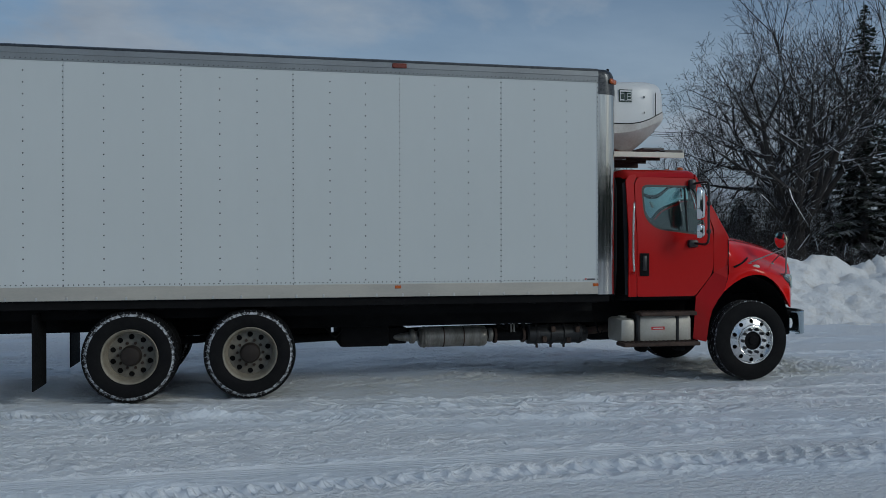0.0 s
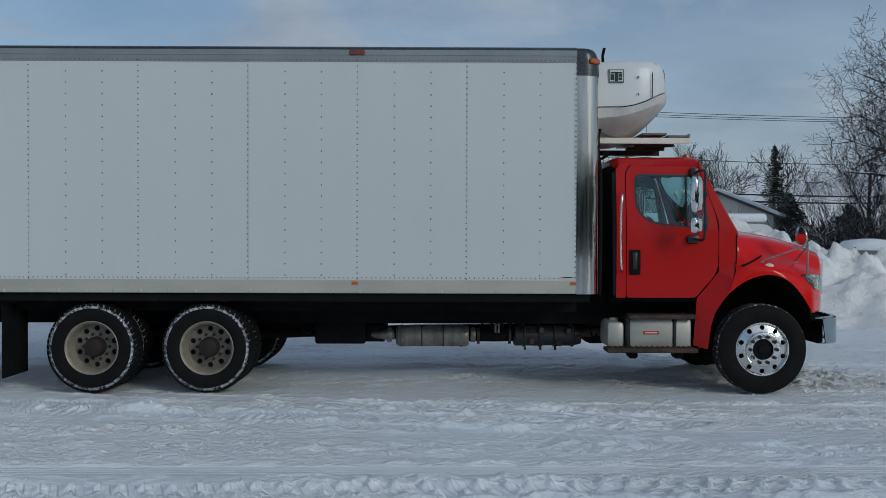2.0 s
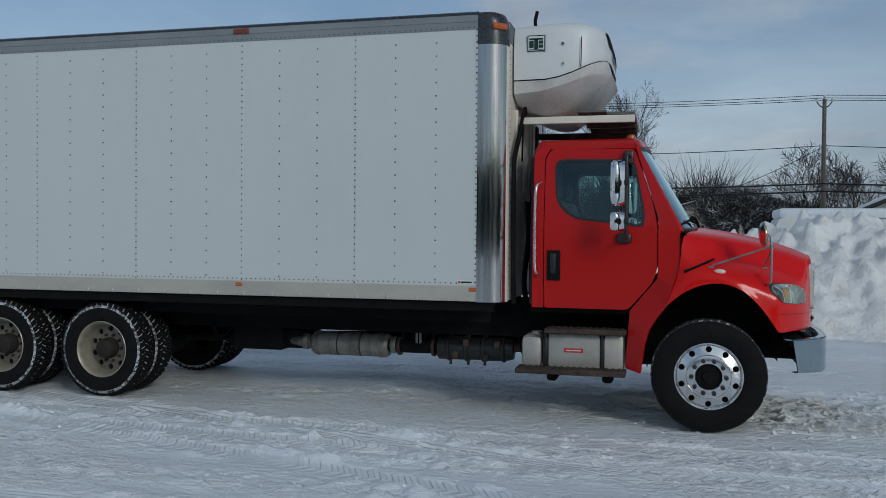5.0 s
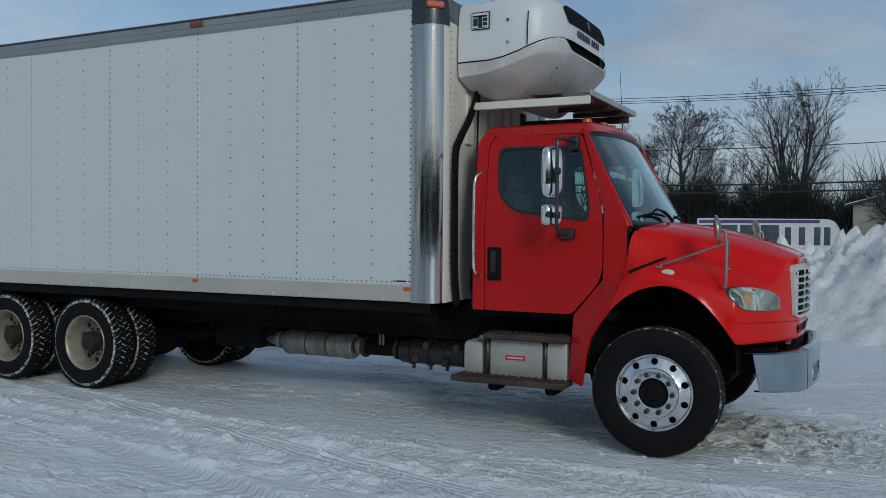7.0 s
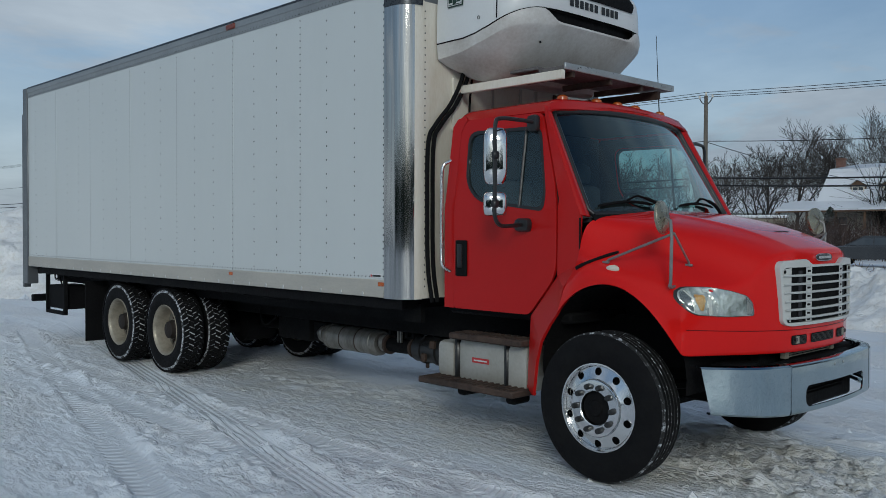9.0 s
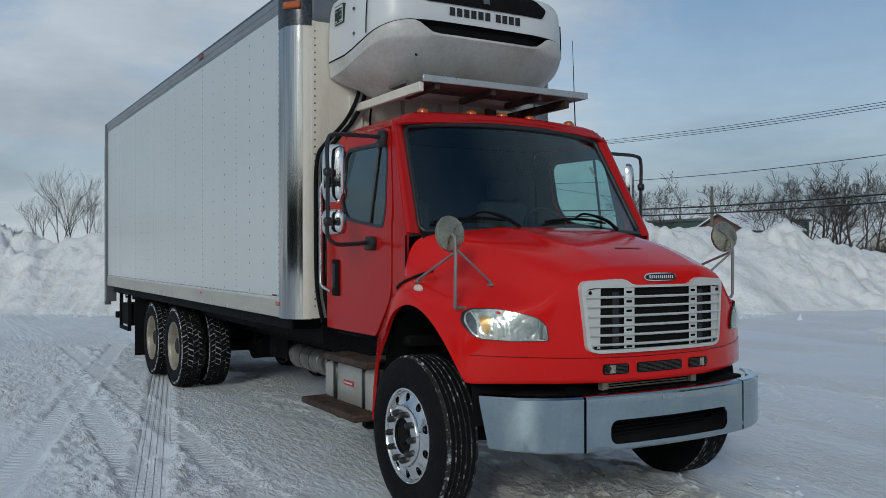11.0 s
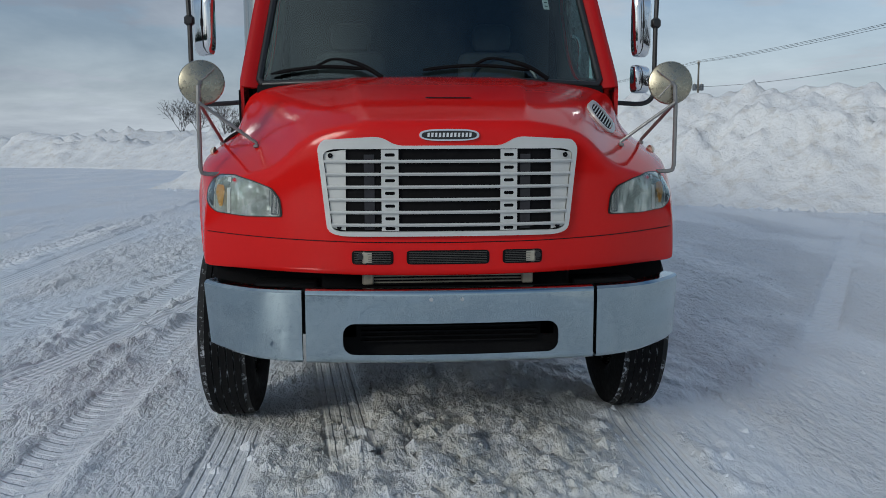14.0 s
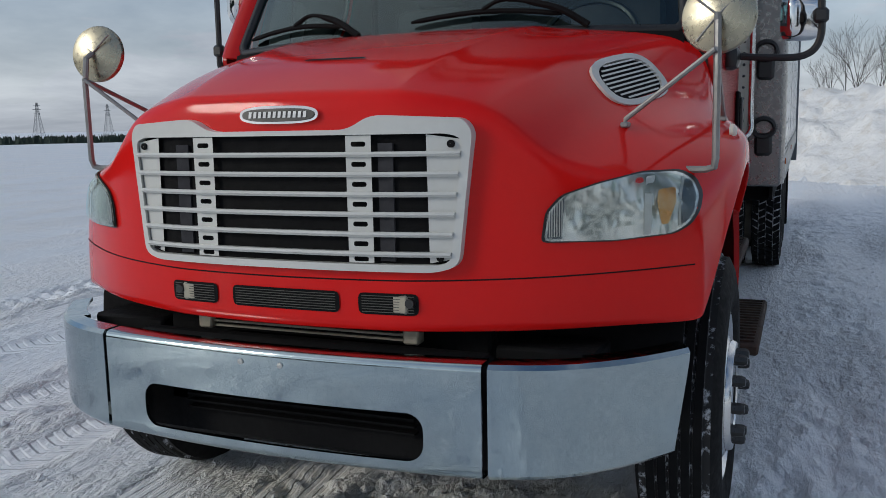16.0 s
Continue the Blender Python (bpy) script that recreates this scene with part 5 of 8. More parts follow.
def hood_bm():
    bm = bmesh.new()
    rows_top, rows_side = [], []
    rs = [0.0, 0.03, 0.17, 0.38, 0.58, 0.74, 0.88, 0.97, 1.0]
    for r in rs:
        vals = table(HOOD, r)
        lx, lz = table(LIP, r)
        top = []
        for i in range(7):
            h, z = vals[2 * i], vals[2 * i + 1]
            x0 = 6.085 - 0.19 * (h / 1.1) ** 2.3
            x1 = plan_x(h) - 0.012
            top.append((x0 + (x1 - x0) * r, h, z))
        x5, h5, z5 = top[-1]
        hl = 1.24 - 0.09 * max(0, (r - 0.55)) / 0.45 - 0.05 * max(0, 0.2 - r) / 0.2
        m1 = (x5 + (lx - x5) * 0.33, max(h5, hl - 0.004), z5 + (lz - z5) * 0.33)
        m2 = (x5 + (lx - x5) * 0.67, max(h5, hl), z5 + (lz - z5) * 0.67)
        lip = (lx, hl, lz)
        if r == 1.0:
            m1, m2, lip = (6.735, 1.142, 1.19), (6.742, 1.158, 1.06), (6.748, 1.152, 0.906)
        rows_top.append(top), rows_side.append([top[-1], m1, m2, lip])
    n = len(rs)
    for side in (-1, 1):
        vt = [[bm.verts.new((x, side * y, z)) for x, y, z in row] for row in rows_top]
        vs = [[vt[j][-1]] + [bm.verts.new((x, side * y, z)) for x, y, z in rows_side[j][1:]] for j in range(n)]

        def quad(a, b, c, d):
            bm.faces.new((a, b, c, d) if side < 0 else (d, c, b, a))
        for j in range(n - 1):
            for i in range(6):
                quad(vt[j][i], vt[j][i + 1], vt[j + 1][i + 1], vt[j + 1][i])
            for k in range(3):
                quad(vs[j][k], vs[j][k + 1], vs[j + 1][k + 1], vs[j + 1][k])
        # nose
        f = [vt[-1]]
        for k, t in ((1, 0.20), (2, 0.60), (3, 1.0)):
            row = []
            for i in range(6):
                h = (0.0, 0.35, 0.42, 0.65, 0.83, 1.00)[i]
                zt = rows_top[-1][i][2]
                row.append(bm.verts.new((plan_x(h) + (0.004 if k == 2 else 0), side * h, zt + (0.900 - zt) * t + (0.012 * h if k == 3 else 0))))
            f.append(row + [vs[-1][k]])
        for k in range(3):
            for i in range(6):
                quad(f[k][i], f[k][i + 1], f[k + 1][i + 1], f[k + 1][i])
        # lip turns in under the edges
        inn = [bm.verts.new((x, side * (abs(y) - 0.035), z + 0.006)) for x, y, z in [r_[3] for r_ in rows_side]]
        for j in range(n - 1):
            quad(vs[j][3], inn[j], inn[j + 1], vs[j + 1][3])
        low = [bm.verts.new(v.co + Vector((-0.04, 0, 0.006))) for v in f[3][:6]] + [inn[-1]]
        for i in range(6):
            quad(f[3][i], f[3][i + 1], low[i + 1], low[i])
    bmesh.ops.remove_doubles(bm, verts=bm.verts[:], dist=0.0005)
    bmesh.ops.recalc_face_normals(bm, faces=bm.faces[:])
    cr = bm.edges.layers.float.new("crease_edge")
    lines = {frozenset((round(p[0], 4), round(abs(p[1]), 4), round(p[2], 4)) for p in (a[i], b[i])): w for a, b in zip(rows_top, rows_top[1:]) for i, w in ((1, 0.5), (2, 0.35), (3, 0.12), (4, 0.12))}
    for e in bm.edges:
        key = frozenset((round(v.co.x, 4), round(abs(v.co.y), 4), round(v.co.z, 4)) for v in e.verts)
        if key in lines:
            e[cr] = lines[key]
            continue
        if e.is_boundary:
            e[cr] = 1.0
        elif len(e.link_faces) == 2 and e.calc_face_angle(0) > 1.0 and min(v.co.z for v in e.verts) < 1.38 and max(v.co.x for v in e.verts) < 7.3:
            e[cr] = 0.75
    return bm


def subdivided(name, bm, levels):
    """The smooth mesh that a subdivision of bm gives."""
    me = bpy.data.meshes.new(name)
    bm.to_mesh(me)
    bm.free()
    ob = bpy.data.objects.new(name, me)
    scene.collection.objects.link(ob)
    md = ob.modifiers.new("smooth", "SUBSURF")
    md.levels = md.render_levels = levels
    dg = bpy.context.evaluated_depsgraph_get()
    res = bpy.data.meshes.new_from_object(ob.evaluated_get(dg))
    bpy.data.objects.remove(ob)
    return res


hood_mesh = subdivided("hood", hood_bm(), 3)
hood_mesh.materials.clear()
hood_mesh.materials.append(RED)
hood_mesh.shade_smooth()
hood = part("hood", hood_mesh, None, truck, "red sloping hood with rounded fenders")
HT = BVHTree.FromPolygons([v.co.copy() for v in hood_mesh.vertices], [tuple(p.vertices) for p in hood_mesh.polygons])


def nose_x(y, z):
    hit = HT.ray_cast(Vector((9, y, z)), Vector((-1, 0, 0)))
    return hit[0].x if hit[0] else 6.8


def hood_z(x, y):
    hit = HT.ray_cast(Vector((x, y, 4)), Vector((0, 0, -1)))
    return hit[0].z if hit[0] else 1.6


def flank_y(x, z, side):
    hit = HT.ray_cast(Vector((x, side * 4, z)), Vector((0, -side, 0)))
    return hit[0].y if hit[0] else side * 1.2


def ray_any(o, d):
    hit = HT.ray_cast(Vector(o), Vector(d).normalized())
    return hit[0]


def on_nose(outline, holes=(), out_=0.004, fine=0):
    """A patch laid on the nose, from an outline of (y, z)."""
    bm = flat_with_holes(outline, holes, lambda u, v: (u, v, 0))
    if fine:
        bmesh.ops.subdivide_edges(bm, edges=bm.edges[:], cuts=fine, use_grid_fill=True)
    for v in bm.verts:
        v.co = Vector((nose_x(v.co.x, v.co.y) + out_, v.co.x, v.co.y))
    bm.normal_update()
    if sum(f.normal.x * f.calc_area() for f in bm.faces) < 0:
        bmesh.ops.reverse_faces(bm, faces=bm.faces[:])
    return bm


# wheel wells and engine behind the hood
for side in (-1, 1):
    bm = bmesh.new()
    rows = []
    for y in (0.50, 1.10):
        rows.append([(6.16 + 0.585 * math.cos(a), side * y, 0.74 + 0.585 * math.sin(a)) for a in np.linspace(-0.15, math.pi + 0.35, 22)])
    grid(bm, rows)
    part("wheel_well", bm, BLACK, hood)
part("engine", boxes(((5.8, -0.42, 0.75), (6.9, 0.42, 1.55)), bevel=0.06), BLACK, truck)
part("radiator", boxes(((6.90, -0.58, 0.72), (6.97, 0.58, 1.45)), bevel=0.01), BLACK, truck)

# seam along the lower nose
bm = bmesh.new()
line = []
for y in np.linspace(-1.13, 1.13, 61):
    z = 1.050 + 0.02 * abs(y) ** 2
    line.append((nose_x(y, z) + 0.000, y, z))
tube(bm, line, 0.0025, 5)
part("nose_seam", bm, BLACK, hood)

# grille
half = [(0.0, 1.478), (0.235, 1.478), (0.30, 1.518), (0.555, 1.505), (0.580, 1.47), (0.541, 1.10), (0.48, 1.081), (0.0, 1.080)]
outline = rounded([(y, z) for y, z in half[1:7]] + [(-y, z) for y, z in half[1:7][::-1]], [0.04, 0.04, 0.05, 0.07, 0.065, 0.03] + [0.03, 0.065, 0.07, 0.05, 0.04, 0.04], 5)


def dense(pts, most=0.05):
    """The same closed line with more points on its long edges."""
    line = []
    for (a, b), (c, d) in zip(pts, pts[1:] + pts[:1]):
        n = max(1, int(math.hypot(c - a, d - b) / most))
        line += [(a + (c - a) * k / n, b + (d - b) * k / n) for k in range(n)]
    return line


half_in = [(0.515, 1.464), (0.555, 1.450), (0.520, 1.116), (0.492, 1.102)]
inline = rounded(half_in + [(-y, z) for y, z in half_in[::-1]], 0.025, 3)


GRILLE_Z = [1.06 + 0.04 * k for k in range(13)]
GRILLE_OUT = [max(0.010, max(nose_x(y, z) - plan_x(y) for y in np.linspace(-0.54, 0.54, 19)) + 0.006) for z in GRILLE_Z]


def grille_x(y, z=1.3):
    return plan_x(y) + float(np.interp(z, GRILLE_Z, GRILLE_OUT))


bm = flat_with_holes(dense(outline), [dense(inline)[::-1]], lambda u, v: (grille_x(u, v) + 0.013, u, v))
bm.normal_update()
if sum(f.normal.x for f in bm.faces) < 0:
    bmesh.ops.reverse_faces(bm, faces=bm.faces[:])
geo = bmesh.ops.extrude_face_region(bm, geom=bm.faces[:])
for v in [g for g in geo["geom"] if isinstance(g, bmesh.types.BMVert)]:
    v.co.x -= 0.075
bmesh.ops.recalc_face_normals(bm, faces=bm.faces[:])
grille = part("grille", bm, GRILLE_GREY, truck, "silver grille with horizontal bars", angle=30)
# black sheet on the uncut nose, for the dark radiator and shade within
part("grille_dark_backing", on_nose([(u * 0.985, (v - 1.29) * 0.98 + 1.29) for u, v in outline], out_=0.004, fine=5), BLACK, grille)
for k in range(6):                                       # bars
    z = 1.410 - 0.0558 * k
    hw = 0.553 - (1.44 - z) * 0.105
    bm = bmesh.new()
    loft(bm, [[(grille_x(y, z) + dx, y, z + dz) for dx, dz in ((-0.008, -0.006), (0.016, -0.007), (0.022, 0.0), (0.016, 0.007), (-0.008, 0.006))] for y in np.linspace(-hw, hw, 9)])
    part("grille_bar", bm, GRILLE_GREY, grille)
for y in (-0.262, 0.262):                                # posts with slots
    for k in range(7):
        z = 1.438 - 0.0558 * k if k < 6 else 1.116
        hb = 0.024 if k < 6 else 0.011
        hole = rounded([(y - 0.022, z - 0.007), (y + 0.022, z - 0.007), (y + 0.022, z + 0.007), (y - 0.022, z + 0.007)], 0.006, 2)
        b = flat_with_holes([(y - 0.038, z - hb), (y + 0.038, z - hb), (y + 0.038, z + hb), (y - 0.038, z + hb)], [hole[::-1]], lambda u, v: (grille_x(u, v) + 0.006, u, v))
        part("grille_block", b, GRILLE_GREY, grille)
for side in (-1, 1):                                     # pale end plates behind the bars
    pts = [(0.454, 1.462), (0.552, 1.448), (0.517, 1.117), (0.458, 1.106)]
    b = flat_with_holes([(side * y, z) for y, z in pts], [], lambda u, v: (grille_x(u, v) + 0.002, u, v))
    part("end_plate", b, GRILLE_GREY, grille)
    for z, y in ((1.436, 0.522), (1.122, 0.488)):
        bm = bmesh.new()
        revolve(bm, [(0.011, 0.0), (0.011, 0.006), (0.001, 0.007)], 10, (grille_x(y, z) + 0.003, side * y, z), "x")
        part("screw", bm, BLACK, grille)
    part("radiator_edge", boxes(((grille_x(0.33) - 0.010, side * 0.345 - 0.03, 1.11), (grille_x(0.33) - 0.002, side * 0.345 + 0.015, 1.44))), INTERIOR, grille)

# badge: a dark oval with a pale bar in a bright ring
def oval(cy, cz, a, b, n=28):
    return [(cy + a * abs(math.cos(t)) ** 0.6 * math.copysign(1, math.cos(t)), cz + b * abs(math.sin(t)) ** 0.75 * math.copysign(1, math.sin(t))) for t in (k * math.tau / n for k in range(n))]


badge = part("badge", thicken(on_nose(oval(0, 1.524, 0.132, 0.026), out_=0.014), 0.02), CHROME, hood, "oval badge with a bright rim")
part("badge_field", on_nose(oval(0, 1.524, 0.121, 0.0185), out_=0.017), BLACK_INK, hood)
for k in range(12):
    y = -0.092 + k * 0.0167
    z0, z1 = 1.5155, 1.5335
    part("badge_bar", on_nose([(y - 0.0052, z0), (y + 0.0045, z0), (y + 0.0062, z1), (y - 0.0035, z1)], out_=0.019), WHITE_PLASTIC, hood)

# slots in the lower nose: black patches on the uncut skin paint their shade
COOLER = worn("tan_cooler_metal", (0.46, 0.42, 0.33), (0.30, 0.27, 0.21), 0.45, 9.0, metal=0.3)
FIN = worn("grey_cooler_fins", (0.12, 0.115, 0.10), (0.07, 0.065, 0.06), 0.5, 9.0, metal=0.4)
for y0, y1 in ((-0.435, -0.250), (-0.192, 0.178), (0.238, 0.420)):
    part("nose_slot_shade", on_nose(rounded([(y0, 0.953), (y1, 0.953), (y1, 1.016), (y0, 1.016)], 0.018, 3), out_=0.004, fine=2), BLACK, hood, "black patch for a slot's inner shade")
    for k in range(7):
        z = 0.960 + 0.0078 * k
        part("cooler_fin", on_nose([(y0 + 0.012, z), (y1 - 0.012, z), (y1 - 0.012, z + 0.0022), (y0 + 0.012, z + 0.0022)], out_=0.007, fine=3), FIN, hood)
for y in (-0.365, 0.365):
    part("cooler_bracket", boxes(((6.98, y - 0.024, 0.957), (nose_x(y, 0.98) + 0.007, y + 0.024, 1.012)), bevel=0.006), COOLER, truck, "pale cooler bracket")
    bm = bmesh.new()
    tube(bm, [(nose_x(y, 0.99) - 0.05, y * 1.09, 0.99), (nose_x(y, 0.99) + 0.012, y * 1.09, 0.99)], 0.014, 10)
    part("cooler_bolt", bm, BLACK_GLOSS, truck)
for y in (-0.365, 0.365):
    part("cooler_bracket", boxes(((7.02, y - 0.026, 0.85), (7.065, y + 0.026, 0.922)), bevel=0.006), COOLER, truck)
cool = boxes(((7.00, -0.35, 0.845), (7.04, 0.35, 0.90)), bevel=0.004)
part("oil_cooler", cool, BLACK, truck)
for k in range(3):
    part("cooler_tube", boxes(((7.035, -0.35, 0.856 + 0.015 * k), (7.05, 0.35, 0.862 + 0.015 * k))), COOLER, truck)

# headlights
def headlight_outline(side, g=0.0):
    c = (0.95, 1.245)
    pts = [(0.755, 1.163), (0.766, 1.245), (0.802, 1.288), (0.888, 1.318), (0.984, 1.342), (1.07, 1.341), (1.110, 1.318), (1.132, 1.275), (1.130, 1.228), (1.112, 1.195), (1.075, 1.172), (0.93, 1.160)]
    pts = [(c[0] + (y - c[0]) * (1 + g), c[1] + (z - c[1]) * (1 + g)) for y, z in pts]
    return rounded([(side * y, z) for y, z in (pts if side > 0 else pts[::-1])], 0.016, 3)


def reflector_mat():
    m = Mat("silvered_reflector_painted_glints")
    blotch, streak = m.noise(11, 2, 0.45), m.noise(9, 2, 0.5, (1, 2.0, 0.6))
    # pale blotches and bright streaks painted as the bowl's reflections
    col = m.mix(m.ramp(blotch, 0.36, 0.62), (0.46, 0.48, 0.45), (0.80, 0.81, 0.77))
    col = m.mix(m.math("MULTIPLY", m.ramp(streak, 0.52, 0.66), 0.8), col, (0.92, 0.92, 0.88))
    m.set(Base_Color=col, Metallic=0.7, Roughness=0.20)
    m.bump(m.math("ADD", blotch, m.math("MULTIPLY", streak, 0.4)), 0.022)
    return m.m


REFLECTOR = reflector_mat()
SMOKED = worn("smoked_lens_grey", (0.085, 0.10, 0.12), (0.14, 0.155, 0.175), 0.2, 9.0, metal=0.3)
DULL_AMBER = worn("dull_amber", (0.62, 0.27, 0.025), (0.70, 0.52, 0.26), 0.2, 26.0, metal=0.35)
STALK = worn("dull_stalk_steel", (0.30, 0.30, 0.29), (0.22, 0.21, 0.20), 0.45, 8.0, metal=0.6)
for side in (-1, 1):
    lamp = part("headlight", on_nose(headlight_outline(side, 0.05), out_=0.006, fine=3), BLACK_GLOSS, hood, "slanted clear headlight with an amber corner", angle=60)
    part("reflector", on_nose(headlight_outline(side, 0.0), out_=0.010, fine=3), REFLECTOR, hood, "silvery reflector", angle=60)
    part("fluted_end", on_nose(rounded([(side * 0.762, 1.170), (side * 0.800, 1.168), (side * 0.806, 1.284), (side * 0.772, 1.245)], 0.006, 2), out_=0.0122, fine=2), SMOKED, hood, "fluted smoky lens end")
    for k in range(6):
        y = 0.768 + 0.0062 * k
        part("flute", on_nose([(side * y, 1.175), (side * (y + 0.0022), 1.175), (side * (y + 0.0022), 1.246 + 0.006 * k), (side * y, 1.246 + 0.006 * k)], out_=0.0135, fine=1), GRILLE_GREY, hood)
    part("lamp_divider", on_nose(rounded([(side * 1.003, 1.168), (side * 1.020, 1.169), (side * 1.020, 1.334), (side * 1.000, 1.332)], 0.004, 2), out_=0.0125, fine=2), WHITE_PLASTIC, hood)
    part("lamp_divider", on_nose(rounded([(side * 1.088, 1.19), (side * 1.093, 1.19), (side * 1.090, 1.325), (side * 1.084, 1.325)], 0.002, 2), out_=0.0125, fine=2), GRILLE_GREY, hood)
    part("corner_trim", on_nose(rounded([(side * 1.094, 1.192), (side * 1.110, 1.204), (side * 1.124, 1.230), (side * 1.126, 1.273), (side * 1.109, 1.312), (side * 1.092, 1.322)], 0.012, 2), out_=0.012, fine=2), SMOKED, hood, "smoked grey corner lens")
    part("amber_lens", on_nose(rounded([(side * 1.046, 1.196), (side * 1.062, 1.198), (side * 1.080, 1.262), (side * 1.074, 1.300), (side * 1.034, 1.296), (side * 1.032, 1.262)], 0.008, 3), out_=0.0125, fine=2), DULL_AMBER, hood, "amber turn lens")
    ln = part("lens", on_nose(headlight_outline(side, 0.0), out_=0.018, fine=3), LENS, hood, "clear lens", angle=60)
    ln.visible_shadow = False
    # small oval side lamp on the fender
    p = ray_any((6.235, side * 3, 1.446), (0, -side, 0))
    bm = bmesh.new()
    if p:
        revolve(bm, [(0.052, -0.004), (0.048, 0.008), (0.03, 0.016), (0.001, 0.018)], 20, (0, 0, 0), "y")
        for v in bm.verts:
            v.co.z *= 0.5
            v.co = Vector((p.x + v.co.x, p.y + side * v.co.y, p.z + v.co.z))
        bmesh.ops.recalc_face_normals(bm, faces=bm.faces[:])
        part("side_lamp", bm, WHITE_OLD, hood, "pale oval side lamp")
    # fender mirror: dish on a bent stalk with two stays
    c = Vector((6.60, side * 1.165, 1.785))
    bm = bmesh.new()
    revolve(bm, [(0.108, -0.012), (0.110, 0.0), (0.106, 0.008), (0.09, 0.014), (0.06, 0.021), (0.03, 0.026), (0.001, 0.028)], 32, (0, 0, 0), "x")
    fm = part("fender_mirror", bm, DISH, hood, "round silver convex fender mirror")
    fm.location, fm.rotation_euler = c, (0, radians(-6), radians(-side * 10))
    bm = bmesh.new()
    revolve(bm, [(0.104, -0.010), (0.06, -0.024), (0.001, -0.030)], 32, (0, 0, 0), "x")
    ob = part("mirror_glass", bm, CHROME, hood)
    ob.location, ob.rotation_euler = c, fm.rotation_euler
    fy = flank_y(6.645, 1.345, side)
    bm = bmesh.new()
    tube(bm, [c + Vector((0.03, 0, 0)), c + Vector((0.060, side * 0.004, -0.02)), c + Vector((0.072, side * 0.006, -0.12)), (6.668, side * 1.172, 1.375), (6.660, side * 1.168, 1.350), (6.650, side * 1.145, 1.342), (6.645, fy - side * 0.01, 1.342)], 0.011, 8)
    b1 = Vector((6.16, side * 1.15, 0))
    b1.z = hood_z(b1.x, b1.y)
    b2 = Vector((6.64, side * 0.905, 0))
    b2.z = hood_z(b2.x, b2.y)
    tube(bm, [c + Vector((0.085, 0, -0.10)), b1 + Vector((0.02, 0, 0.02)), b1], 0.009, 8)
    tube(bm, [c + Vector((0.085, 0, -0.10)), b2 + Vector((0, 0, 0.02)), b2], 0.008, 8)
    for b_ in (b1, b2):
        box(bm, b_ - Vector((0.025, 0.012, 0.005)), b_ + Vector((0.025, 0.012, 0.012)), 0.004)
    for du, dv in ((0.70, 0.70), (-0.76, 0.62), (-0.62, -0.72)):
        tube(bm, [c + Vector((0.031, 0, 0)), c + Vector((0.013, 0.098 * du, 0.098 * dv))], 0.0035, 6)
    part("mirror_stalk", bm, STALK, hood, "bent steel mirror stalk")
    # rubber hood latch
    if side > 0:
        continue
    bm = bmesh.new()
    pts = []
    for t in np.linspace(0, 1, 6):
        x, z = 5.93 + 0.26 * t, 1.44 + 0.115 * t
        y = flank_y(x, z, side)
        pts.append((x, y + side * 0.006, z))
    tube(bm, pts, [0.016, 0.014, 0.012, 0.012, 0.013, 0.010], 6)
    part("hood_latch", bm, BLACK, hood, "black rubber hood latch")
    # hood seam by the door pillar
    bm = bmesh.new()
    pts = [(5.895 + (5.80 - 5.895) * max(0, (1.42 - z) / 0.2), side * 1.092, z) for z in np.linspace(1.30, 1.79, 9)]
    tube(bm, pts, 0.007, 5)
    part("hood_seam", bm, BLACK, hood)
# intake louvre on the driver's flank of the hood
o = Vector((6.40, 0.925, 1.648))
hit = HT.ray_cast(o + Vector((0.3, 0.9, 0.45)), Vector((-0.3, -0.9, -0.45)).normalized())
if hit[0]:
    side_ax = Vector((1, -0.33, -0.16))
    side_ax = (side_ax - hit[1] * side_ax.dot(hit[1])).normalized()
    up_ax = hit[1].cross(side_ax)
    at = lambda u, v, w=0.0: tuple(hit[0] + side_ax * u + up_ax * v + hit[1] * (0.012 + w))
    bm = flat_with_holes(oval(0, 0, 0.195, 0.100), [oval(0, 0, 0.163, 0.078)[::-1]], lambda u, v: at(u, v))
    lou = part("intake_louvre", thicken(bm, 0.03), GRILLE_GREY, hood, "silver oval intake louvre")
    # black sheet over the uncut hood paints the dark between the slats
    part("louvre_back", flat_with_holes(oval(0, 0, 0.168, 0.082), [], lambda u, v: at(u, v, -0.008)), BLACK, hood)
    for k in range(-4, 5):
        u = k * 0.0165
        w_ = 0.165 * math.sqrt(max(0.05, 1 - (u / 0.084) ** 2))
        b = flat_with_holes([(-w_, u - 0.0035), (w_, u - 0.0035), (w_, u + 0.0035), (-w_, u + 0.0035)], [], lambda a, c_: at(a, c_, 0.002))
        part("louvre_slat", b, GRILLE_GREY, hood)
# black strip painted for the shaded edge of a scoop on the hood's crown
b = flat_with_holes([(-0.105, -0.004), (0.105, -0.004), (0.11, 0.012), (-0.11, 0.012)], [], lambda u, v: (6.83 + v, u + 0.02, hood_z(6.83 + v, u + 0.02) + 0.004))
part("scoop_shade_line", b, BLACK, hood, "thin dark line painted for the scoop's shade")

# --- bumper
BT, BB = 0.842, 0.545


def bumper_x(h):
    h = abs(h)
    return 7.265 - 0.05 * (h / 0.645) ** 2 if h < 0.645 else 7.215 - 0.10 * (h - 0.645) / 0.485 - 0.24 * ((h - 0.645) / 0.485) ** 2.6


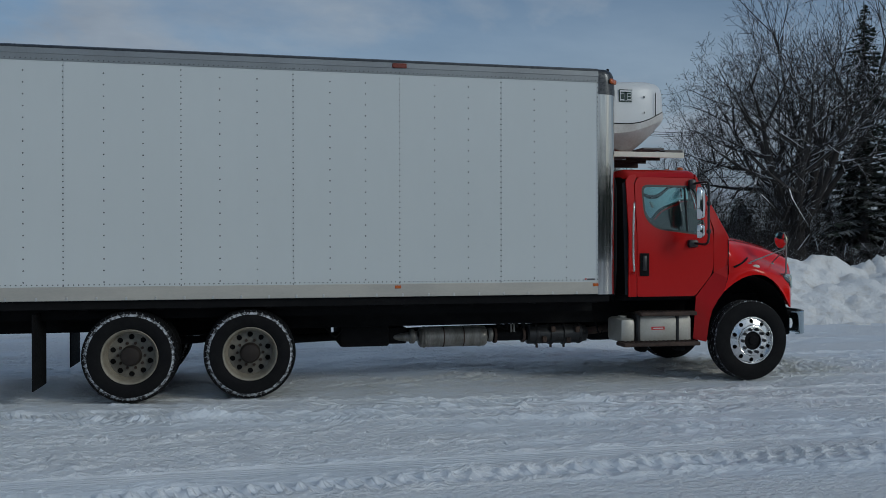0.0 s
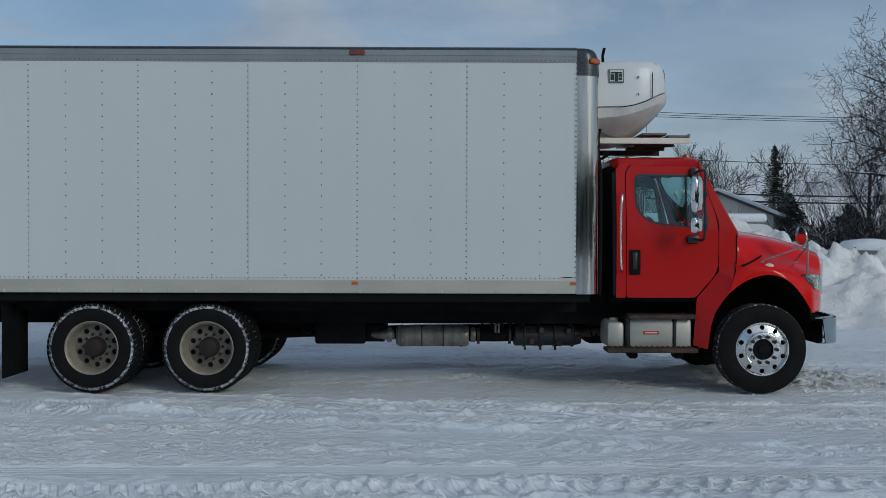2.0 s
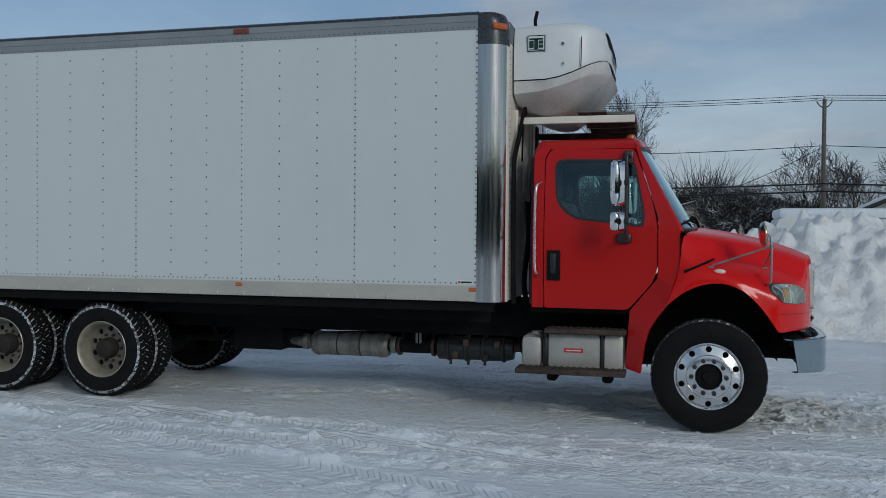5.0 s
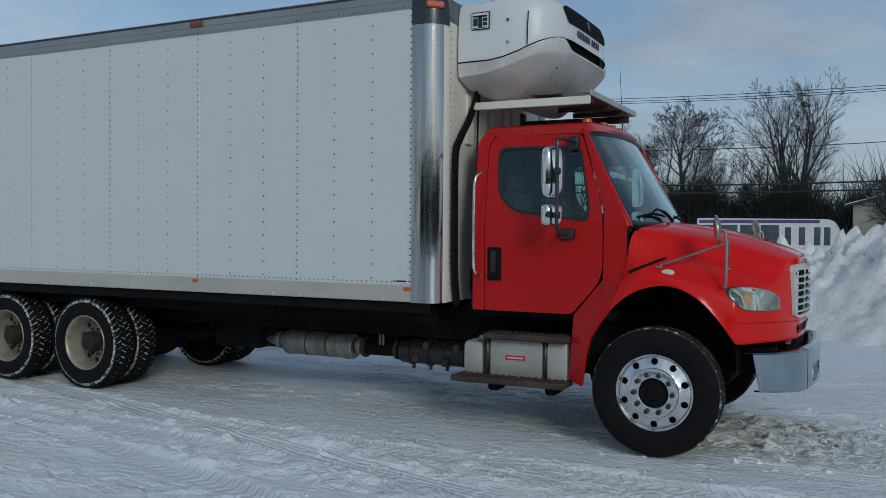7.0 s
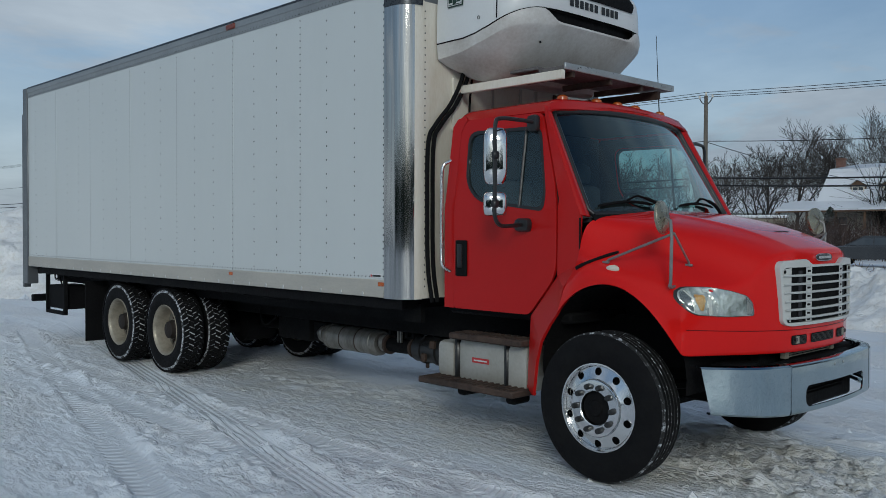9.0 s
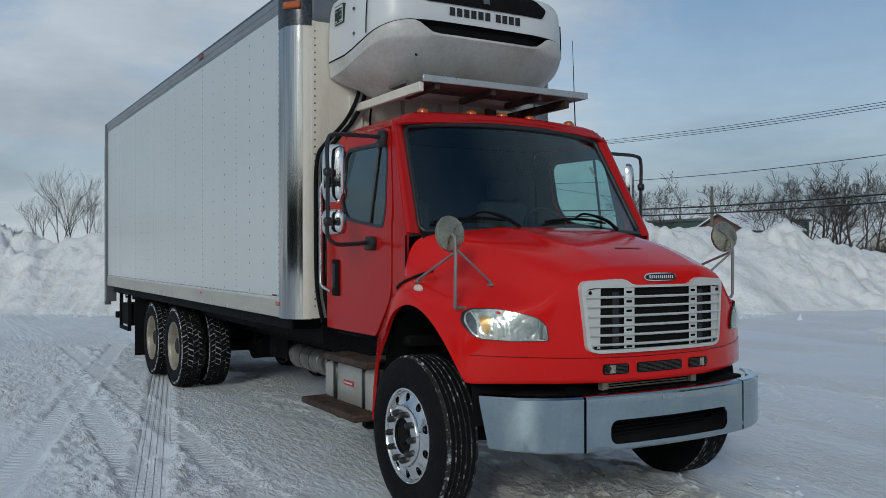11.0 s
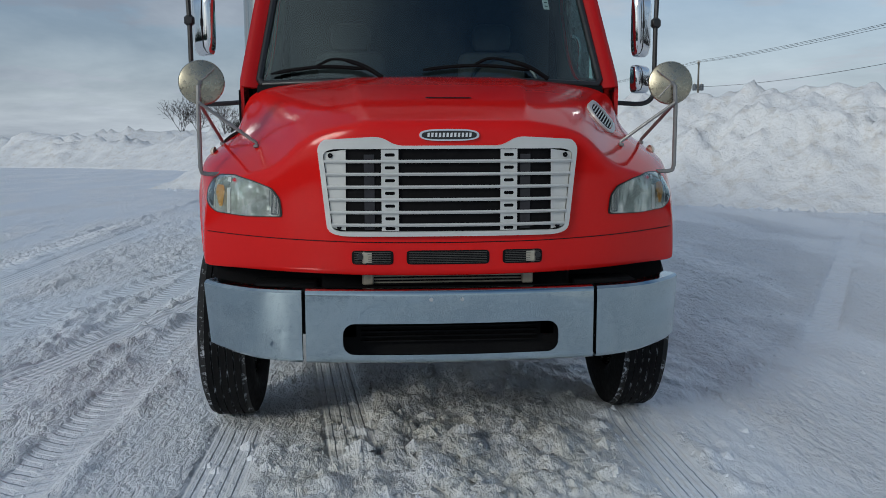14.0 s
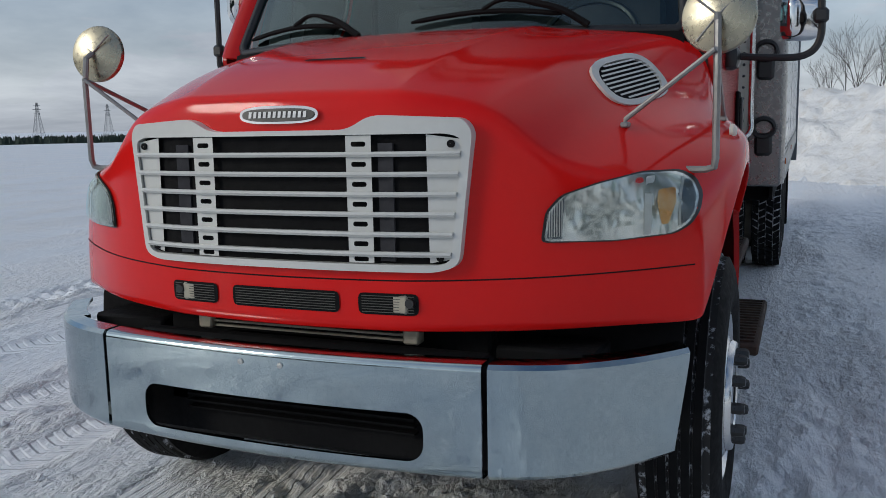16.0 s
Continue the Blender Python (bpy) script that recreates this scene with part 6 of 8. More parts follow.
def bumper_piece(h0, h1, n=12, hole=None):
    z1 = lambda h: BT
    z0 = lambda h: BB + (0.025 * ((abs(h) - 0.645) / 0.485) ** 1.3 if abs(h) > 0.645 else 0)
    if hole:
        bm = flat_with_holes([(h, BT) for h in np.linspace(h0, h1, n)][::-1] + [(h, BB) for h in np.linspace(h0, h1, n)], [hole[::-1]], lambda u, v: (bumper_x(u), u, v))
        top = bmesh.new()
        rows = [[(bumper_x(h) + d, h, z) for h in np.linspace(h0, h1, n)] for d, z in ((0, BT), (-0.012, BT + 0.012), (-0.07, BT + 0.014))]
        grid(top, rows)
        me = bpy.data.meshes.new("t")
        top.to_mesh(me)
        top.free()
        bm.from_mesh(me)
        rows = [[(bumper_x(h) + d, h, z) for h in np.linspace(h0, h1, n)] for d, z in ((0, BB), (-0.012, BB - 0.012), (-0.05, BB - 0.014))]
        grid(bm, rows)
        bmesh.ops.remove_doubles(bm, verts=bm.verts[:], dist=0.0004)
    else:
        bm = bmesh.new()
        rows = []
        for t in (0, 1, 2, 3, 4, 5, 6, 7):
            row = []
            for hh in np.linspace(0, 1, n):
                g0, g1 = (h0, h1) if abs(h1) > abs(h0) else (h1, h0)
                h = g0 + (g1 - math.copysign((0.035, 0.035, 0.032, 0.015, 0.002, 0, 0, 0)[t], g1) - g0) * hh
                d, z = ((-0.05, z0(h) - 0.014), (-0.012, z0(h) - 0.012), (0, z0(h)), (0.0, (z0(h) + BT) / 2), (0, BT - 0.03), (0, BT), (-0.012, BT + 0.012), (-0.07, BT + 0.014))[t]
                row.append((bumper_x(h) + d, h - math.copysign(d, -h) * (0 if abs(h) < 0.9 else -0.6), z))
            rows.append(row)
        grid(bm, rows)
    bmesh.ops.recalc_face_normals(bm, faces=bm.faces[:])
    bm.normal_update()
    if sum(f.normal.x * f.calc_area() for f in bm.faces) < 0:
        bmesh.ops.reverse_faces(bm, faces=bm.faces[:])
    return thicken(bm, 0.012)


def bumper_middle(h0, h1):
    """The centre piece: a band above and a band below a slot with round ends."""
    half, lo, hi, r = 0.475, 0.572, 0.708, 0.05
    cols = sorted(set(np.round(np.concatenate([np.linspace(h0, h1, 31), [s_ * (half - r * (1 - math.cos(a))) for s_ in (-1, 1) for a in np.linspace(0, math.pi / 2, 8)], [-half - 0.0006, half + 0.0006]]), 5)))

    def gap(h):
        k = max(0.0, (abs(h) - (half - r)) / r)
        if k >= 1:
            return lo + r, hi - r, abs(h) > half + 2e-4
        d = r * (1 - math.sqrt(1 - k * k))
        return lo + d, hi - d, False

    bm = bmesh.new()
    for lower in (True, False):
        rows = []
        for t in range(9):
            row = []
            for h in cols:
                a, b, shut = gap(h)
                if lower:
                    top = (a + b) / 2 if shut else a
                    d, z = ((-0.05, BB - 0.014), (-0.012, BB - 0.012), (-0.003, BB - 0.006), (0, BB), (0, BB + (top - BB) * 0.3), (0, BB + (top - BB) * 0.6), (0, BB + (top - BB) * 0.85), (0, top - 0.001), (0 if shut else -0.01, top))[t]
                else:
                    bot = (a + b) / 2 if shut else b
                    d, z = ((0 if shut else -0.01, bot), (0, bot + 0.001), (0, bot + (BT - bot) * 0.2), (0, bot + (BT - bot) * 0.5), (0, BT - 0.01), (-0.002, BT + 0.003), (-0.007, BT + 0.010), (-0.014, BT + 0.013), (-0.07, BT + 0.014))[t]
                row.append((bumper_x(h) + d, h, z))
            rows.append(row)
        grid(bm, rows)
    bmesh.ops.remove_doubles(bm, verts=bm.verts[:], dist=0.0004)
    bmesh.ops.recalc_face_normals(bm, faces=bm.faces[:])
    bm.normal_update()
    if sum(f.normal.x * f.calc_area() for f in bm.faces) < 0:
        bmesh.ops.reverse_faces(bm, faces=bm.faces[:])
    return thicken(bm, 0.012)


bumper = part("bumper", bumper_middle(-0.637, 0.637), BUMPER, truck, "hazy chrome steel bumper in three pieces")
part("bumper_end", bumper_piece(-1.135, -0.653, 16), BUMPER, bumper)
part("bumper_end", bumper_piece(0.653, 1.135, 16), BUMPER, bumper)
part("bumper_backing", boxes(((7.02, -0.62, 0.50), (7.10, 0.62, 0.84)), bevel=0.02), BLACK, bumper)
for k in range(5):
    part("slot_slat", boxes(((7.10, -0.40, 0.60 + 0.022 * k), (7.13, 0.40, 0.606 + 0.022 * k))), BLACK, bumper)
for side in (-1, 1):
    y0, y1 = sorted((side * 0.40, side * 0.50))
    part("bumper_bracket", boxes(((6.6, y0, 0.60), (7.10, y1, 0.80)), bevel=0.02), BLACK, truck)
    y0, y1 = sorted((side * 0.60, side * 0.90))
    part("bumper_step", boxes(((6.80, y0, 0.80), (6.99, y1, 0.85)), bevel=0.01), BLACK, bumper)
for y in (-0.09, 0.045):
    bm = bmesh.new()
    revolve(bm, [(0.009, 0), (0.009, 0.004), (0.001, 0.005)], 8, (bumper_x(y), y, 0.815), "x")
    part("rivet", bm, ALU, bumper)

# --- door mirrors
for side in (-1, 1):
    yo = side * 1.455
    bm = bmesh.new()
    tube(bm, smooth_line([(5.44, side * 1.0, 2.50), (5.43, side * 1.18, 2.505), (5.42, yo - side * 0.06, 2.50), (5.42, yo, 2.45), (5.42, yo, 2.2), (5.42, yo, 1.95), (5.42, yo, 1.80), (5.42, yo - side * 0.06, 1.735), (5.41, side * 1.25, 1.735), (5.40, side * 1.08, 1.75)], 5), 0.015, 8)
    arm = part("mirror_arm", bm, BLACK_GLOSS, truck, "black tubular mirror arm")
    y0, y1 = sorted((side * 1.0, side * 1.07))
    part("upper_mount", boxes(((5.37, y0, 2.43), (5.47, y1, 2.56)), bevel=0.03), BLACK_GLOSS, arm)
    y0, y1 = sorted((side * 1.07, side * 1.15))
    part("lower_mount", boxes(((5.32, y0, 1.69), (5.46, y1, 1.79)), bevel=0.03), BLACK_GLOSS, arm)
    for z0, z1, nm in ((2.03, 2.44, "mirror"), (1.80, 1.98, "lower_mirror")):
        bm = bmesh.new()
        zc, hz = (z0 + z1) / 2, (z1 - z0) / 2
        rings = []
        for d, s_ in ((-0.055, 0.93), (-0.05, 1.0), (0.0, 1.0), (0.03, 0.93), (0.052, 0.78), (0.06, 0.5), (0.062, 0.05)):
            ca_, sa_ = math.cos(radians(44)), side * math.sin(radians(44))
            rings.append([(5.36 + 0.6 * d * ca_ - 0.086 * s_ * u * sa_, side * 1.385 + 0.6 * d * sa_ + 0.086 * s_ * u * ca_, zc + hz * s_ * v) for u, v in [(math.copysign(abs(p) ** 0.7, p), math.copysign(abs(q_) ** 0.6, q_)) for p, q_ in oval(0, 0, 1, 1, 28)]])
        loft(bm, rings, True, True)
        bmesh.ops.recalc_face_normals(bm, faces=bm.faces[:])
        part(nm, bm, CHROME, arm, "chrome-backed mirror head")
        part("mirror_knob", boxes(((5.40, yo - 0.03, zc - 0.03), (5.445, yo + 0.03, zc + 0.03)), bevel=0.012), BLACK_GLOSS, arm)

# --- refrigeration unit above the cab
UW, UF = 0.98, 5.215                                     # half width, front
SEAM = [(4.30, 3.252), (4.62, 3.257), (4.75, 3.280), (4.88, 3.325), (5.00, 3.385), (5.10, 3.432), (5.17, 3.462), (5.25, 3.472)]
CHIN = [(4.30, 3.125), (4.60, 3.150), (4.85, 3.225), (5.00, 3.290), (5.10, 3.318), (5.18, 3.332), (5.25, 3.338)]
FLOOR = [(4.30, 3.06), (4.42, 2.995), (4.55, 2.95), (4.66, 2.935), (4.90, 2.945)]


def unit_plan(w, xf, n=56):
    """Rounded outline in plan, from the wall round the front and back."""
    pts = []
    for t in np.linspace(0, 1, n):
        c, s = -math.cos(t * math.pi), math.sin(t * math.pi)
        pts.append((4.32 + (xf - 4.32) * abs(s) ** 0.50, w * math.copysign(abs(c) ** 0.42, c)))
    return pts


def unit_front(y, z):
    """How far forward the shell stands there."""
    c = min(1, abs(y / UW)) ** (1 / 0.42)
    return 4.32 + (UF - 4.32 - 0.058 * max(0, (z - 3.60) / 0.22) ** 2) * max(0.0, 1 - c * c) ** 0.25


bm = bmesh.new()
rows = []
for t, g in ((0.0, 1.0), (0.03, 1.004), (0.2, 1.0), (0.4, 0.998), (0.58, 0.992), (0.74, 0.98), (0.86, 0.955), (0.94, 0.92), (0.985, 0.86), (1.0, 0.7), (1.01, 0.3)):
    row = []
    for x, y in unit_plan(UW, UF):
        z0 = table(SEAM, x)[0] + 0.005
        top = 3.785 + 0.030 * math.sin(min(1, max(0, (x - 4.4) / 0.6)) * math.pi / 2)
        row.append((4.32 + (x - 4.32) * (1 - (1 - g) * 0.9), y * (1 - (1 - g) * 0.55), z0 + (top - z0) * t))
    rows.append(row)
grid(bm, rows)
bmesh.ops.recalc_face_normals(bm, faces=bm.faces[:])
fridge = part("refrigeration_unit", bm, WHITE_PLASTIC, truck, "white rounded refrigeration unit on the box's front", angle=50)
STAINED_PLASTIC = worn("stained_white_plastic", (0.64, 0.63, 0.61), (0.36, 0.32, 0.28), 0.40, 1.7)
bm = bmesh.new()
rows = []
high, chin, flat = unit_plan(UW, UF + 0.012), unit_plan(UW - 0.012, UF + 0.006), unit_plan(0.70, 4.83)


def cover_top(x, y):
    """The cover's upper edge: the seam at the sides, dipping under the slot in front."""
    z = table(SEAM, x)[0] - 0.005
    return z if x < 5.0 else min(z, 3.372 + 0.095 * float(smoothstep(0.46, 0.66, abs(y))))


for t in (0.0, 0.08, 0.5, 0.92):
    rows.append([(x + (u - x) * t + 0.012 * math.sin(math.pi * t) * (x > 5.0), y + (v - y) * t, cover_top(x, y) + (table(CHIN, u)[0] - cover_top(x, y)) * t) for (x, y), (u, v) in zip(high, chin)])
for t in (0.0, 0.05, 0.12, 0.4, 0.7, 0.90, 1.0):
    row = []
    for (x, y), (u, v) in zip(chin, flat):
        z0, bulge = table(CHIN, x)[0], 0.022 * math.sin(math.pi * t)
        row.append((x + (u - x) * t + bulge * (x > 4.6), y + (v - y) * t, z0 + (table(FLOOR, u)[0] - z0) * t - bulge * 0.5))
    rows.append(row)
for g in (0.8, 0.4, 0.02):
    rows.append([(4.32 + (u - 4.32) * g, v * g, table(FLOOR, 4.32 + (u - 4.32) * g)[0]) for u, v in flat])
grid(bm, rows)
bmesh.ops.recalc_face_normals(bm, faces=bm.faces[:])
cover = part("lower_cover", bm, STAINED_PLASTIC, fridge, "white lower cover with grime", angle=32)
for y in (-0.58, -0.30, -0.13, 0.06, 0.37):              # small drain holes in the chin
    bm = bmesh.new()
    revolve(bm, [(0.012, 0.0), (0.010, 0.004), (0.001, 0.005)], 8, (5.103, y, 3.215), "x")
    part("drain_hole", bm, BLACK, cover)
bm = bmesh.new()
tube(bm, [(x + 0.002, y * 1.002, table(SEAM, x)[0]) for x, y in unit_plan(UW, UF) if x < 5.185], 0.0055, 6)
part("cover_seam", bm, BLACK, fridge)


def on_unit(outline, out_=0.005, fine=2):
    bm = flat_with_holes(outline, [], lambda u, v: (u, v, 0))
    if fine:
        bmesh.ops.subdivide_edges(bm, edges=bm.edges[:], cuts=fine, use_grid_fill=True)
    for v in bm.verts:
        v.co = Vector((unit_front(v.co.x, v.co.y) + out_, v.co.x, v.co.y))
    bm.normal_update()
    if sum(f.normal.x * f.calc_area() for f in bm.faces) < 0:
        bmesh.ops.reverse_faces(bm, faces=bm.faces[:])
    return bm


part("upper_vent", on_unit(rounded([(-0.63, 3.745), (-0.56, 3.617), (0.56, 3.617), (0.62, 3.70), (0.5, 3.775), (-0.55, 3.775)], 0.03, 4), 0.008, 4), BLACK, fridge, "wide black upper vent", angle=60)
# black sheet set back in the slot stands in for its inner shade
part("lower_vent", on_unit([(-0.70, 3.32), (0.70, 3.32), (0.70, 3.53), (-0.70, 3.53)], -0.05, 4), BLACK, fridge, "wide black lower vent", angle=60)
for word, y0, step in ((6, -0.345, 0.066), (4, 0.085, 0.064)):
    for j in range(word):
        y = y0 + step * j
        part("name_bar", on_unit([(y, 3.527), (y + 0.049, 3.527), (y + 0.049, 3.592), (y, 3.592)], 0.006, 0), BLACK_INK, fridge)
part("vent_plate", on_unit([(-0.03, 3.66), (0.03, 3.66), (0.03, 3.74), (-0.03, 3.74)], 0.014, 0), RAIL_GREY, fridge)
# square mark on the flank
yk = -UW - 0.004
mark = part("square_mark", boxes(((4.452, yk - 0.003, 3.528), (4.622, yk + 0.03, 3.682))), GREEN_INK, fridge, "square dark green mark with a pale border")
part("mark_field", boxes(((4.460, yk - 0.006, 3.536), (4.614, yk, 3.672))), WHITE_PLASTIC, fridge)
part("mark_shape", boxes(((4.470, yk - 0.009, 3.560), (4.512, yk - 0.004, 3.628)), ((4.518, yk - 0.009, 3.548), (4.556, yk - 0.004, 3.650)), ((4.562, yk - 0.009, 3.560), (4.604, yk - 0.004, 3.590)), ((4.562, yk - 0.009, 3.598), (4.604, yk - 0.004, 3.628)), ((4.470, yk - 0.009, 3.636), (4.604, yk - 0.004, 3.652)), ((4.466, yk - 0.009, 3.541), (4.608, yk - 0.004, 3.546))), GREEN_INK, fridge)
for side in (-1, 1):
    bm = bmesh.new()
    tube(bm, [(4.96, side * (UW - 0.035), 3.372), (4.962, side * (UW - 0.036), 3.50), (4.965, side * (UW - 0.046), 3.66)], 0.005, 6)
    part("panel_gap", bm, BLACK, fridge)
    for z in (3.40, 3.596):
        bm = bmesh.new()
        revolve(bm, [(0.014, -0.006), (0.012, 0.004), (0.001, 0.006)], 10, (4.79, side * (UW - 0.012), z))
        part("fastener", bm, RAIL_GREY, fridge)
part("roof_vent", boxes(((4.58, -0.30, 3.79), (4.86, 0.30, 3.835)), bevel=0.012), BLACK, fridge)
bm = bmesh.new()
tube(bm, [(4.47, -0.55, 3.74), (4.46, -0.55, 3.93), (4.48, -0.55, 4.02)], 0.018, 8)
part("unit_exhaust", bm, BLACK, fridge, "short black exhaust pipe")

# hoses down the front wall
bm = bmesh.new()
for d in (0.0, 0.062):
    tube(bm, smooth_line([(4.42, -0.74 + d, 3.10), (4.38, -0.76 + d, 2.95), (4.36, -0.86 + d, 2.76), (4.35, -1.02 + d, 2.58), (4.345, -1.10 + d, 2.42), (4.345, -1.11 + d, 1.9), (4.345, -1.10 + d, 1.4), (4.345, -1.05 + d, 1.1)], 6), 0.018, 8)
tube(bm, smooth_line([(4.36, -0.60, 3.0), (4.355, -0.62, 2.8), (4.35, -0.62, 2.5)], 5), 0.010, 6)
part("coolant_hose", bm, BLACK, truck, "pair of black hoses")

# black plate added to darken the gap between box and cab, with air lines
part("gap_blocker", boxes(((4.42, -0.55, 1.02), (4.45, 0.55, 2.2)), bevel=0.004), BLACK, truck, "black plate added to darken the gap behind the cab")
for y in (-0.8, -0.7, -0.62):
    bm = bmesh.new()
    tube(bm, smooth_line([(4.44, y, 1.0), (4.40, y - 0.03, 1.3), (4.43, y + 0.02, 1.7), (4.41, y + 0.05, 2.1)], 5), 0.014, 6)
    part("air_line", bm, BLACK, truck)

# rack between box and unit
bm = boxes(((4.32, -0.75, 2.86), (5.46, -0.71, 2.93)), bevel=0.005)
rack = part("rack", bm, WHITE_OLD, truck, "white and rusty steel catwalk rack")
part("rack_arm", boxes(((4.32, 0.62, 2.85), (5.44, 0.66, 2.92)), bevel=0.005), RUST, rack)
DECK = worn("weathered_deck_metal", (0.17, 0.155, 0.15), (0.085, 0.075, 0.07), 0.6, 5.0, metal=0.2, stretch=(3, 0.5, 1))
part("rack_deck", boxes(((5.20, -0.72, 2.935), (5.455, 0.83, 2.965)), bevel=0.004), DECK, rack, "grey deck plank")
part("rack_deck", boxes(((4.90, -0.72, 2.965), (5.19, 0.83, 2.99)), bevel=0.004), DECK, rack)
part("rack_lip", boxes(((5.455, -0.72, 2.935), (5.470, 0.83, 2.985)), bevel=0.003), ALU, rack, "pale front lip")
for y in (-0.60, -0.1, 0.35):
    part("rack_rib", boxes(((4.95, y, 2.89), (5.44, y + 0.04, 2.936)), bevel=0.004), RUST, rack)
for y, m_ in ((-0.745, WHITE_OLD), (0.62, RUST)):
    if y > 0:
        bm = bmesh.new()
        tube(bm, [(4.33, y, 2.62), (4.80, y, 2.88)], 0.02, 6)
        part("rack_brace", bm, m_, rack)
    part("rack_foot", boxes(((4.305, y - 0.05, 2.55), (4.33, y + 0.07, 3.0)), bevel=0.004), m_, rack)
for y in (-0.30, 0.08, 0.30):
    part("wall_strip", boxes(((XF + 0.002, y, 2.2), (XF + 0.02, y + 0.03, 3.0))), RAIL_CREAM, cargo)
# paddle latches on the driver's corner of the box
for z in (1.385, 1.785):
    lt = part("box_latch", boxes(((4.315, 1.165, z - 0.10), (4.345, 1.255, z + 0.02)), bevel=0.02), BLACK_GLOSS, cargo, "black paddle latch")
    ring_ = [(4.345, 1.21 + 0.055 * math.cos(a), z + 0.05 + 0.048 * math.sin(a)) for a in np.linspace(0, math.tau, 20)]
    bm = bmesh.new()
    tube(bm, ring_, 0.013, 6, False)
    part("latch_ring", bm, BLACK_GLOSS, cargo)
part("latch_strip", boxes(((4.29, 1.13, 1.12), (4.318, 1.30, 3.4)), bevel=0.01), POST_DULL, cargo, "dull metal corner strip")

# ---------------- trees ----------------
def grow_tree(bm_trunk, bm_twigs, height, spread, seed, levels=5, trunk_r=None, stems=1, kids=(3, 4), lean=0.0, droop=0.0, first=0.22, fork=0.0, splay=0.32, rmin=0.0035):
    rnd = random.Random(seed)
    tr = trunk_r or height * 0.028

    def limb(p, d, length, r, level):
        n = 5 if level < 2 else 3
        pts, rs = [p], [r]
        for k in range(n):
            jit = 0.16 if level else 0.06
            d = (d + Vector((rnd.gauss(0, jit), rnd.gauss(0, jit), rnd.gauss(0, jit) + (0.10 if level else 0.03) - droop * (level > 1)))).normalized()
            p = p + d * (length / n)
            pts.append(p)
            rs.append(max(r * (1 - (k + 1) / n * 0.86), rmin))
        tube(bm_trunk if level == 0 else bm_twigs, pts, rs, 8 if level == 0 else 5 if level == 1 else 3, False)
        if level >= levels:
            return
        m = rnd.randint(*kids) + (3 if level == 0 else 1)
        for j in range(m):
            t = (first if level == 0 else 0.25) + (1 - (first if level == 0 else 0.25)) * (j + rnd.random()) / m
            t = min(t, 0.999)
            i = min(int(t * n), n - 1)
            q = pts[i].lerp(pts[i + 1], t * n - i)
            dd = (pts[i + 1] - pts[i]).normalized()
            side = dd.orthogonal().normalized()
            side.rotate(Matrix.Rotation(rnd.random() * math.tau, 3, dd))
            ang = rnd.uniform(0.45, 0.95) * spread
            nd = (dd * math.cos(ang) + side * math.sin(ang)).normalized()
            limb(q, nd, length * rnd.uniform(0.50, 0.76) * (1.15 - 0.35 * t), max(rs[i] * rnd.uniform(0.5, 0.7), rmin * 1.6), level + 1)

    if fork:
        tube(bm_trunk, [(0, 0, -0.3), (0.02, 0, fork * 0.5), (0, 0.03, fork)], [tr * 1.15, tr, tr * 0.8], 10, False)
    for s_ in range(stems):
        a = rnd.random() * math.tau
        if fork:
            a = math.tau * (s_ + rnd.uniform(-0.3, 0.3)) / stems
        tilt = lean + (splay * (s_ > 0 or stems > 1)) * rnd.uniform(0.3, 1.0)
        limb(Vector((0, 0, fork * rnd.uniform(0.75, 1.0))) if fork else Vector((0.12 * s_ * math.cos(a), 0.12 * s_ * math.sin(a), -0.3)), Vector((math.cos(a) * tilt, math.sin(a) * tilt, 1)).normalized(), height * (0.55 if stems == 1 else 0.6), tr / math.sqrt(stems), 0)


def bare_tree(at, height, spread, seed, label, mat=None, name="bare_tree", group="bare trees", **kw):
    t = thing(name, at, label, "tree", group)
    a, b = bmesh.new(), bmesh.new()
    grow_tree(a, b, height, spread, seed, **kw)
    part("trunk", a, mat or BARK, t)
    part("crown", b, mat or BARK, t, "bare branching crown")
    return t


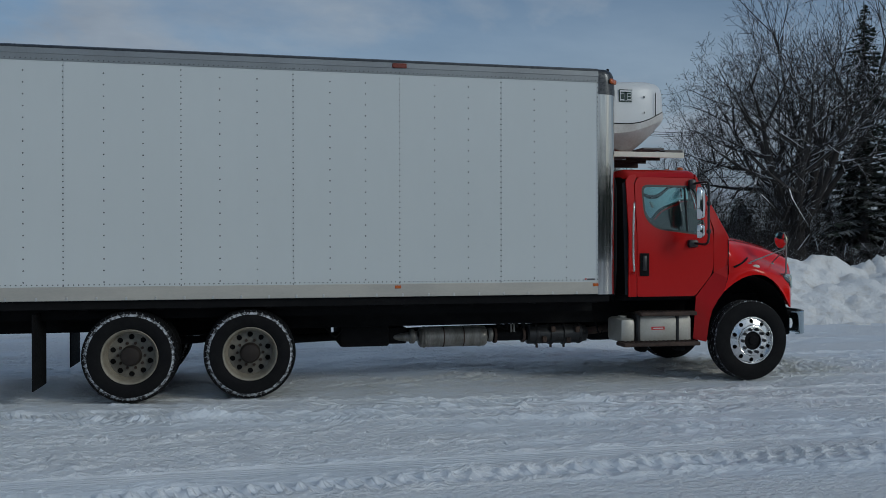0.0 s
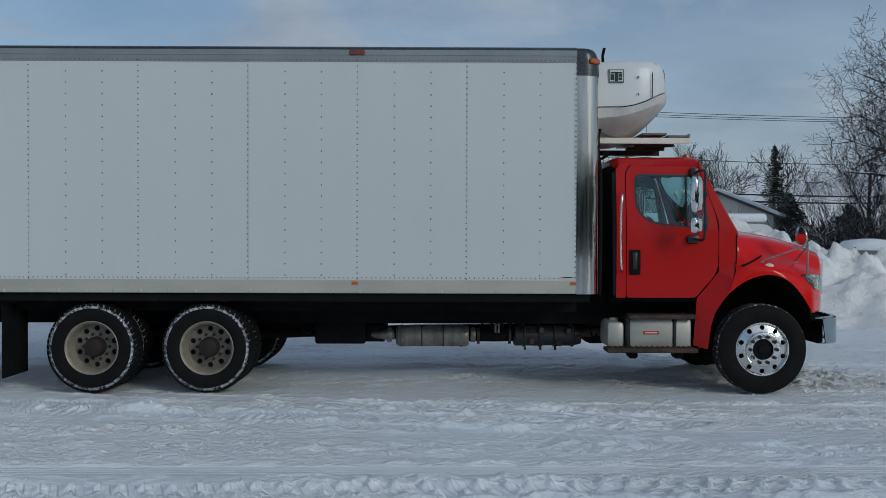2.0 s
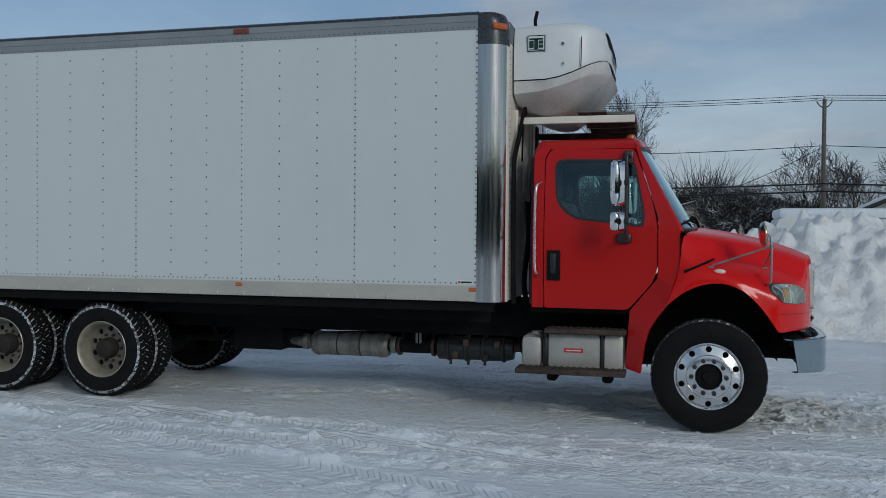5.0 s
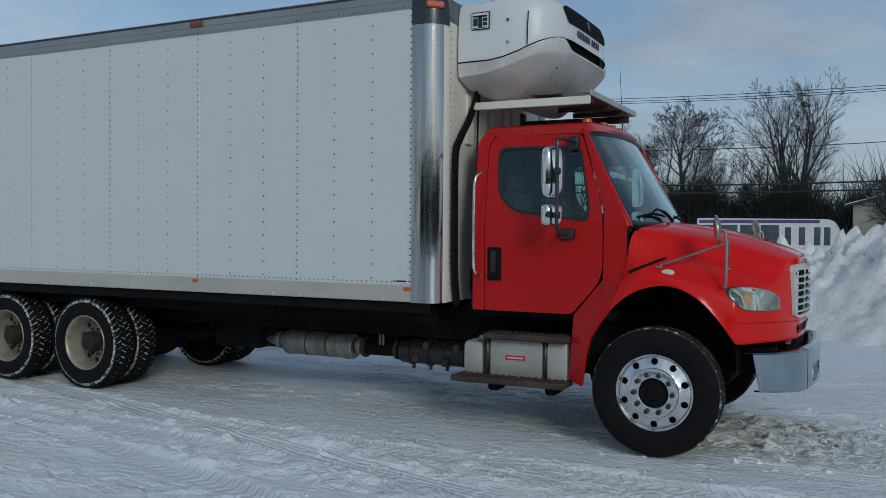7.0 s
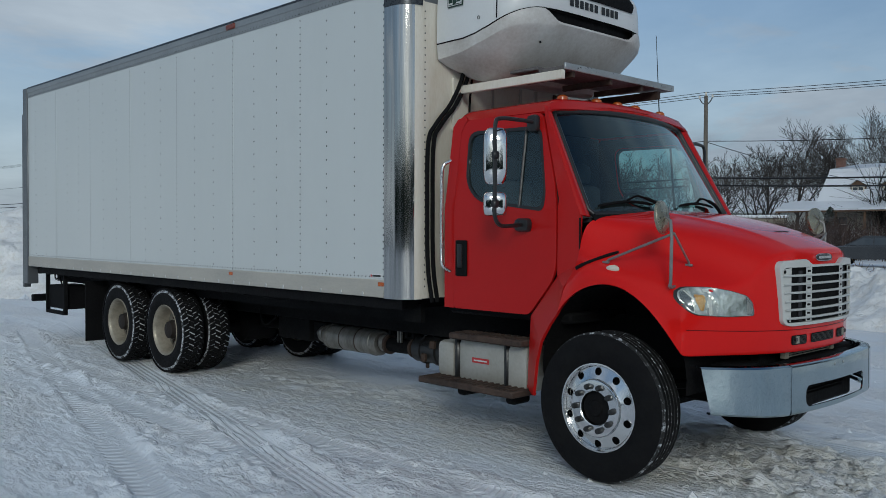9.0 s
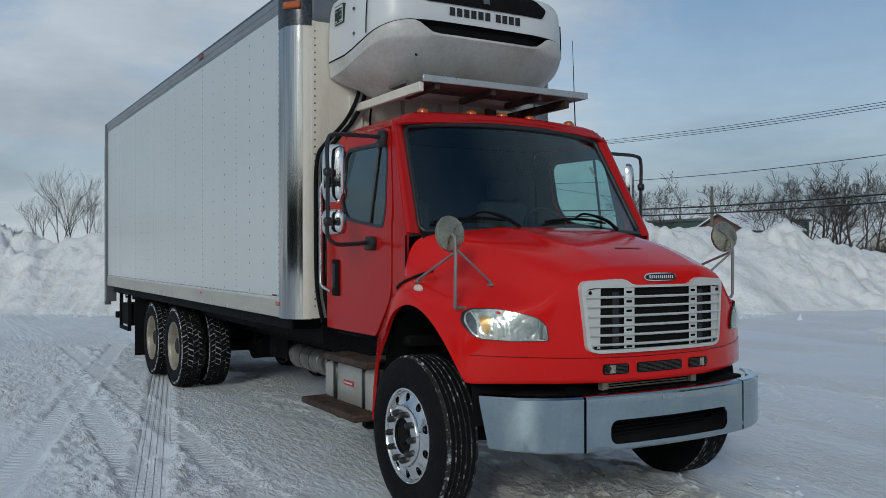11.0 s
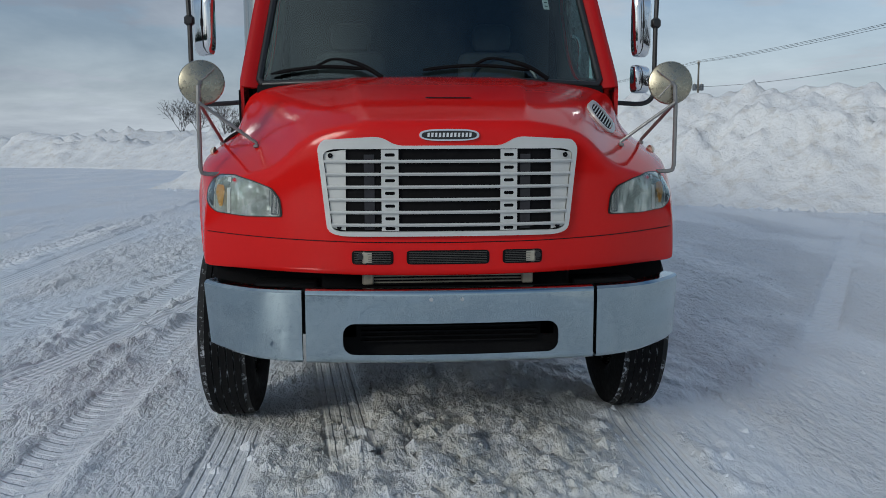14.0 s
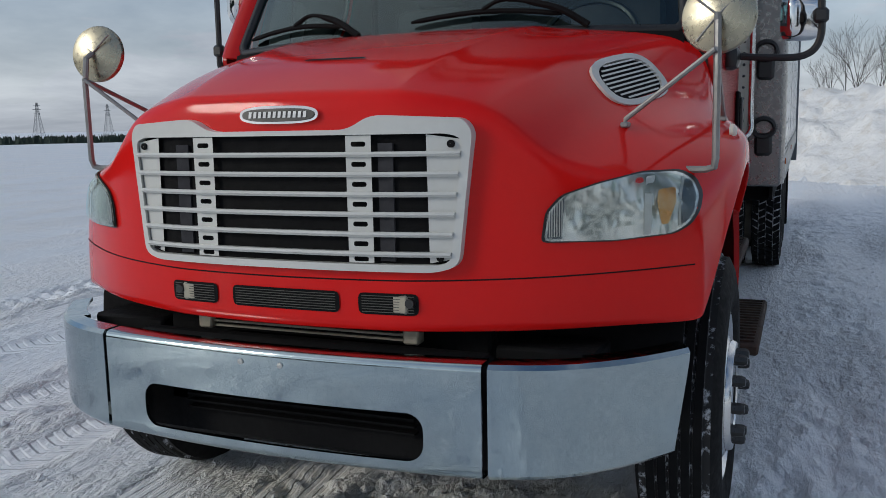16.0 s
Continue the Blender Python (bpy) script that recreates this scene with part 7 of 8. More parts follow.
def fan_tree(at, height, width, seed, label, mat=None, first=0.25, levels=3, kids=6, rise=0.05, wob=0.06, stems=1, trunk_r=None, rmin=0.012, fork=0.0, name="bare_tree", group="bare trees"):
    """A leafless tree whose limbs leave the stem steeply, fan out and end in fine straight twigs."""
    t = thing(name, at, label, "tree", group)
    rnd = random.Random(seed)
    a, b = bmesh.new(), bmesh.new()
    tr = trunk_r or height * 0.022
    open_ = width / height

    def limb(p, d, length, r, level):
        n = (7, 6, 4, 3, 2)[level]
        pts, rs = [p], [r]
        for k in range(n):
            d = (d + Vector((rnd.gauss(0, wob), rnd.gauss(0, wob), rnd.gauss(0, wob) + rise))).normalized()
            p = p + d * (length / n)
            pts.append(p)
            rs.append(max(r * (1 - (k + 1) / n * 0.88), rmin))
        tube(a if level == 0 else b, pts, rs, (8, 5, 3, 3, 3)[level], False)
        if level >= levels:
            return
        m = kids + (2 if level == 0 else 0) - (1 if level > 1 else 0)
        f = first if level == 0 else 0.18
        for j in range(m):
            q = min(f + (1 - f) * (j + rnd.random()) / m, 0.995)
            i = min(int(q * n), n - 1)
            dd = (pts[i + 1] - pts[i]).normalized()
            out_ = dd.orthogonal().normalized()
            out_.rotate(Matrix.Rotation(2.4 * j + rnd.uniform(-0.6, 0.6), 3, dd))
            ang = rnd.uniform(0.40, 0.85) * (0.55 + open_ * 0.75)
            limb(pts[i].lerp(pts[i + 1], q * n - i), (dd * math.cos(ang) + out_ * math.sin(ang)).normalized(), length * rnd.uniform(0.48, 0.70) * (1.12 - 0.55 * q), max(rs[i] * rnd.uniform(0.5, 0.72), rmin * 1.3), level + 1)

    if fork:
        tube(a, [(0, 0, -0.4), (0.03, 0, fork * 0.5), (0, 0.02, fork)], [tr * 1.2, tr, tr * 0.85], 10, False)
    for k in range(stems):
        an = math.tau * (k + rnd.uniform(-0.25, 0.25)) / max(stems, 1)
        tilt = open_ * rnd.uniform(0.25, 0.75) if stems > 1 else 0.04
        z = fork * rnd.uniform(0.7, 1.0) if fork else -0.3
        limb(Vector((0, 0, z)), Vector((math.cos(an) * tilt, math.sin(an) * tilt, 1)).normalized(), (height - z) * 0.80, tr * (1.0 if stems == 1 else 0.62), 0)
    part("trunk", a, mat or BARK, t)
    part("crown", b, mat or BARK, t, "bare branching crown")
    return t


def spruce(at, height, radius, seed, label, group="spruces"):
    t = thing("spruce_tree", at, label, "tree", group)
    rnd = random.Random(seed)
    a, b = bmesh.new(), bmesh.new()
    tube(a, [(0, 0, -0.3), (0, 0, height)], [height * 0.016 + 0.03, 0.02], 7)
    z = height * 0.06
    while z < height * 0.985:
        f = 1 - z / height
        n = int(7 + 8 * f)
        for k in range(n):
            ang = rnd.random() * math.tau
            L = radius * (f ** 0.85) * rnd.uniform(0.7, 1.1) + 0.08
            d = Vector((math.cos(ang), math.sin(ang), 0))
            s_ = Vector((-d.y, d.x, 0))
            m = max(3, int(L / 0.28))
            for j in range(m):
                u0 = j / m
                c = d * (L * (u0 + 0.5 / m)) + Vector((0, 0, z - L * 0.30 * u0 + 0.12 * L * u0 * u0))
                w = (0.10 + 0.20 * L * (1 - u0 * 0.75)) * rnd.uniform(0.7, 1.2)
                l = L / m * 0.8
                dz = rnd.uniform(-0.10, 0.04)
                p = [c - d * l * 0.6, c + s_ * w + d * l * 0.5 + Vector((0, 0, -w * 0.5 + dz)), c + d * l * 1.1 + Vector((0, 0, -0.05)), c - s_ * w + d * l * 0.5 + Vector((0, 0, -w * 0.5 - dz))]
                v = [b.verts.new(q) for q in p]
                b.faces.new((v[0], v[1], v[2])), b.faces.new((v[0], v[2], v[3]))
        z += 0.035 * height * (0.35 + f) * 0.75
    part("trunk", a, BARK, t)
    part("crown", finish("crown", b, NEEDLE, smooth=False), None, t, "dark drooping needle crown")
    return t


def hedge(path, high, wide, seed, label, mat, density=60, category="bushes", uneven=0.0):
    """A strip of brush: many thin upright stems and twigs."""
    rnd = random.Random(seed)
    bm = bmesh.new()
    pts = smooth_line([(x, y, 0) for x, y in path], 12)
    for a, b in zip(pts, pts[1:]):
        for k in range(max(1, int(density * (b - a).length / 10))):
            p = a.lerp(b, rnd.random()) + Vector((rnd.gauss(0, wide), rnd.gauss(0, wide), -0.2))
            h = high * rnd.uniform(0.5, 1.1) * (1 + uneven * (math.sin(p.x * 0.83 + seed) + 0.7 * math.sin(p.x * 2.1 + seed * 2) + 0.4 * math.sin(p.x * 4.7)))
            q = p + Vector((rnd.gauss(0, 0.12) * h, rnd.gauss(0, 0.12) * h, h * 0.6))
            r = q + Vector((rnd.gauss(0, 0.15) * h, rnd.gauss(0, 0.15) * h, h * 0.4))
            tube(bm, [p, q, r], [0.02 + 0.006 * h, 0.014 + 0.003 * h, 0.004], 3, False)
            for j in range(5):
                s_ = p.lerp(q, rnd.uniform(0.4, 1.0))
                e = s_ + Vector((rnd.gauss(0, 0.22) * h, rnd.gauss(0, 0.22) * h, rnd.uniform(0.05, 0.35) * h))
                tube(bm, [s_, e], [0.010 + 0.002 * h, 0.004], 3, False)
    ob = new("brush", finish("brush", bm, mat))
    return tagged(ob, label, category, "", "stuff")


# the wood beyond the yard's corner
fan_tree((27.2, 40.2, 0), 13.0, 15.5, 5, "large bare spreading tree with snow on its limbs", SNOWY_BARK, first=0.16, levels=4, kids=6, rise=0.035, wob=0.07, stems=9, trunk_r=0.46, rmin=0.007, fork=2.6)
for x, y, h, st in ((23.5, 43.0, 6.0, 6), (27.0, 41.0, 6.0, 6), (30.5, 43.0, 6.5, 6), (33.5, 40.0, 5.5, 5)):
    bare_tree((x, y, 0), h, 0.75, int(x * 10), "bare many-stemmed shrub tree, dark against the sky", SNOWY_BARK, levels=3, kids=(5, 7), stems=st, trunk_r=0.16, splay=0.7, first=0.12)
fan_tree((31.6, 43, 0), 17.5, 9.5, 12, "tall bare tree with fine dark twigs", SNOWY_BARK, levels=4, kids=5, stems=4, fork=2.2, trunk_r=0.40, rmin=0.008)
fan_tree((29.5, 55, 0), 9.5, 6.0, 21, "tall bare tree with fine dark twigs", BARK, levels=3, kids=8, rmin=0.012)
spruce((31.0, 40, 0), 14.5, 3.0, 3, "tall dark spruce dusted with snow")
spruce((27.9, 66.2, 0), 9.0, 1.9, 4, "dark pointed spruce dusted with snow")
hedge([(16, 50), (24, 47), (34, 44), (44, 42)], 3.6, 2.4, 2, "thicket of bare brush behind the trees", BARK, 700)
for j, (x, y, h, r) in enumerate(((22.5, 50, 4.5, 2.4), (25.5, 49, 3.8, 2.6), (28.0, 47, 4.6, 2.4), (31.0, 47, 5.2, 2.6), (34, 45, 5.0, 2.6), (36.5, 43, 6.5, 2.6), (33.6, 41.0, 12.5, 2.8))):
    spruce((x, y, 0), h, r, 300 + j, "dark evergreen in the thicket, dusted with snow")
hedge([(21, 38), (27, 37), (34, 36)], 2.6, 1.0, 6, "low snowy brush beneath the trees", BARK, 160)

# ---------------- power line ----------------
def power_pole(at, height, label, lean=0.0):
    p = thing("power_pole", at, label, "power pole", "power poles")
    bm = bmesh.new()
    tube(bm, [(0, 0, -0.5), (lean * 0.5, 0, height * 0.5), (lean, 0, height)], [0.17, 0.14, 0.11], 10)
    part("pole", bm, WOOD_POLE, p)
    for side, z in ((-1, height - 0.25), (1, height - 0.25)):
        bm = bmesh.new()
        tube(bm, smooth_line([(lean, 0, z - 0.25), (lean + side * 0.25, 0, z - 0.12), (lean + side * 0.42, 0, z + 0.15)], 4), 0.035, 6)
        part("bracket", bm, STEEL_FAR, p)
        bm = bmesh.new()
        revolve(bm, [(0.001, 0.2), (0.05, 0.19), (0.07, 0.12), (0.05, 0.08), (0.07, 0.04), (0.04, 0.0)], 10, (lean + side * 0.42, 0, z + 0.12), "z")
        part("insulator", bm, WHITE_OLD, p)
    bm = bmesh.new()
    revolve(bm, [(0.001, 0.25), (0.05, 0.24), (0.07, 0.16), (0.04, 0.0)], 10, (lean, 0, height - 0.02), "z")
    part("insulator", bm, WHITE_OLD, p)
    return p


POLES = [(52.0, 56.0, 9.6), (14.3, 55.0, 9.55), (-16.8, 52.5, 9.7), (-53.5, 53.0, 10.9), (-103.0, 53.0, 11.7), (-187.0, 53.0, 12.3)]
for x, y, h in POLES:
    power_pole((x, y, 0), h, "weathered wooden power pole with insulators")


def wire(a, b, sag, r, name="power_cable", label="thin dark overhead cable"):
    a, b = Vector(a), Vector(b)
    pts = [a.lerp(b, t) - Vector((0, 0, sag * 4 * t * (1 - t))) for t in np.linspace(0, 1, 13)]
    bm = bmesh.new()
    tube(bm, pts, r, 5)
    ob = new(name, finish(name, bm, CABLE))
    return tagged(ob, label, "cable", "overhead cables")


for (x0, y0, h0), (x1, y1, h1) in zip(POLES, POLES[1:]):
    for dx, dz in ((-0.42, 0.0), (0.0, 0.22), (0.42, 0.0)):
        wire((x0 + 0.0, y0 + dx, h0 + dz), (x1, y1 + dx, h1 + dz), 0.35, 0.017)
    wire((x0, y0, h0 * 0.725), (x1, y1, h1 * 0.725), 0.5, 0.022)
    for z in (0.50, 0.455):
        wire((x0, y0 - 0.15, h0 * z), (x1, y1 - 0.15, h1 * z), 0.35, 0.05, label="thick black telephone cable")
wire((14.3, 55, 6.9), (8.0, 68, 4.5), 0.3, 0.02)
wire((-16.8, 52.5, 7.0), (-10.0, 70, 4.5), 0.4, 0.02)
wire((-53.5, 53, 8.0), (-40, 75, 5.0), 0.4, 0.02)
# drum transformers on two of the poles
for x, z in ((-53.5, 8.3), (-103.0, 8.4)):
    for dy in ((0.0,) if x > -60 else (-0.06, 0.86)):
        tr = thing("transformer", (x, 52.6 + dy, z), "grey drum transformer hung on a pole", "transformer", "transformers")
        bm = bmesh.new()
        revolve(bm, [(0.001, 0.0), (0.26, 0.0), (0.28, 0.05), (0.28, 0.75), (0.22, 0.82), (0.001, 0.85)], 16, (0, 0, -0.4), "z")
        part("drum", bm, STEEL_FAR, tr)
        bm = bmesh.new()
        tube(bm, [(0, 0, 0.40), (0, 0, 0.62)], 0.06, 8)
        part("bushing", bm, WHITE_OLD, tr)
        part("hanger", boxes(((-0.05, min(0, 0.4 - dy), -0.1), (0.05, max(0, 0.4 - dy), 0.1))), STEEL_FAR, tr)
power_pole((-37.2, 60, 0), 6.8, "short wooden pole by the cables")

# ---------------- buildings ----------------
def slab(a, b, c, d, t, mat, parent, name):
    bm = bmesh.new()
    vs = [bm.verts.new(p) for p in (a, b, c, d)]
    bm.faces.new(vs)
    bm.normal_update()
    if bm.faces[:][0].normal.z < 0:
        bmesh.ops.reverse_faces(bm, faces=bm.faces[:])
    geo = bmesh.ops.extrude_face_region(bm, geom=bm.faces[:])
    for v in [g for g in geo["geom"] if isinstance(g, bmesh.types.BMVert)]:
        v.co.z += t
    bmesh.ops.recalc_face_normals(bm, faces=bm.faces[:])
    return part(name, bm, mat, parent)


def window(parent, x0, x1, y, z0, z1, frame_mat, bars=1):
    """A framed window in a wall that faces -y."""
    w = part("window", boxes(((x0 - 0.09, y - 0.07, z0 - 0.09), (x1 + 0.09, y + 0.02, z0)), ((x0 - 0.09, y - 0.07, z1), (x1 + 0.09, y + 0.02, z1 + 0.09)), ((x0 - 0.09, y - 0.07, z0), (x0, y + 0.02, z1)), ((x1, y - 0.07, z0), (x1 + 0.09, y + 0.02, z1))), frame_mat, parent)
    part("pane", boxes(((x0, y - 0.02, z0), (x1, y + 0.01, z1))), PANE, w)
    for k in range(bars):
        x = x0 + (x1 - x0) * (k + 1) / (bars + 1)
        part("bar", boxes(((x - 0.03, y - 0.05, z0), (x + 0.03, y, z1))), frame_mat, w)
    part("bar", boxes(((x0, y - 0.05, (z0 + z1) / 2 - 0.025), (x1, y, (z0 + z1) / 2 + 0.025))), frame_mat, w)
    return w


def gable_house(name, at, turn, wide, deep, eave, ridge, wall, label, snow=0.22, over=0.35):
    """A house whose gable looks towards its own -y."""
    h = thing(name, at, label, "house")
    h.rotation_euler = (0, 0, radians(turn))
    w = wide / 2
    bm = bmesh.new()
    loft(bm, [[(-w, y, -0.4), (w, y, -0.4), (w, y, eave), (0, y, ridge), (-w, y, eave)] for y in (0, deep)])
    bmesh.ops.recalc_face_normals(bm, faces=bm.faces[:])
    part("wall", bm, wall, h, angle=20)
    for s_ in (-1, 1):
        k = (ridge - eave) / w
        e = (s_ * (w + over), eave - over * k)
        a, b = (0, -over, ridge + 0.02), (e[0], -over, e[1] + 0.02)
        c, d = (e[0], deep + over, e[1] + 0.02), (0, deep + over, ridge + 0.02)
        slab(a, b, c, d, 0.14, ROOF_DARK, h, "roof")
        i = lambda p, dx: (p[0] * 0.985, p[1] * 1.0 + dx, p[2] + 0.15)
        slab(i(a, 0.06), i(b, 0.06), i(c, -0.06), i(d, -0.06), snow, SNOW_CAP, h, "roof_snow")
    return h


garage = gable_house("garage", (17.4, 46.8, 0), -26, 5.6, 8.0, 2.95, 4.15, CREAM_SIDING, "pale gabled garage with snow on its roof", 0.16)
bm = boxes(((-0.7, -0.06, 0.0), (0.3, 0.0, 2.0)), bevel=0.01)
part("door", bm, BROWN_WOOD, garage)

BEIGE_STUCCO = worn("beige_stucco", (0.46, 0.42, 0.34), (0.37, 0.34, 0.28), 0.85, 1.2)
bungalow = gable_house("bungalow", (10.7, 66, 0), 0, 9.0, 8.0, 3.65, 4.85, BEIGE_STUCCO, "low beige bungalow with a brown roof and thin snow", 0.06, 0.55)
for x in (-2.4, 1.2):
    window(bungalow, x, x + 1.1, -0.01, 1.2, 2.3, WHITE_OLD)

farm = thing("farmhouse", (-16.6, 78, 0), "old farmhouse with a steep snowy mansard roof, dormers and porch", "house")
part("wall", boxes(((-3.9, 0, -0.3), (4.0, 8, 4.0))), CREAM_SIDING, farm)
GREY_SHINGLE = worn("grey_shingle", (0.20, 0.20, 0.21), (0.13, 0.13, 0.14), 0.85, 2.5, bscale=18, stretch=(1, 1, 3))
bm = bmesh.new()                                         # mansard: steep sides under a shallow top
loft(bm, [[(-4.15 + i, -0.25 + j, z), (4.25 - i, -0.25 + j, z), (4.25 - i, 8.25 - j, z), (-4.15 + i, 8.25 - j, z)] for i, j, z in ((0, 0, 3.85), (0.05, 0.05, 4.0), (0.75, 1.15, 6.65), (1.9, 3.9, 7.15))])
part("roof", bm, GREY_SHINGLE, farm, "steep grey mansard roof", angle=20)
bm = bmesh.new()                                         # snow lies on the top and slides down the front
loft(bm, [[(-4.2 + i, -0.32 + j, z), (4.3 - i, -0.32 + j, z), (4.3 - i, 8.25 - j, z), (-4.2 + i, 8.25 - j, z)] for i, j, z in ((0.62, 1.0, 6.55), (0.70, 1.05, 6.85), (1.85, 3.85, 7.36))])
part("roof_snow", bm, SNOW_CAP, farm, angle=60)
slab((-4.18, -0.30, 4.0), (1.75, -0.30, 4.0), (1.35, 0.84, 6.72), (-3.50, 0.84, 6.72), 0.14, SNOW_CAP, farm, "roof_snow")
slab((-6.4, -3.0, 3.22), (4.0, -3.0, 3.28), (4.0, 0, 3.95), (-6.4, 0, 3.95), 0.10, BROWN_WOOD, farm, "porch_roof")
slab((-6.45, -3.05, 3.34), (4.05, -3.05, 3.40), (4.05, 0, 4.07), (-6.45, 0, 4.07), 0.17, SNOW_CAP, farm, "porch_snow")
for x in (-6.2, -3.9, -1.6, 0.6, 3.8):
    part("porch_post", boxes(((x - 0.07, -2.85, 0.0), (x + 0.07, -2.71, 3.25)), bevel=0.01), BROWN_WOOD, farm)
part("porch_deck", boxes(((-6.2, -2.9, 0.0), (3.9, 0, 0.45))), BROWN_WOOD, farm)
for x in (-0.98, 1.45):
    part("dormer", boxes(((x - 0.62, 0.10, 4.15), (x + 0.62, 2.2, 5.42)), bevel=0.02), BROWN_WOOD, farm, "brown timber dormer")
    bm = bmesh.new()
    loft(bm, [[(x - 0.72, y, 5.36), (x + 0.72, y, 5.36), (x, y, 5.84)] for y in (0.02, 2.6)])
    part("dormer_gable", bm, BROWN_WOOD, farm, angle=20)
    for s_ in (-1, 1):
        slab((x, -0.12, 5.86), (x + s_ * 1.0, -0.12, 5.26), (x + s_ * 1.0, 2.7, 5.26), (x, 2.7, 5.86), 0.14, SNOW_CAP, farm, "dormer_snow")
    window(farm, x - 0.40, x + 0.40, 0.09, 4.42, 5.26, WHITE_OLD)
for x0, x1 in ((-3.2, -1.75), (1.65, 2.75)):
    window(farm, x0, x1, -0.01, 1.7, 2.85, WHITE_OLD)
part("front_door", boxes(((-1.15, -0.07, 0.45), (-0.2, 0.0, 2.65)), bevel=0.02), WHITE_OLD, farm)
part("chimney", boxes(((-3.75, 2.6, 6.6), (-3.15, 3.2, 7.75)), ((-3.82, 2.53, 7.75), (-3.08, 3.27, 7.88)), bevel=0.02), BRICK, farm, "small brick chimney")

yard_wall = thing("low_shed", (-25.4, 72, 0), "long low beige shed with snow on its flat roof", "shed")
part("wall", boxes(((-4.2, 0, -0.3), (4.2, 3, 2.75)), bevel=0.02), BEIGE_STUCCO, yard_wall)
part("roof_snow", boxes(((-4.4, -0.2, 2.75), (4.4, 3.2, 3.02)), bevel=0.08), SNOW_CAP, yard_wall)
yard_wall.rotation_euler = (0, 0, radians(22))

shed = thing("long_shed", (-34, 92, 0), "long low building with a snowy roof behind trees", "shed")
part("wall", boxes(((-11, 0, -0.3), (11, 9, 3.6))), CREAM_SIDING, shed)
slab((-11.4, -0.4, 3.6), (11.4, -0.4, 3.6), (11.4, 4.5, 6.0), (-11.4, 4.5, 6.0), 0.3, SNOW_CAP, shed, "roof_snow")
slab((-11.4, 9.4, 3.6), (11.4, 9.4, 3.6), (11.4, 4.5, 6.0), (-11.4, 4.5, 6.0), 0.3, SNOW_CAP, shed, "roof_snow")

green = thing("green_warehouse", (-66, 84, 0), "long low dark green warehouse with a flat roof", "warehouse")
part("wall", boxes(((-17, 0, -0.3), (9, 14, 5.3)), bevel=0.02), GREEN_SIDING, green)
part("roof_edge", boxes(((-17.2, -0.2, 5.3), (9.2, 14.2, 5.6)), bevel=0.02), RAIL_GREY, green)
cot = gable_house("cottage", (-54.5, 80, 0), 0, 7, 9, 3.9, 5.6, BRICK, "small brick cottage with a snowy gable roof", 0.2)
# camper under snow
camper = thing("camper_trailer", (12.3, 33, 0), "white camper trailer with thick snow on its roof", "camper")
bm = bmesh.new()
prof = rounded([(-3.1, 0.45), (2.6, 0.45), (3.0, 1.2), (2.75, 2.30), (-2.9, 2.45), (-3.2, 1.2)], [0.1, 0.2, 0.3, 0.35, 0.3, 0.2], 4)
loft(bm, [[(x, y, z) for x, z in prof] for y in (0, 2.2)])
bmesh.ops.recalc_face_normals(bm, faces=bm.faces[:])
part("body", bm, WHITE_PLASTIC, camper)
part("roof_snow", boxes(((-2.9, 0.05, 2.38), (2.6, 2.15, 2.72)), bevel=0.12), SNOW_CAP, camper, "thick roof snow")
for x in (-2.6,):
    part("window", boxes(((x, -0.03, 1.45), (x + 0.75, 0.02, 1.95)), bevel=0.02), PANE, camper)
for x in (-0.6, 0.5):
    bm = bmesh.new()
    revolve(bm, [(0.001, -0.1), (0.2, -0.1), (0.33, -0.08), (0.33, 0.1), (0.001, 0.1)], 20, (x, 0.15, 0.33))
    part("wheel", bm, RUBBER, camper)

PURPLE = worn("purple_stripe", (0.10, 0.07, 0.20), (0.08, 0.06, 0.16), 0.4)
# small white bus on the road behind the bank
bus = thing("minibus", (2.5, 50, 0), "white minibus with a purple stripe and dark windows", "bus")
bm = bmesh.new()
prof = rounded([(-3.3, 0.4), (3.3, 0.4), (3.9, 0.7), (3.75, 1.35), (3.2, 2.5), (-3.3, 2.55)], [0.1, 0.15, 0.3, 0.3, 0.35, 0.12], 4)
loft(bm, [[(x, y, z) for x, z in prof] for y in (0, 2.2)])
bmesh.ops.recalc_face_normals(bm, faces=bm.faces[:])
part("body", bm, WHITE_PLASTIC, bus)
part("stripe", boxes(((-3.2, -0.012, 2.30), (2.6, 0.0, 2.46))), PURPLE, bus, "purple stripe")
for x in (-3.15, -2.15, -1.15, -0.15):
    part("window", boxes(((x, -0.02, 1.35), (x + 0.88, 0.03, 2.2)), bevel=0.03), PANE, bus, "dark window")
for x in (1.0, 1.65, 2.35, 2.8):
    part("door_pane", boxes(((x, -0.02, 1.2), (x + 0.30, 0.03, 2.1)), bevel=0.03), PANE, bus)
for x in (-1.9, 2.7):
    bm = bmesh.new()
    revolve(bm, [(0.001, -0.03), (0.2, -0.03), (0.38, -0.02), (0.38, 0.25), (0.001, 0.25)], 20, (x, 0.0, 0.38))
    part("wheel", bm, RUBBER, bus)

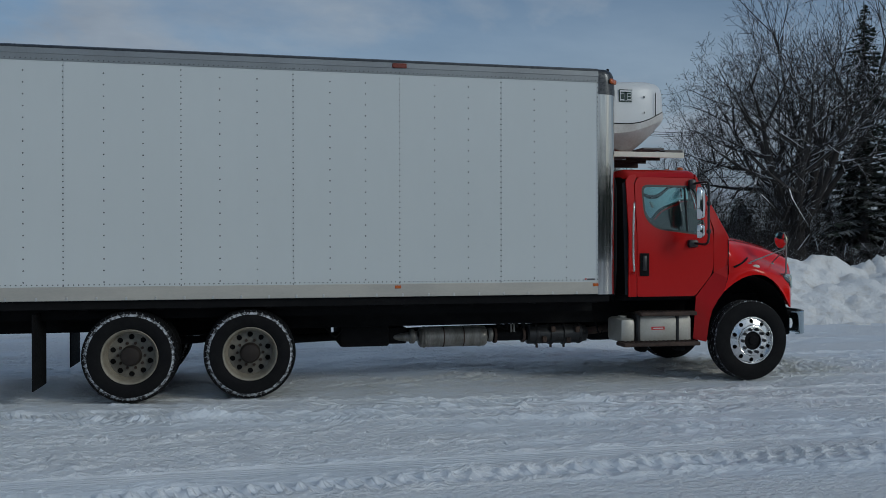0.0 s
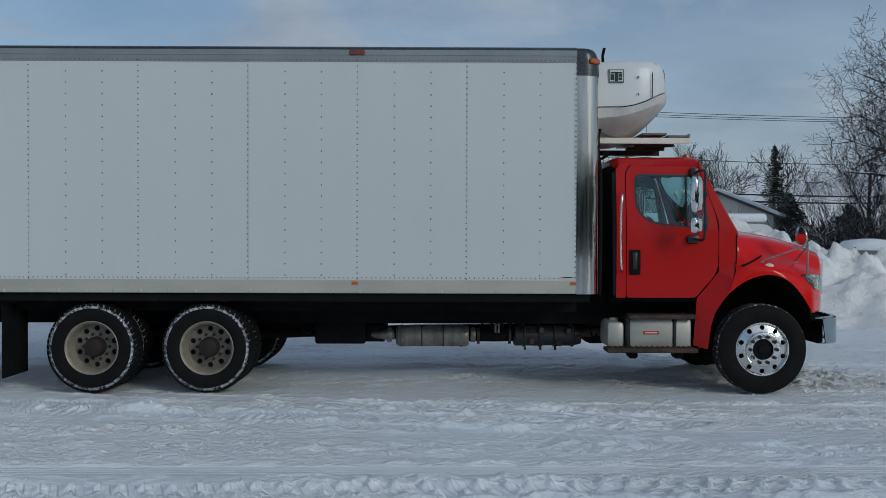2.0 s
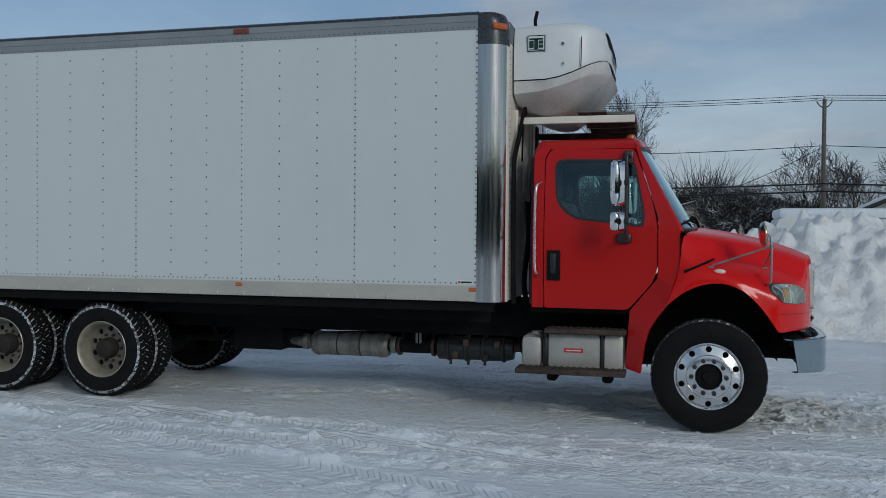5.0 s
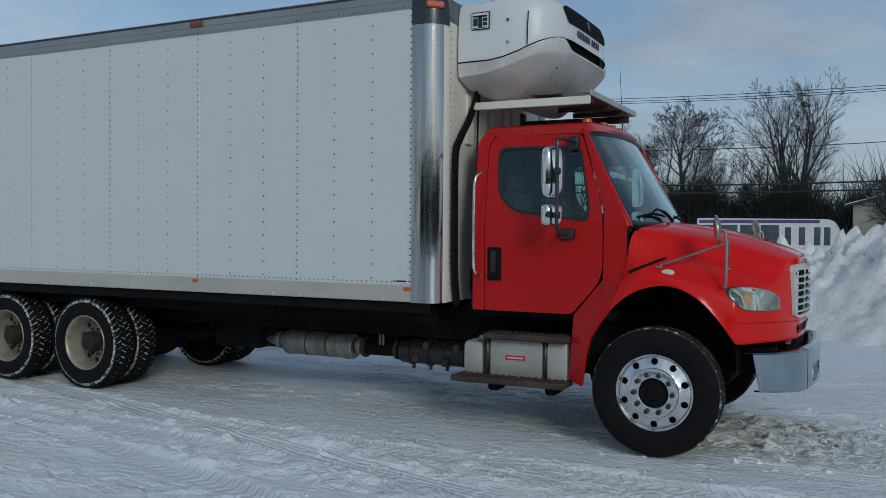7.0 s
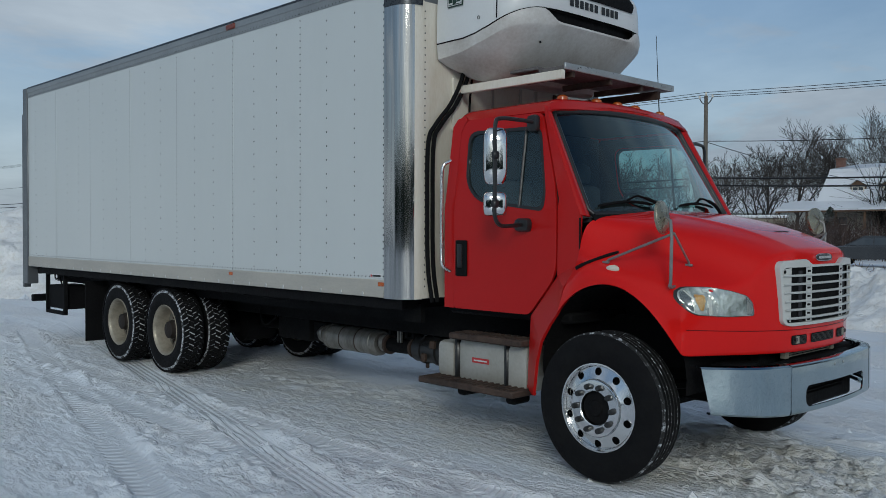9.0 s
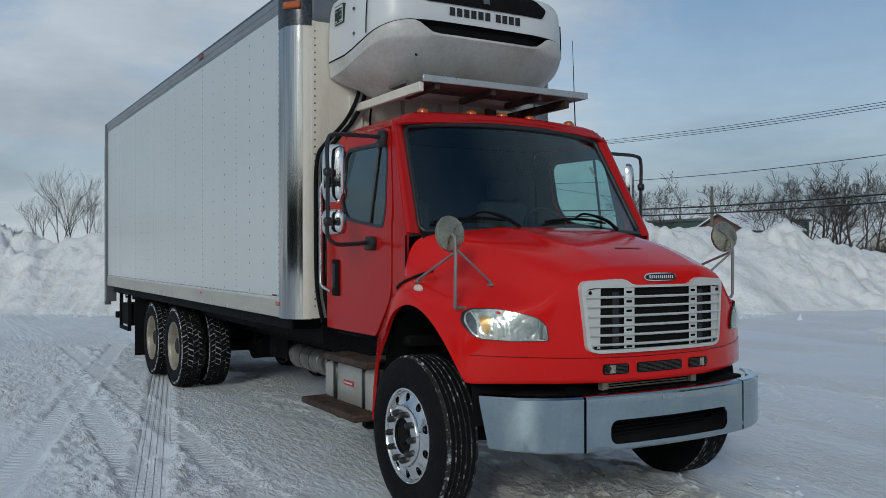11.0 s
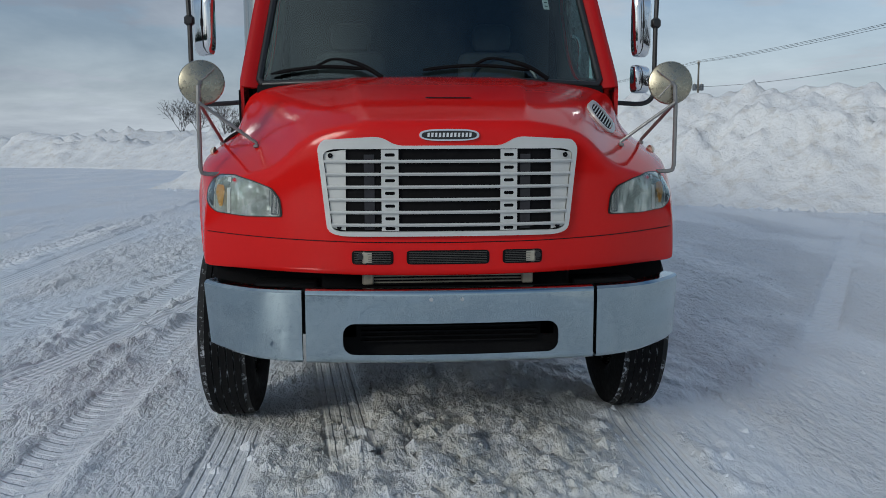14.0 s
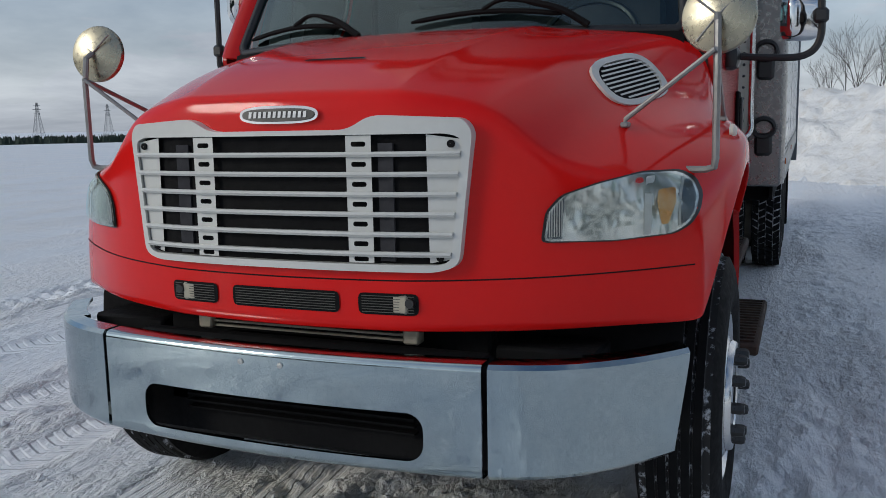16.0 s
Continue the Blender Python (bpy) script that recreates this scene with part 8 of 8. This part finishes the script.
# dark saloon behind the bank
car = thing("saloon_car", (-6.0, 48.9, 0.05), "dark grey saloon car parked behind the snow bank", "car")
bm = bmesh.new()
low_ = [(-2.2, 0.35), (-2.25, 0.7), (-2.15, 0.92), (-1.3, 1.0), (1.0, 0.98), (2.1, 0.82), (2.25, 0.55), (2.2, 0.35)]
loft(bm, [[(x * k, y, 0.35 + (z - 0.35) * q) for x, z in low_] for y, k, q in ((-0.88, 0.97, 0.9), (-0.8, 1, 1), (0.8, 1, 1), (0.88, 0.97, 0.9))])
bmesh.ops.recalc_face_normals(bm, faces=bm.faces[:])
part("body", bm, CAR_GREY, car)
bm = bmesh.new()
loft(bm, [[(-1.55, y, 0.97), (-0.85, y * k, 1.42), (0.15, y * k, 1.44), (1.05, y, 0.96)] for y, k in ((-0.78, 0.8), (0.78, 0.8))])
bmesh.ops.recalc_face_normals(bm, faces=bm.faces[:])
part("cabin", bm, CAR_GREY, car)
for s_ in (-1, 1):
    for x0, x1, x2, x3 in ((-1.30, -0.36, -0.36, -0.82), (-0.28, 0.80, 0.16, -0.28)):
        side_at = lambda x, z: (x, s_ * (0.785 - 0.156 * (z - 0.97) / 0.45), z)
        b = bmesh.new()
        vs = [b.verts.new(side_at(*p)) for p in ((x0, 1.02), (x1, 1.02), (x2, 1.36), (x3, 1.36))]
        b.faces.new(vs if s_ < 0 else vs[::-1])
        part("side_window", b, PANE, car, "dark side window")
b = bmesh.new()
b.faces.new([b.verts.new(p) for p in ((1.03, -0.68, 1.0), (1.03, 0.68, 1.0), (0.25, 0.56, 1.41), (0.25, -0.56, 1.41))])
part("windscreen", b, PANE, car)
car.rotation_euler = (0, 0, math.pi)
part("roof", boxes(((-0.85, -0.6, 1.41), (0.15, 0.6, 1.455)), bevel=0.02), CAR_GREY, car)
for x in (-1.35, 1.4):
    for y in (-0.86, 0.72):
        bm = bmesh.new()
        revolve(bm, [(0.001, 0), (0.2, 0.0), (0.22, 0.02), (0.31, 0.0), (0.32, 0.14), (0.001, 0.14)], 22, (x, y, 0.32))
        w = part("wheel", bm, RUBBER, car)
        bm = bmesh.new()
        revolve(bm, [(0.001, -0.02), (0.19, -0.012), (0.21, 0.0)], 18, (x, y, 0.32))
        part("rim", bm, ALU, w)

# small car buried in snow behind the bank
buried = thing("snowed_in_car", (17.0, 29.2, 0.40), "parked car buried under a thick hood of snow", "car")
bm = bmesh.new()
loft(bm, [[(-1.5, y, 0.55), (-1.45, y, 0.95), (-0.9, y * k, 1.12), (0.3, y * k, 1.14), (1.2, y, 0.92), (1.5, y, 0.80), (1.5, y, 0.55)] for y, k in ((-0.75, 0.85), (0.75, 0.85))])
part("body", bm, CAR_GREY, buried)
bm = bmesh.new()
loft(bm, [[(-1.2 * q, y, 1.0), (-0.85 * q, y, 1.30 * h), (-0.2, y, 1.38 * h), (0.45 * q, y, 1.30 * h), (1.25 * q, y, 0.98)] for y, q, h in ((-0.72, 0.85, 0.86), (-0.45, 1.0, 1.0), (0.45, 1.0, 1.0), (0.72, 0.85, 0.86))])
bmesh.ops.recalc_face_normals(bm, faces=bm.faces[:])
part("snow_load", bm, SNOW_CAP, buried, "thick load of snow", angle=70)

# ---------------- far trees ----------------
for x, y, h, st in ((10.2, 58.6, 5.6, 8), (11.8, 59, 5.0, 7), (13.6, 59.4, 4.4, 7)):
    bare_tree((x, y, 0), h, 0.8, int(400 + x * 10), "broad bare bush with snow caught in its twigs", SNOWY_BARK, levels=4, kids=(4, 5), stems=st, trunk_r=0.18, splay=0.9, first=0.15, rmin=0.008)
GREY_TWIGS = "bare leafless tree with fine grey twigs"
fan_tree((-8.6, 85.6, 0), 13.2, 7.5, 43, "open bare tree with crooked spreading limbs", BARK, first=0.35, levels=4, kids=6, wob=0.12, rise=0.03, stems=4, fork=4.6, trunk_r=0.36, rmin=0.012)
fan_tree((0.6, 90, 0), 15.2, 6.6, 47, "broad bare tree of many upright stems with a nest", BARK, first=0.20, levels=4, kids=5, wob=0.045, rise=0.05, stems=6, fork=2.2, trunk_r=0.42, rmin=0.010)
nest = thing("bird_nest", (1.5, 89.6, 13.6), "dark round bird's nest of twigs in a bare tree", "nest")
rnd = random.Random(3)
bm = bmesh.new()
for k in range(60):
    an, u = rnd.random() * math.tau, rnd.uniform(-0.2, 0.2)
    tube(bm, [(0.32 * math.cos(an), 0.32 * math.sin(an), u), (0.34 * math.cos(an + 0.9), 0.34 * math.sin(an + 0.9), u + rnd.uniform(-0.1, 0.1)), (0.28 * math.cos(an + 1.9), 0.28 * math.sin(an + 1.9), -u)], 0.05, 3)
part("twigs", bm, BARK, nest)
spruce((-12.3, 87, 0), 10.4, 1.7, 71, "narrow dark evergreen among bare trees")
for j, (x, y, h, w) in enumerate(((-15.0, 88, 10.8, 6.0), (-17.4, 94, 11.2, 6.5), (-20.3, 99, 11.0, 6.0), (-22.8, 104, 15.0, 5.2), (-25.3, 98, 11.8, 6.5), (-28.2, 97, 12.0, 6.5), (-31.5, 98, 11.0, 6.0), (-24.2, 81.5, 10.4, 5.0), (-26.0, 79.5, 8.8, 5.0), (-22.8, 84, 9.0, 4.5), (-7.0, 95, 10, 5.5), (-4.2, 97, 9.5, 5.0), (16, 72, 8.0, 5.0), (18.5, 68, 6.8, 4.5), (21.5, 70, 8.2, 5.0), (24.6, 74, 9.0, 5.5), (31.0, 72, 9.0, 5.0))):
    fan_tree((x, y, 0), h, w, 520 + j, GREY_TWIGS, BARK_FAR, first=0.30, levels=3, kids=8, wob=0.075, stems=2 if j % 3 == 0 else 1, trunk_r=0.20, rmin=0.014)
rnd = random.Random(58)
for j in range(17):                                      # a row of slim trees along the lane
    x, y = -25.5 - 1.05 * j + rnd.uniform(-0.5, 0.5), 79.5 - 0.35 * j + rnd.uniform(-1.5, 2.5)
    fan_tree((x, y, 0), rnd.uniform(7.2, 8.8), rnd.uniform(3.5, 5.0), 600 + j, GREY_TWIGS, BARK_FAR, first=0.35, levels=3, kids=6, wob=0.09, trunk_r=0.13, rmin=0.014)
for j in range(12):
    x, y = -44 - 2.6 * j + rnd.uniform(-1, 1), 86 + rnd.uniform(-4, 6)
    fan_tree((x, y, 0), rnd.uniform(7.5, 10.5), rnd.uniform(5, 7), 640 + j, GREY_TWIGS, BARK_FAR, levels=3, kids=6, wob=0.08, trunk_r=0.18, rmin=0.016)
rnd = random.Random(77)
DARK_UNDER = bark_mat("dark_undergrowth", (0.012, 0.014, 0.011), (0.026, 0.025, 0.020), 0.10, 1.5)
hedge([(-15, 80), (-8, 79), (0, 80), (10, 80)], 6.2, 1.5, 95, "tall dark thicket beneath the trees", DARK_UNDER, 1900, uneven=0.24)
for j, (x, y, h, r) in enumerate(((-13.6, 79, 4.8, 2.2), (-10.6, 78, 4.2, 2.2), (-7.6, 79, 4.6, 2.2), (-4.9, 79, 4.2, 2.2), (-2.2, 78.5, 6.0, 2.3), (0.3, 79.5, 4.8, 2.2), (3.2, 80, 4.5, 2.2), (6.2, 79, 4.8, 2.2), (-17.3, 72, 3.6, 1.5))):
    spruce((x, y, 0), h, r, 70 + j, "dark squat evergreen behind the snow bank")
for x, y, h, r in ((-21.7, 60.8, 4.9, 1.5), (-20.8, 61.6, 3.5, 1.4), (-31, 75, 4.5, 2.0)):
    spruce((x, y, 0), h, r, 90 + int(h * 10), "dark squat evergreen behind the snow bank")
hedge([(-15.8, 53.5), (-14.2, 54.5), (-12.0, 56.5)], 2.6, 0.55, 96, "brown thicket of bare shrubs by the road", DRY_BRUSH, 1100)
hedge([(-48, 84), (-30, 76), (-18, 66), (-10, 60)], 3.0, 2.0, 91, "brown thicket of bare brush along the road", DRY_BRUSH, 420)
hedge([(-10, 72), (0, 70), (10, 70)], 3.4, 1.2, 92, "grey thicket of bare brush along the road", BARK_FAR, 160)
hedge([(-9, 41), (-4, 36.5), (2, 33), (8, 31)], 0.9, 0.5, 93, "dry tan grass poking through the snow", DRY_GRASS, 90, "dry grass")
hedge([(4, 38), (9, 37)], 1.3, 0.6, 94, "dry tan grass poking through the snow", DRY_GRASS, 160, "dry grass")
fan_tree((-109, 1.9, 2.6), 9.2, 12.5, 131, "lone rounded bare tree on the far bank", BARK_FAR, first=0.22, levels=3, kids=6, wob=0.05, rise=0.045, stems=9, fork=0.9, trunk_r=0.5, rmin=0.013)
for x, y, h, w in ((-64.5, -5.6, 2.9, 2.6), (-64.5, -4.2, 2.4, 2.0), (-63.7, -1.9, 2.6, 2.0)):
    fan_tree((x, y, 2.4), h, w, int(700 + 10 * y), "thin bare sapling rising above the snow bank", BARK_FAR, first=0.2, levels=2, kids=5, stems=5, trunk_r=0.05, rmin=0.012, group="saplings")
for j, (x, y, h) in enumerate(((-60, 15.6, 5.6), (-60, 16.6, 6.4), (-61, 17.6, 6.0), (-60, 14.4, 4.2), (-110, 22, 8), (-108, 26, 7))):
    bare_tree((x, y, 2.2), h, 0.55, 150 + j, "thin bare sapling rising above the snow bank", BARK_FAR, levels=3, stems=2, trunk_r=0.07, group="saplings")
far_brush = hedge([(-108, -8), (-108, 0), (-109, 8), (-110, 17)], 2.3, 0.8, 61, "low dark bushes on the far bank", DARK_UNDER, 1500)
far_brush.location.z = 2.6

# ---------------- the far plain ----------------
rnd = random.Random(5)
bm = bmesh.new()
for k in range(2000):
    a = radians(rnd.uniform(176, 240))
    d = rnd.uniform(560, 700)
    x, y = 10 + d * math.cos(a), 12 + d * math.sin(a)
    s_ = rnd.uniform(2.0, 5.0)
    h = rnd.uniform(1.5, 4.5)
    q = [bm.verts.new((x + rnd.uniform(-s_, s_), y + rnd.uniform(-s_, s_), -8)) for _ in range(4)]
    t = bm.verts.new((x, y, -4.0 + h * 0.7))
    for i in range(4):
        bm.faces.new((q[i], q[(i + 1) % 4], t))
tree_line = new("tree_line", finish("tree_line", bm, NEEDLE, smooth=False))
tagged(tree_line, "dark line of far woods along the horizon", "woods", kind="stuff")


def pylon(at, height, turn):
    p = thing("pylon", at, "far grey lattice power pylon", "pylon", "pylons")
    p.rotation_euler = (0, 0, radians(turn))
    w = lambda z: 0.115 * height * (1 - z) ** 1.3 + 0.018 * height
    bm = bmesh.new()
    lv = [0.0, 0.16, 0.32, 0.46, 0.58, 0.68, 0.77, 0.86, 0.94, 1.0]
    r = 0.006 * height
    for sx in (-1, 1):
        for sy in (-1, 1):
            tube(bm, [(sx * w(z), sy * w(z), z * height) for z in lv], r, 4)
    for z0, z1 in zip(lv, lv[1:]):
        for s_ in (-1, 1):
            tube(bm, [(-w(z0), s_ * w(z0), z0 * height), (w(z1), s_ * w(z1), z1 * height)], r * 0.6, 3)
            tube(bm, [(w(z0), s_ * w(z0), z0 * height), (-w(z1), s_ * w(z1), z1 * height)], r * 0.6, 3)
            tube(bm, [(s_ * w(z0), -w(z0), z0 * height), (s_ * w(z1), w(z1), z1 * height)], r * 0.6, 3)
    part("lattice", bm, STEEL_FAR, p)
    for z, l in ((0.68, 0.20), (0.80, 0.26), (0.92, 0.18)):
        bm = bmesh.new()
        tube(bm, [(-l * height, 0, z * height), (0, 0, (z + 0.03) * height), (l * height, 0, z * height)], r, 4)
        tube(bm, [(-l * height, 0, z * height), (l * height, 0, z * height)], r * 0.8, 4)
        part("cross_arm", bm, STEEL_FAR, p)
    return p


for x, y, h, t in ((-900, -562, 36, 20), (-900, -524, 36, 20), (-900, -650, 30, 20), (-1300, -590, 40, 20), (-900, -405, 40, 20), (-1400, -930, 40, 20), (-900, -960, 48, 20), (-1000, -930, 46, 20)):
    pylon((x, y, -8), h, t)

# woods behind the open side of the yard, which the polished metal mirrors
bm = bmesh.new()
rnd = random.Random(19)
for k in range(2600):
    a = radians(rnd.uniform(246, 350))
    d = rnd.uniform(88, 112)
    x, y = 4 + d * math.cos(a), 6 + d * math.sin(a)
    s_, h = rnd.uniform(1.0, 2.6), rnd.uniform(5.0, 13.0)
    z0 = rnd.uniform(-1, 4)
    q = [bm.verts.new((x + rnd.uniform(-s_, s_), y + rnd.uniform(-s_, s_), z0)) for _ in range(3)]
    t = bm.verts.new((x + rnd.uniform(-0.6, 0.6), y, h))
    for i in range(3):
        bm.faces.new((q[i], q[(i + 1) % 3], t))
woods = new("woods", finish("woods", bm, NEEDLE, smooth=False))
tagged(woods, "dark evergreen woods across the yard", "woods", kind="stuff")

# loose crumbs of snow round the wheels and along the tracks
CRUMBS = []
rnd = random.Random(29)

for k in range(1300):
    CRUMBS.append((rnd.gauss(7.0, 0.8), rnd.gauss(11.2, 0.6), rnd.uniform(0.005, 0.016) + (0.010 + 0.022 * rnd.random()) * (k % 8 == 0)))
for k in range(3800):
    CRUMBS.append((rnd.uniform(-4, 10.5), rnd.choice((6.35, 8.35, 9.0, 9.6, 7.6)) + rnd.gauss(0, 0.26), rnd.uniform(0.004, 0.013) + 0.012 * (k % 37 == 0)))
for k in range(1800):
    CRUMBS.append((rnd.uniform(7.2, 10.5), rnd.gauss(9.4, 1.1), rnd.uniform(0.004, 0.013) + 0.012 * (k % 41 == 0)))
for k in range(900):
    CRUMBS.append((rnd.uniform(-6, 6), rnd.uniform(13, 18), rnd.uniform(0.006, 0.02)))
# clods rolled down to the feet of the banks
for foot in (((-4.6, 27), (-5.4, 22.5), (-8.0, 18.5), (-12, 14), (-15.5, 9), (-17, 5)), ((15, 16.9), (9.6, 18.6), (4.2, 22.2), (0.5, 25.2))):
    for (xa, ya), (xb, yb) in zip(foot, foot[1:]):
        for k in range(110):
            t = rnd.random()
            CRUMBS.append((xa + (xb - xa) * t + rnd.gauss(0, 0.5), ya + (yb - ya) * t + rnd.gauss(0, 0.5), rnd.uniform(0.015, 0.05) + 0.07 * (rnd.random() < 0.12)))
cr = np.array(CRUMBS)
cz = ground_height(cr[:, :1], cr[:, 1:2])[:, 0]
dice = np.random.RandomState(4)
shell = np.array([(1, 0, 0), (0.3, 0.95, 0), (-0.8, 0.6, 0), (-0.8, -0.6, 0), (0.3, -0.95, 0), (0.1, 0.1, 0.9)])
co = shell[None] * (1 + dice.normal(0, 0.22, (len(cr), 6, 3)))
turn = dice.rand(len(cr)) * math.tau
ca, sa = np.cos(turn)[:, None], np.sin(turn)[:, None]
wide_, tall_ = (cr[:, 2] * dice.uniform(0.8, 1.7, len(cr)))[:, None], (cr[:, 2] * dice.uniform(0.6, 1.1, len(cr)))[:, None]
P = np.stack([(co[..., 0] * ca - co[..., 1] * sa) * wide_ + cr[:, :1], (co[..., 0] * sa + co[..., 1] * ca) * wide_ + cr[:, 1:2], co[..., 2] * tall_ + cz[:, None] - 0.002], -1)
tri = np.array([(i, (i + 1) % 5, 5) for i in range(5)])
F = (tri[None] + 6 * np.arange(len(cr))[:, None, None]).reshape(-1, 3)
me = bpy.data.meshes.new("snow_clods")
me.from_pydata(P.reshape(-1, 3).tolist(), [], F.tolist())
me.materials.append(SNOW_GROUND)
clods = new("snow_clods", me)
tagged(clods, "loose broken crumbs of snow on the yard", "snow", kind="stuff")
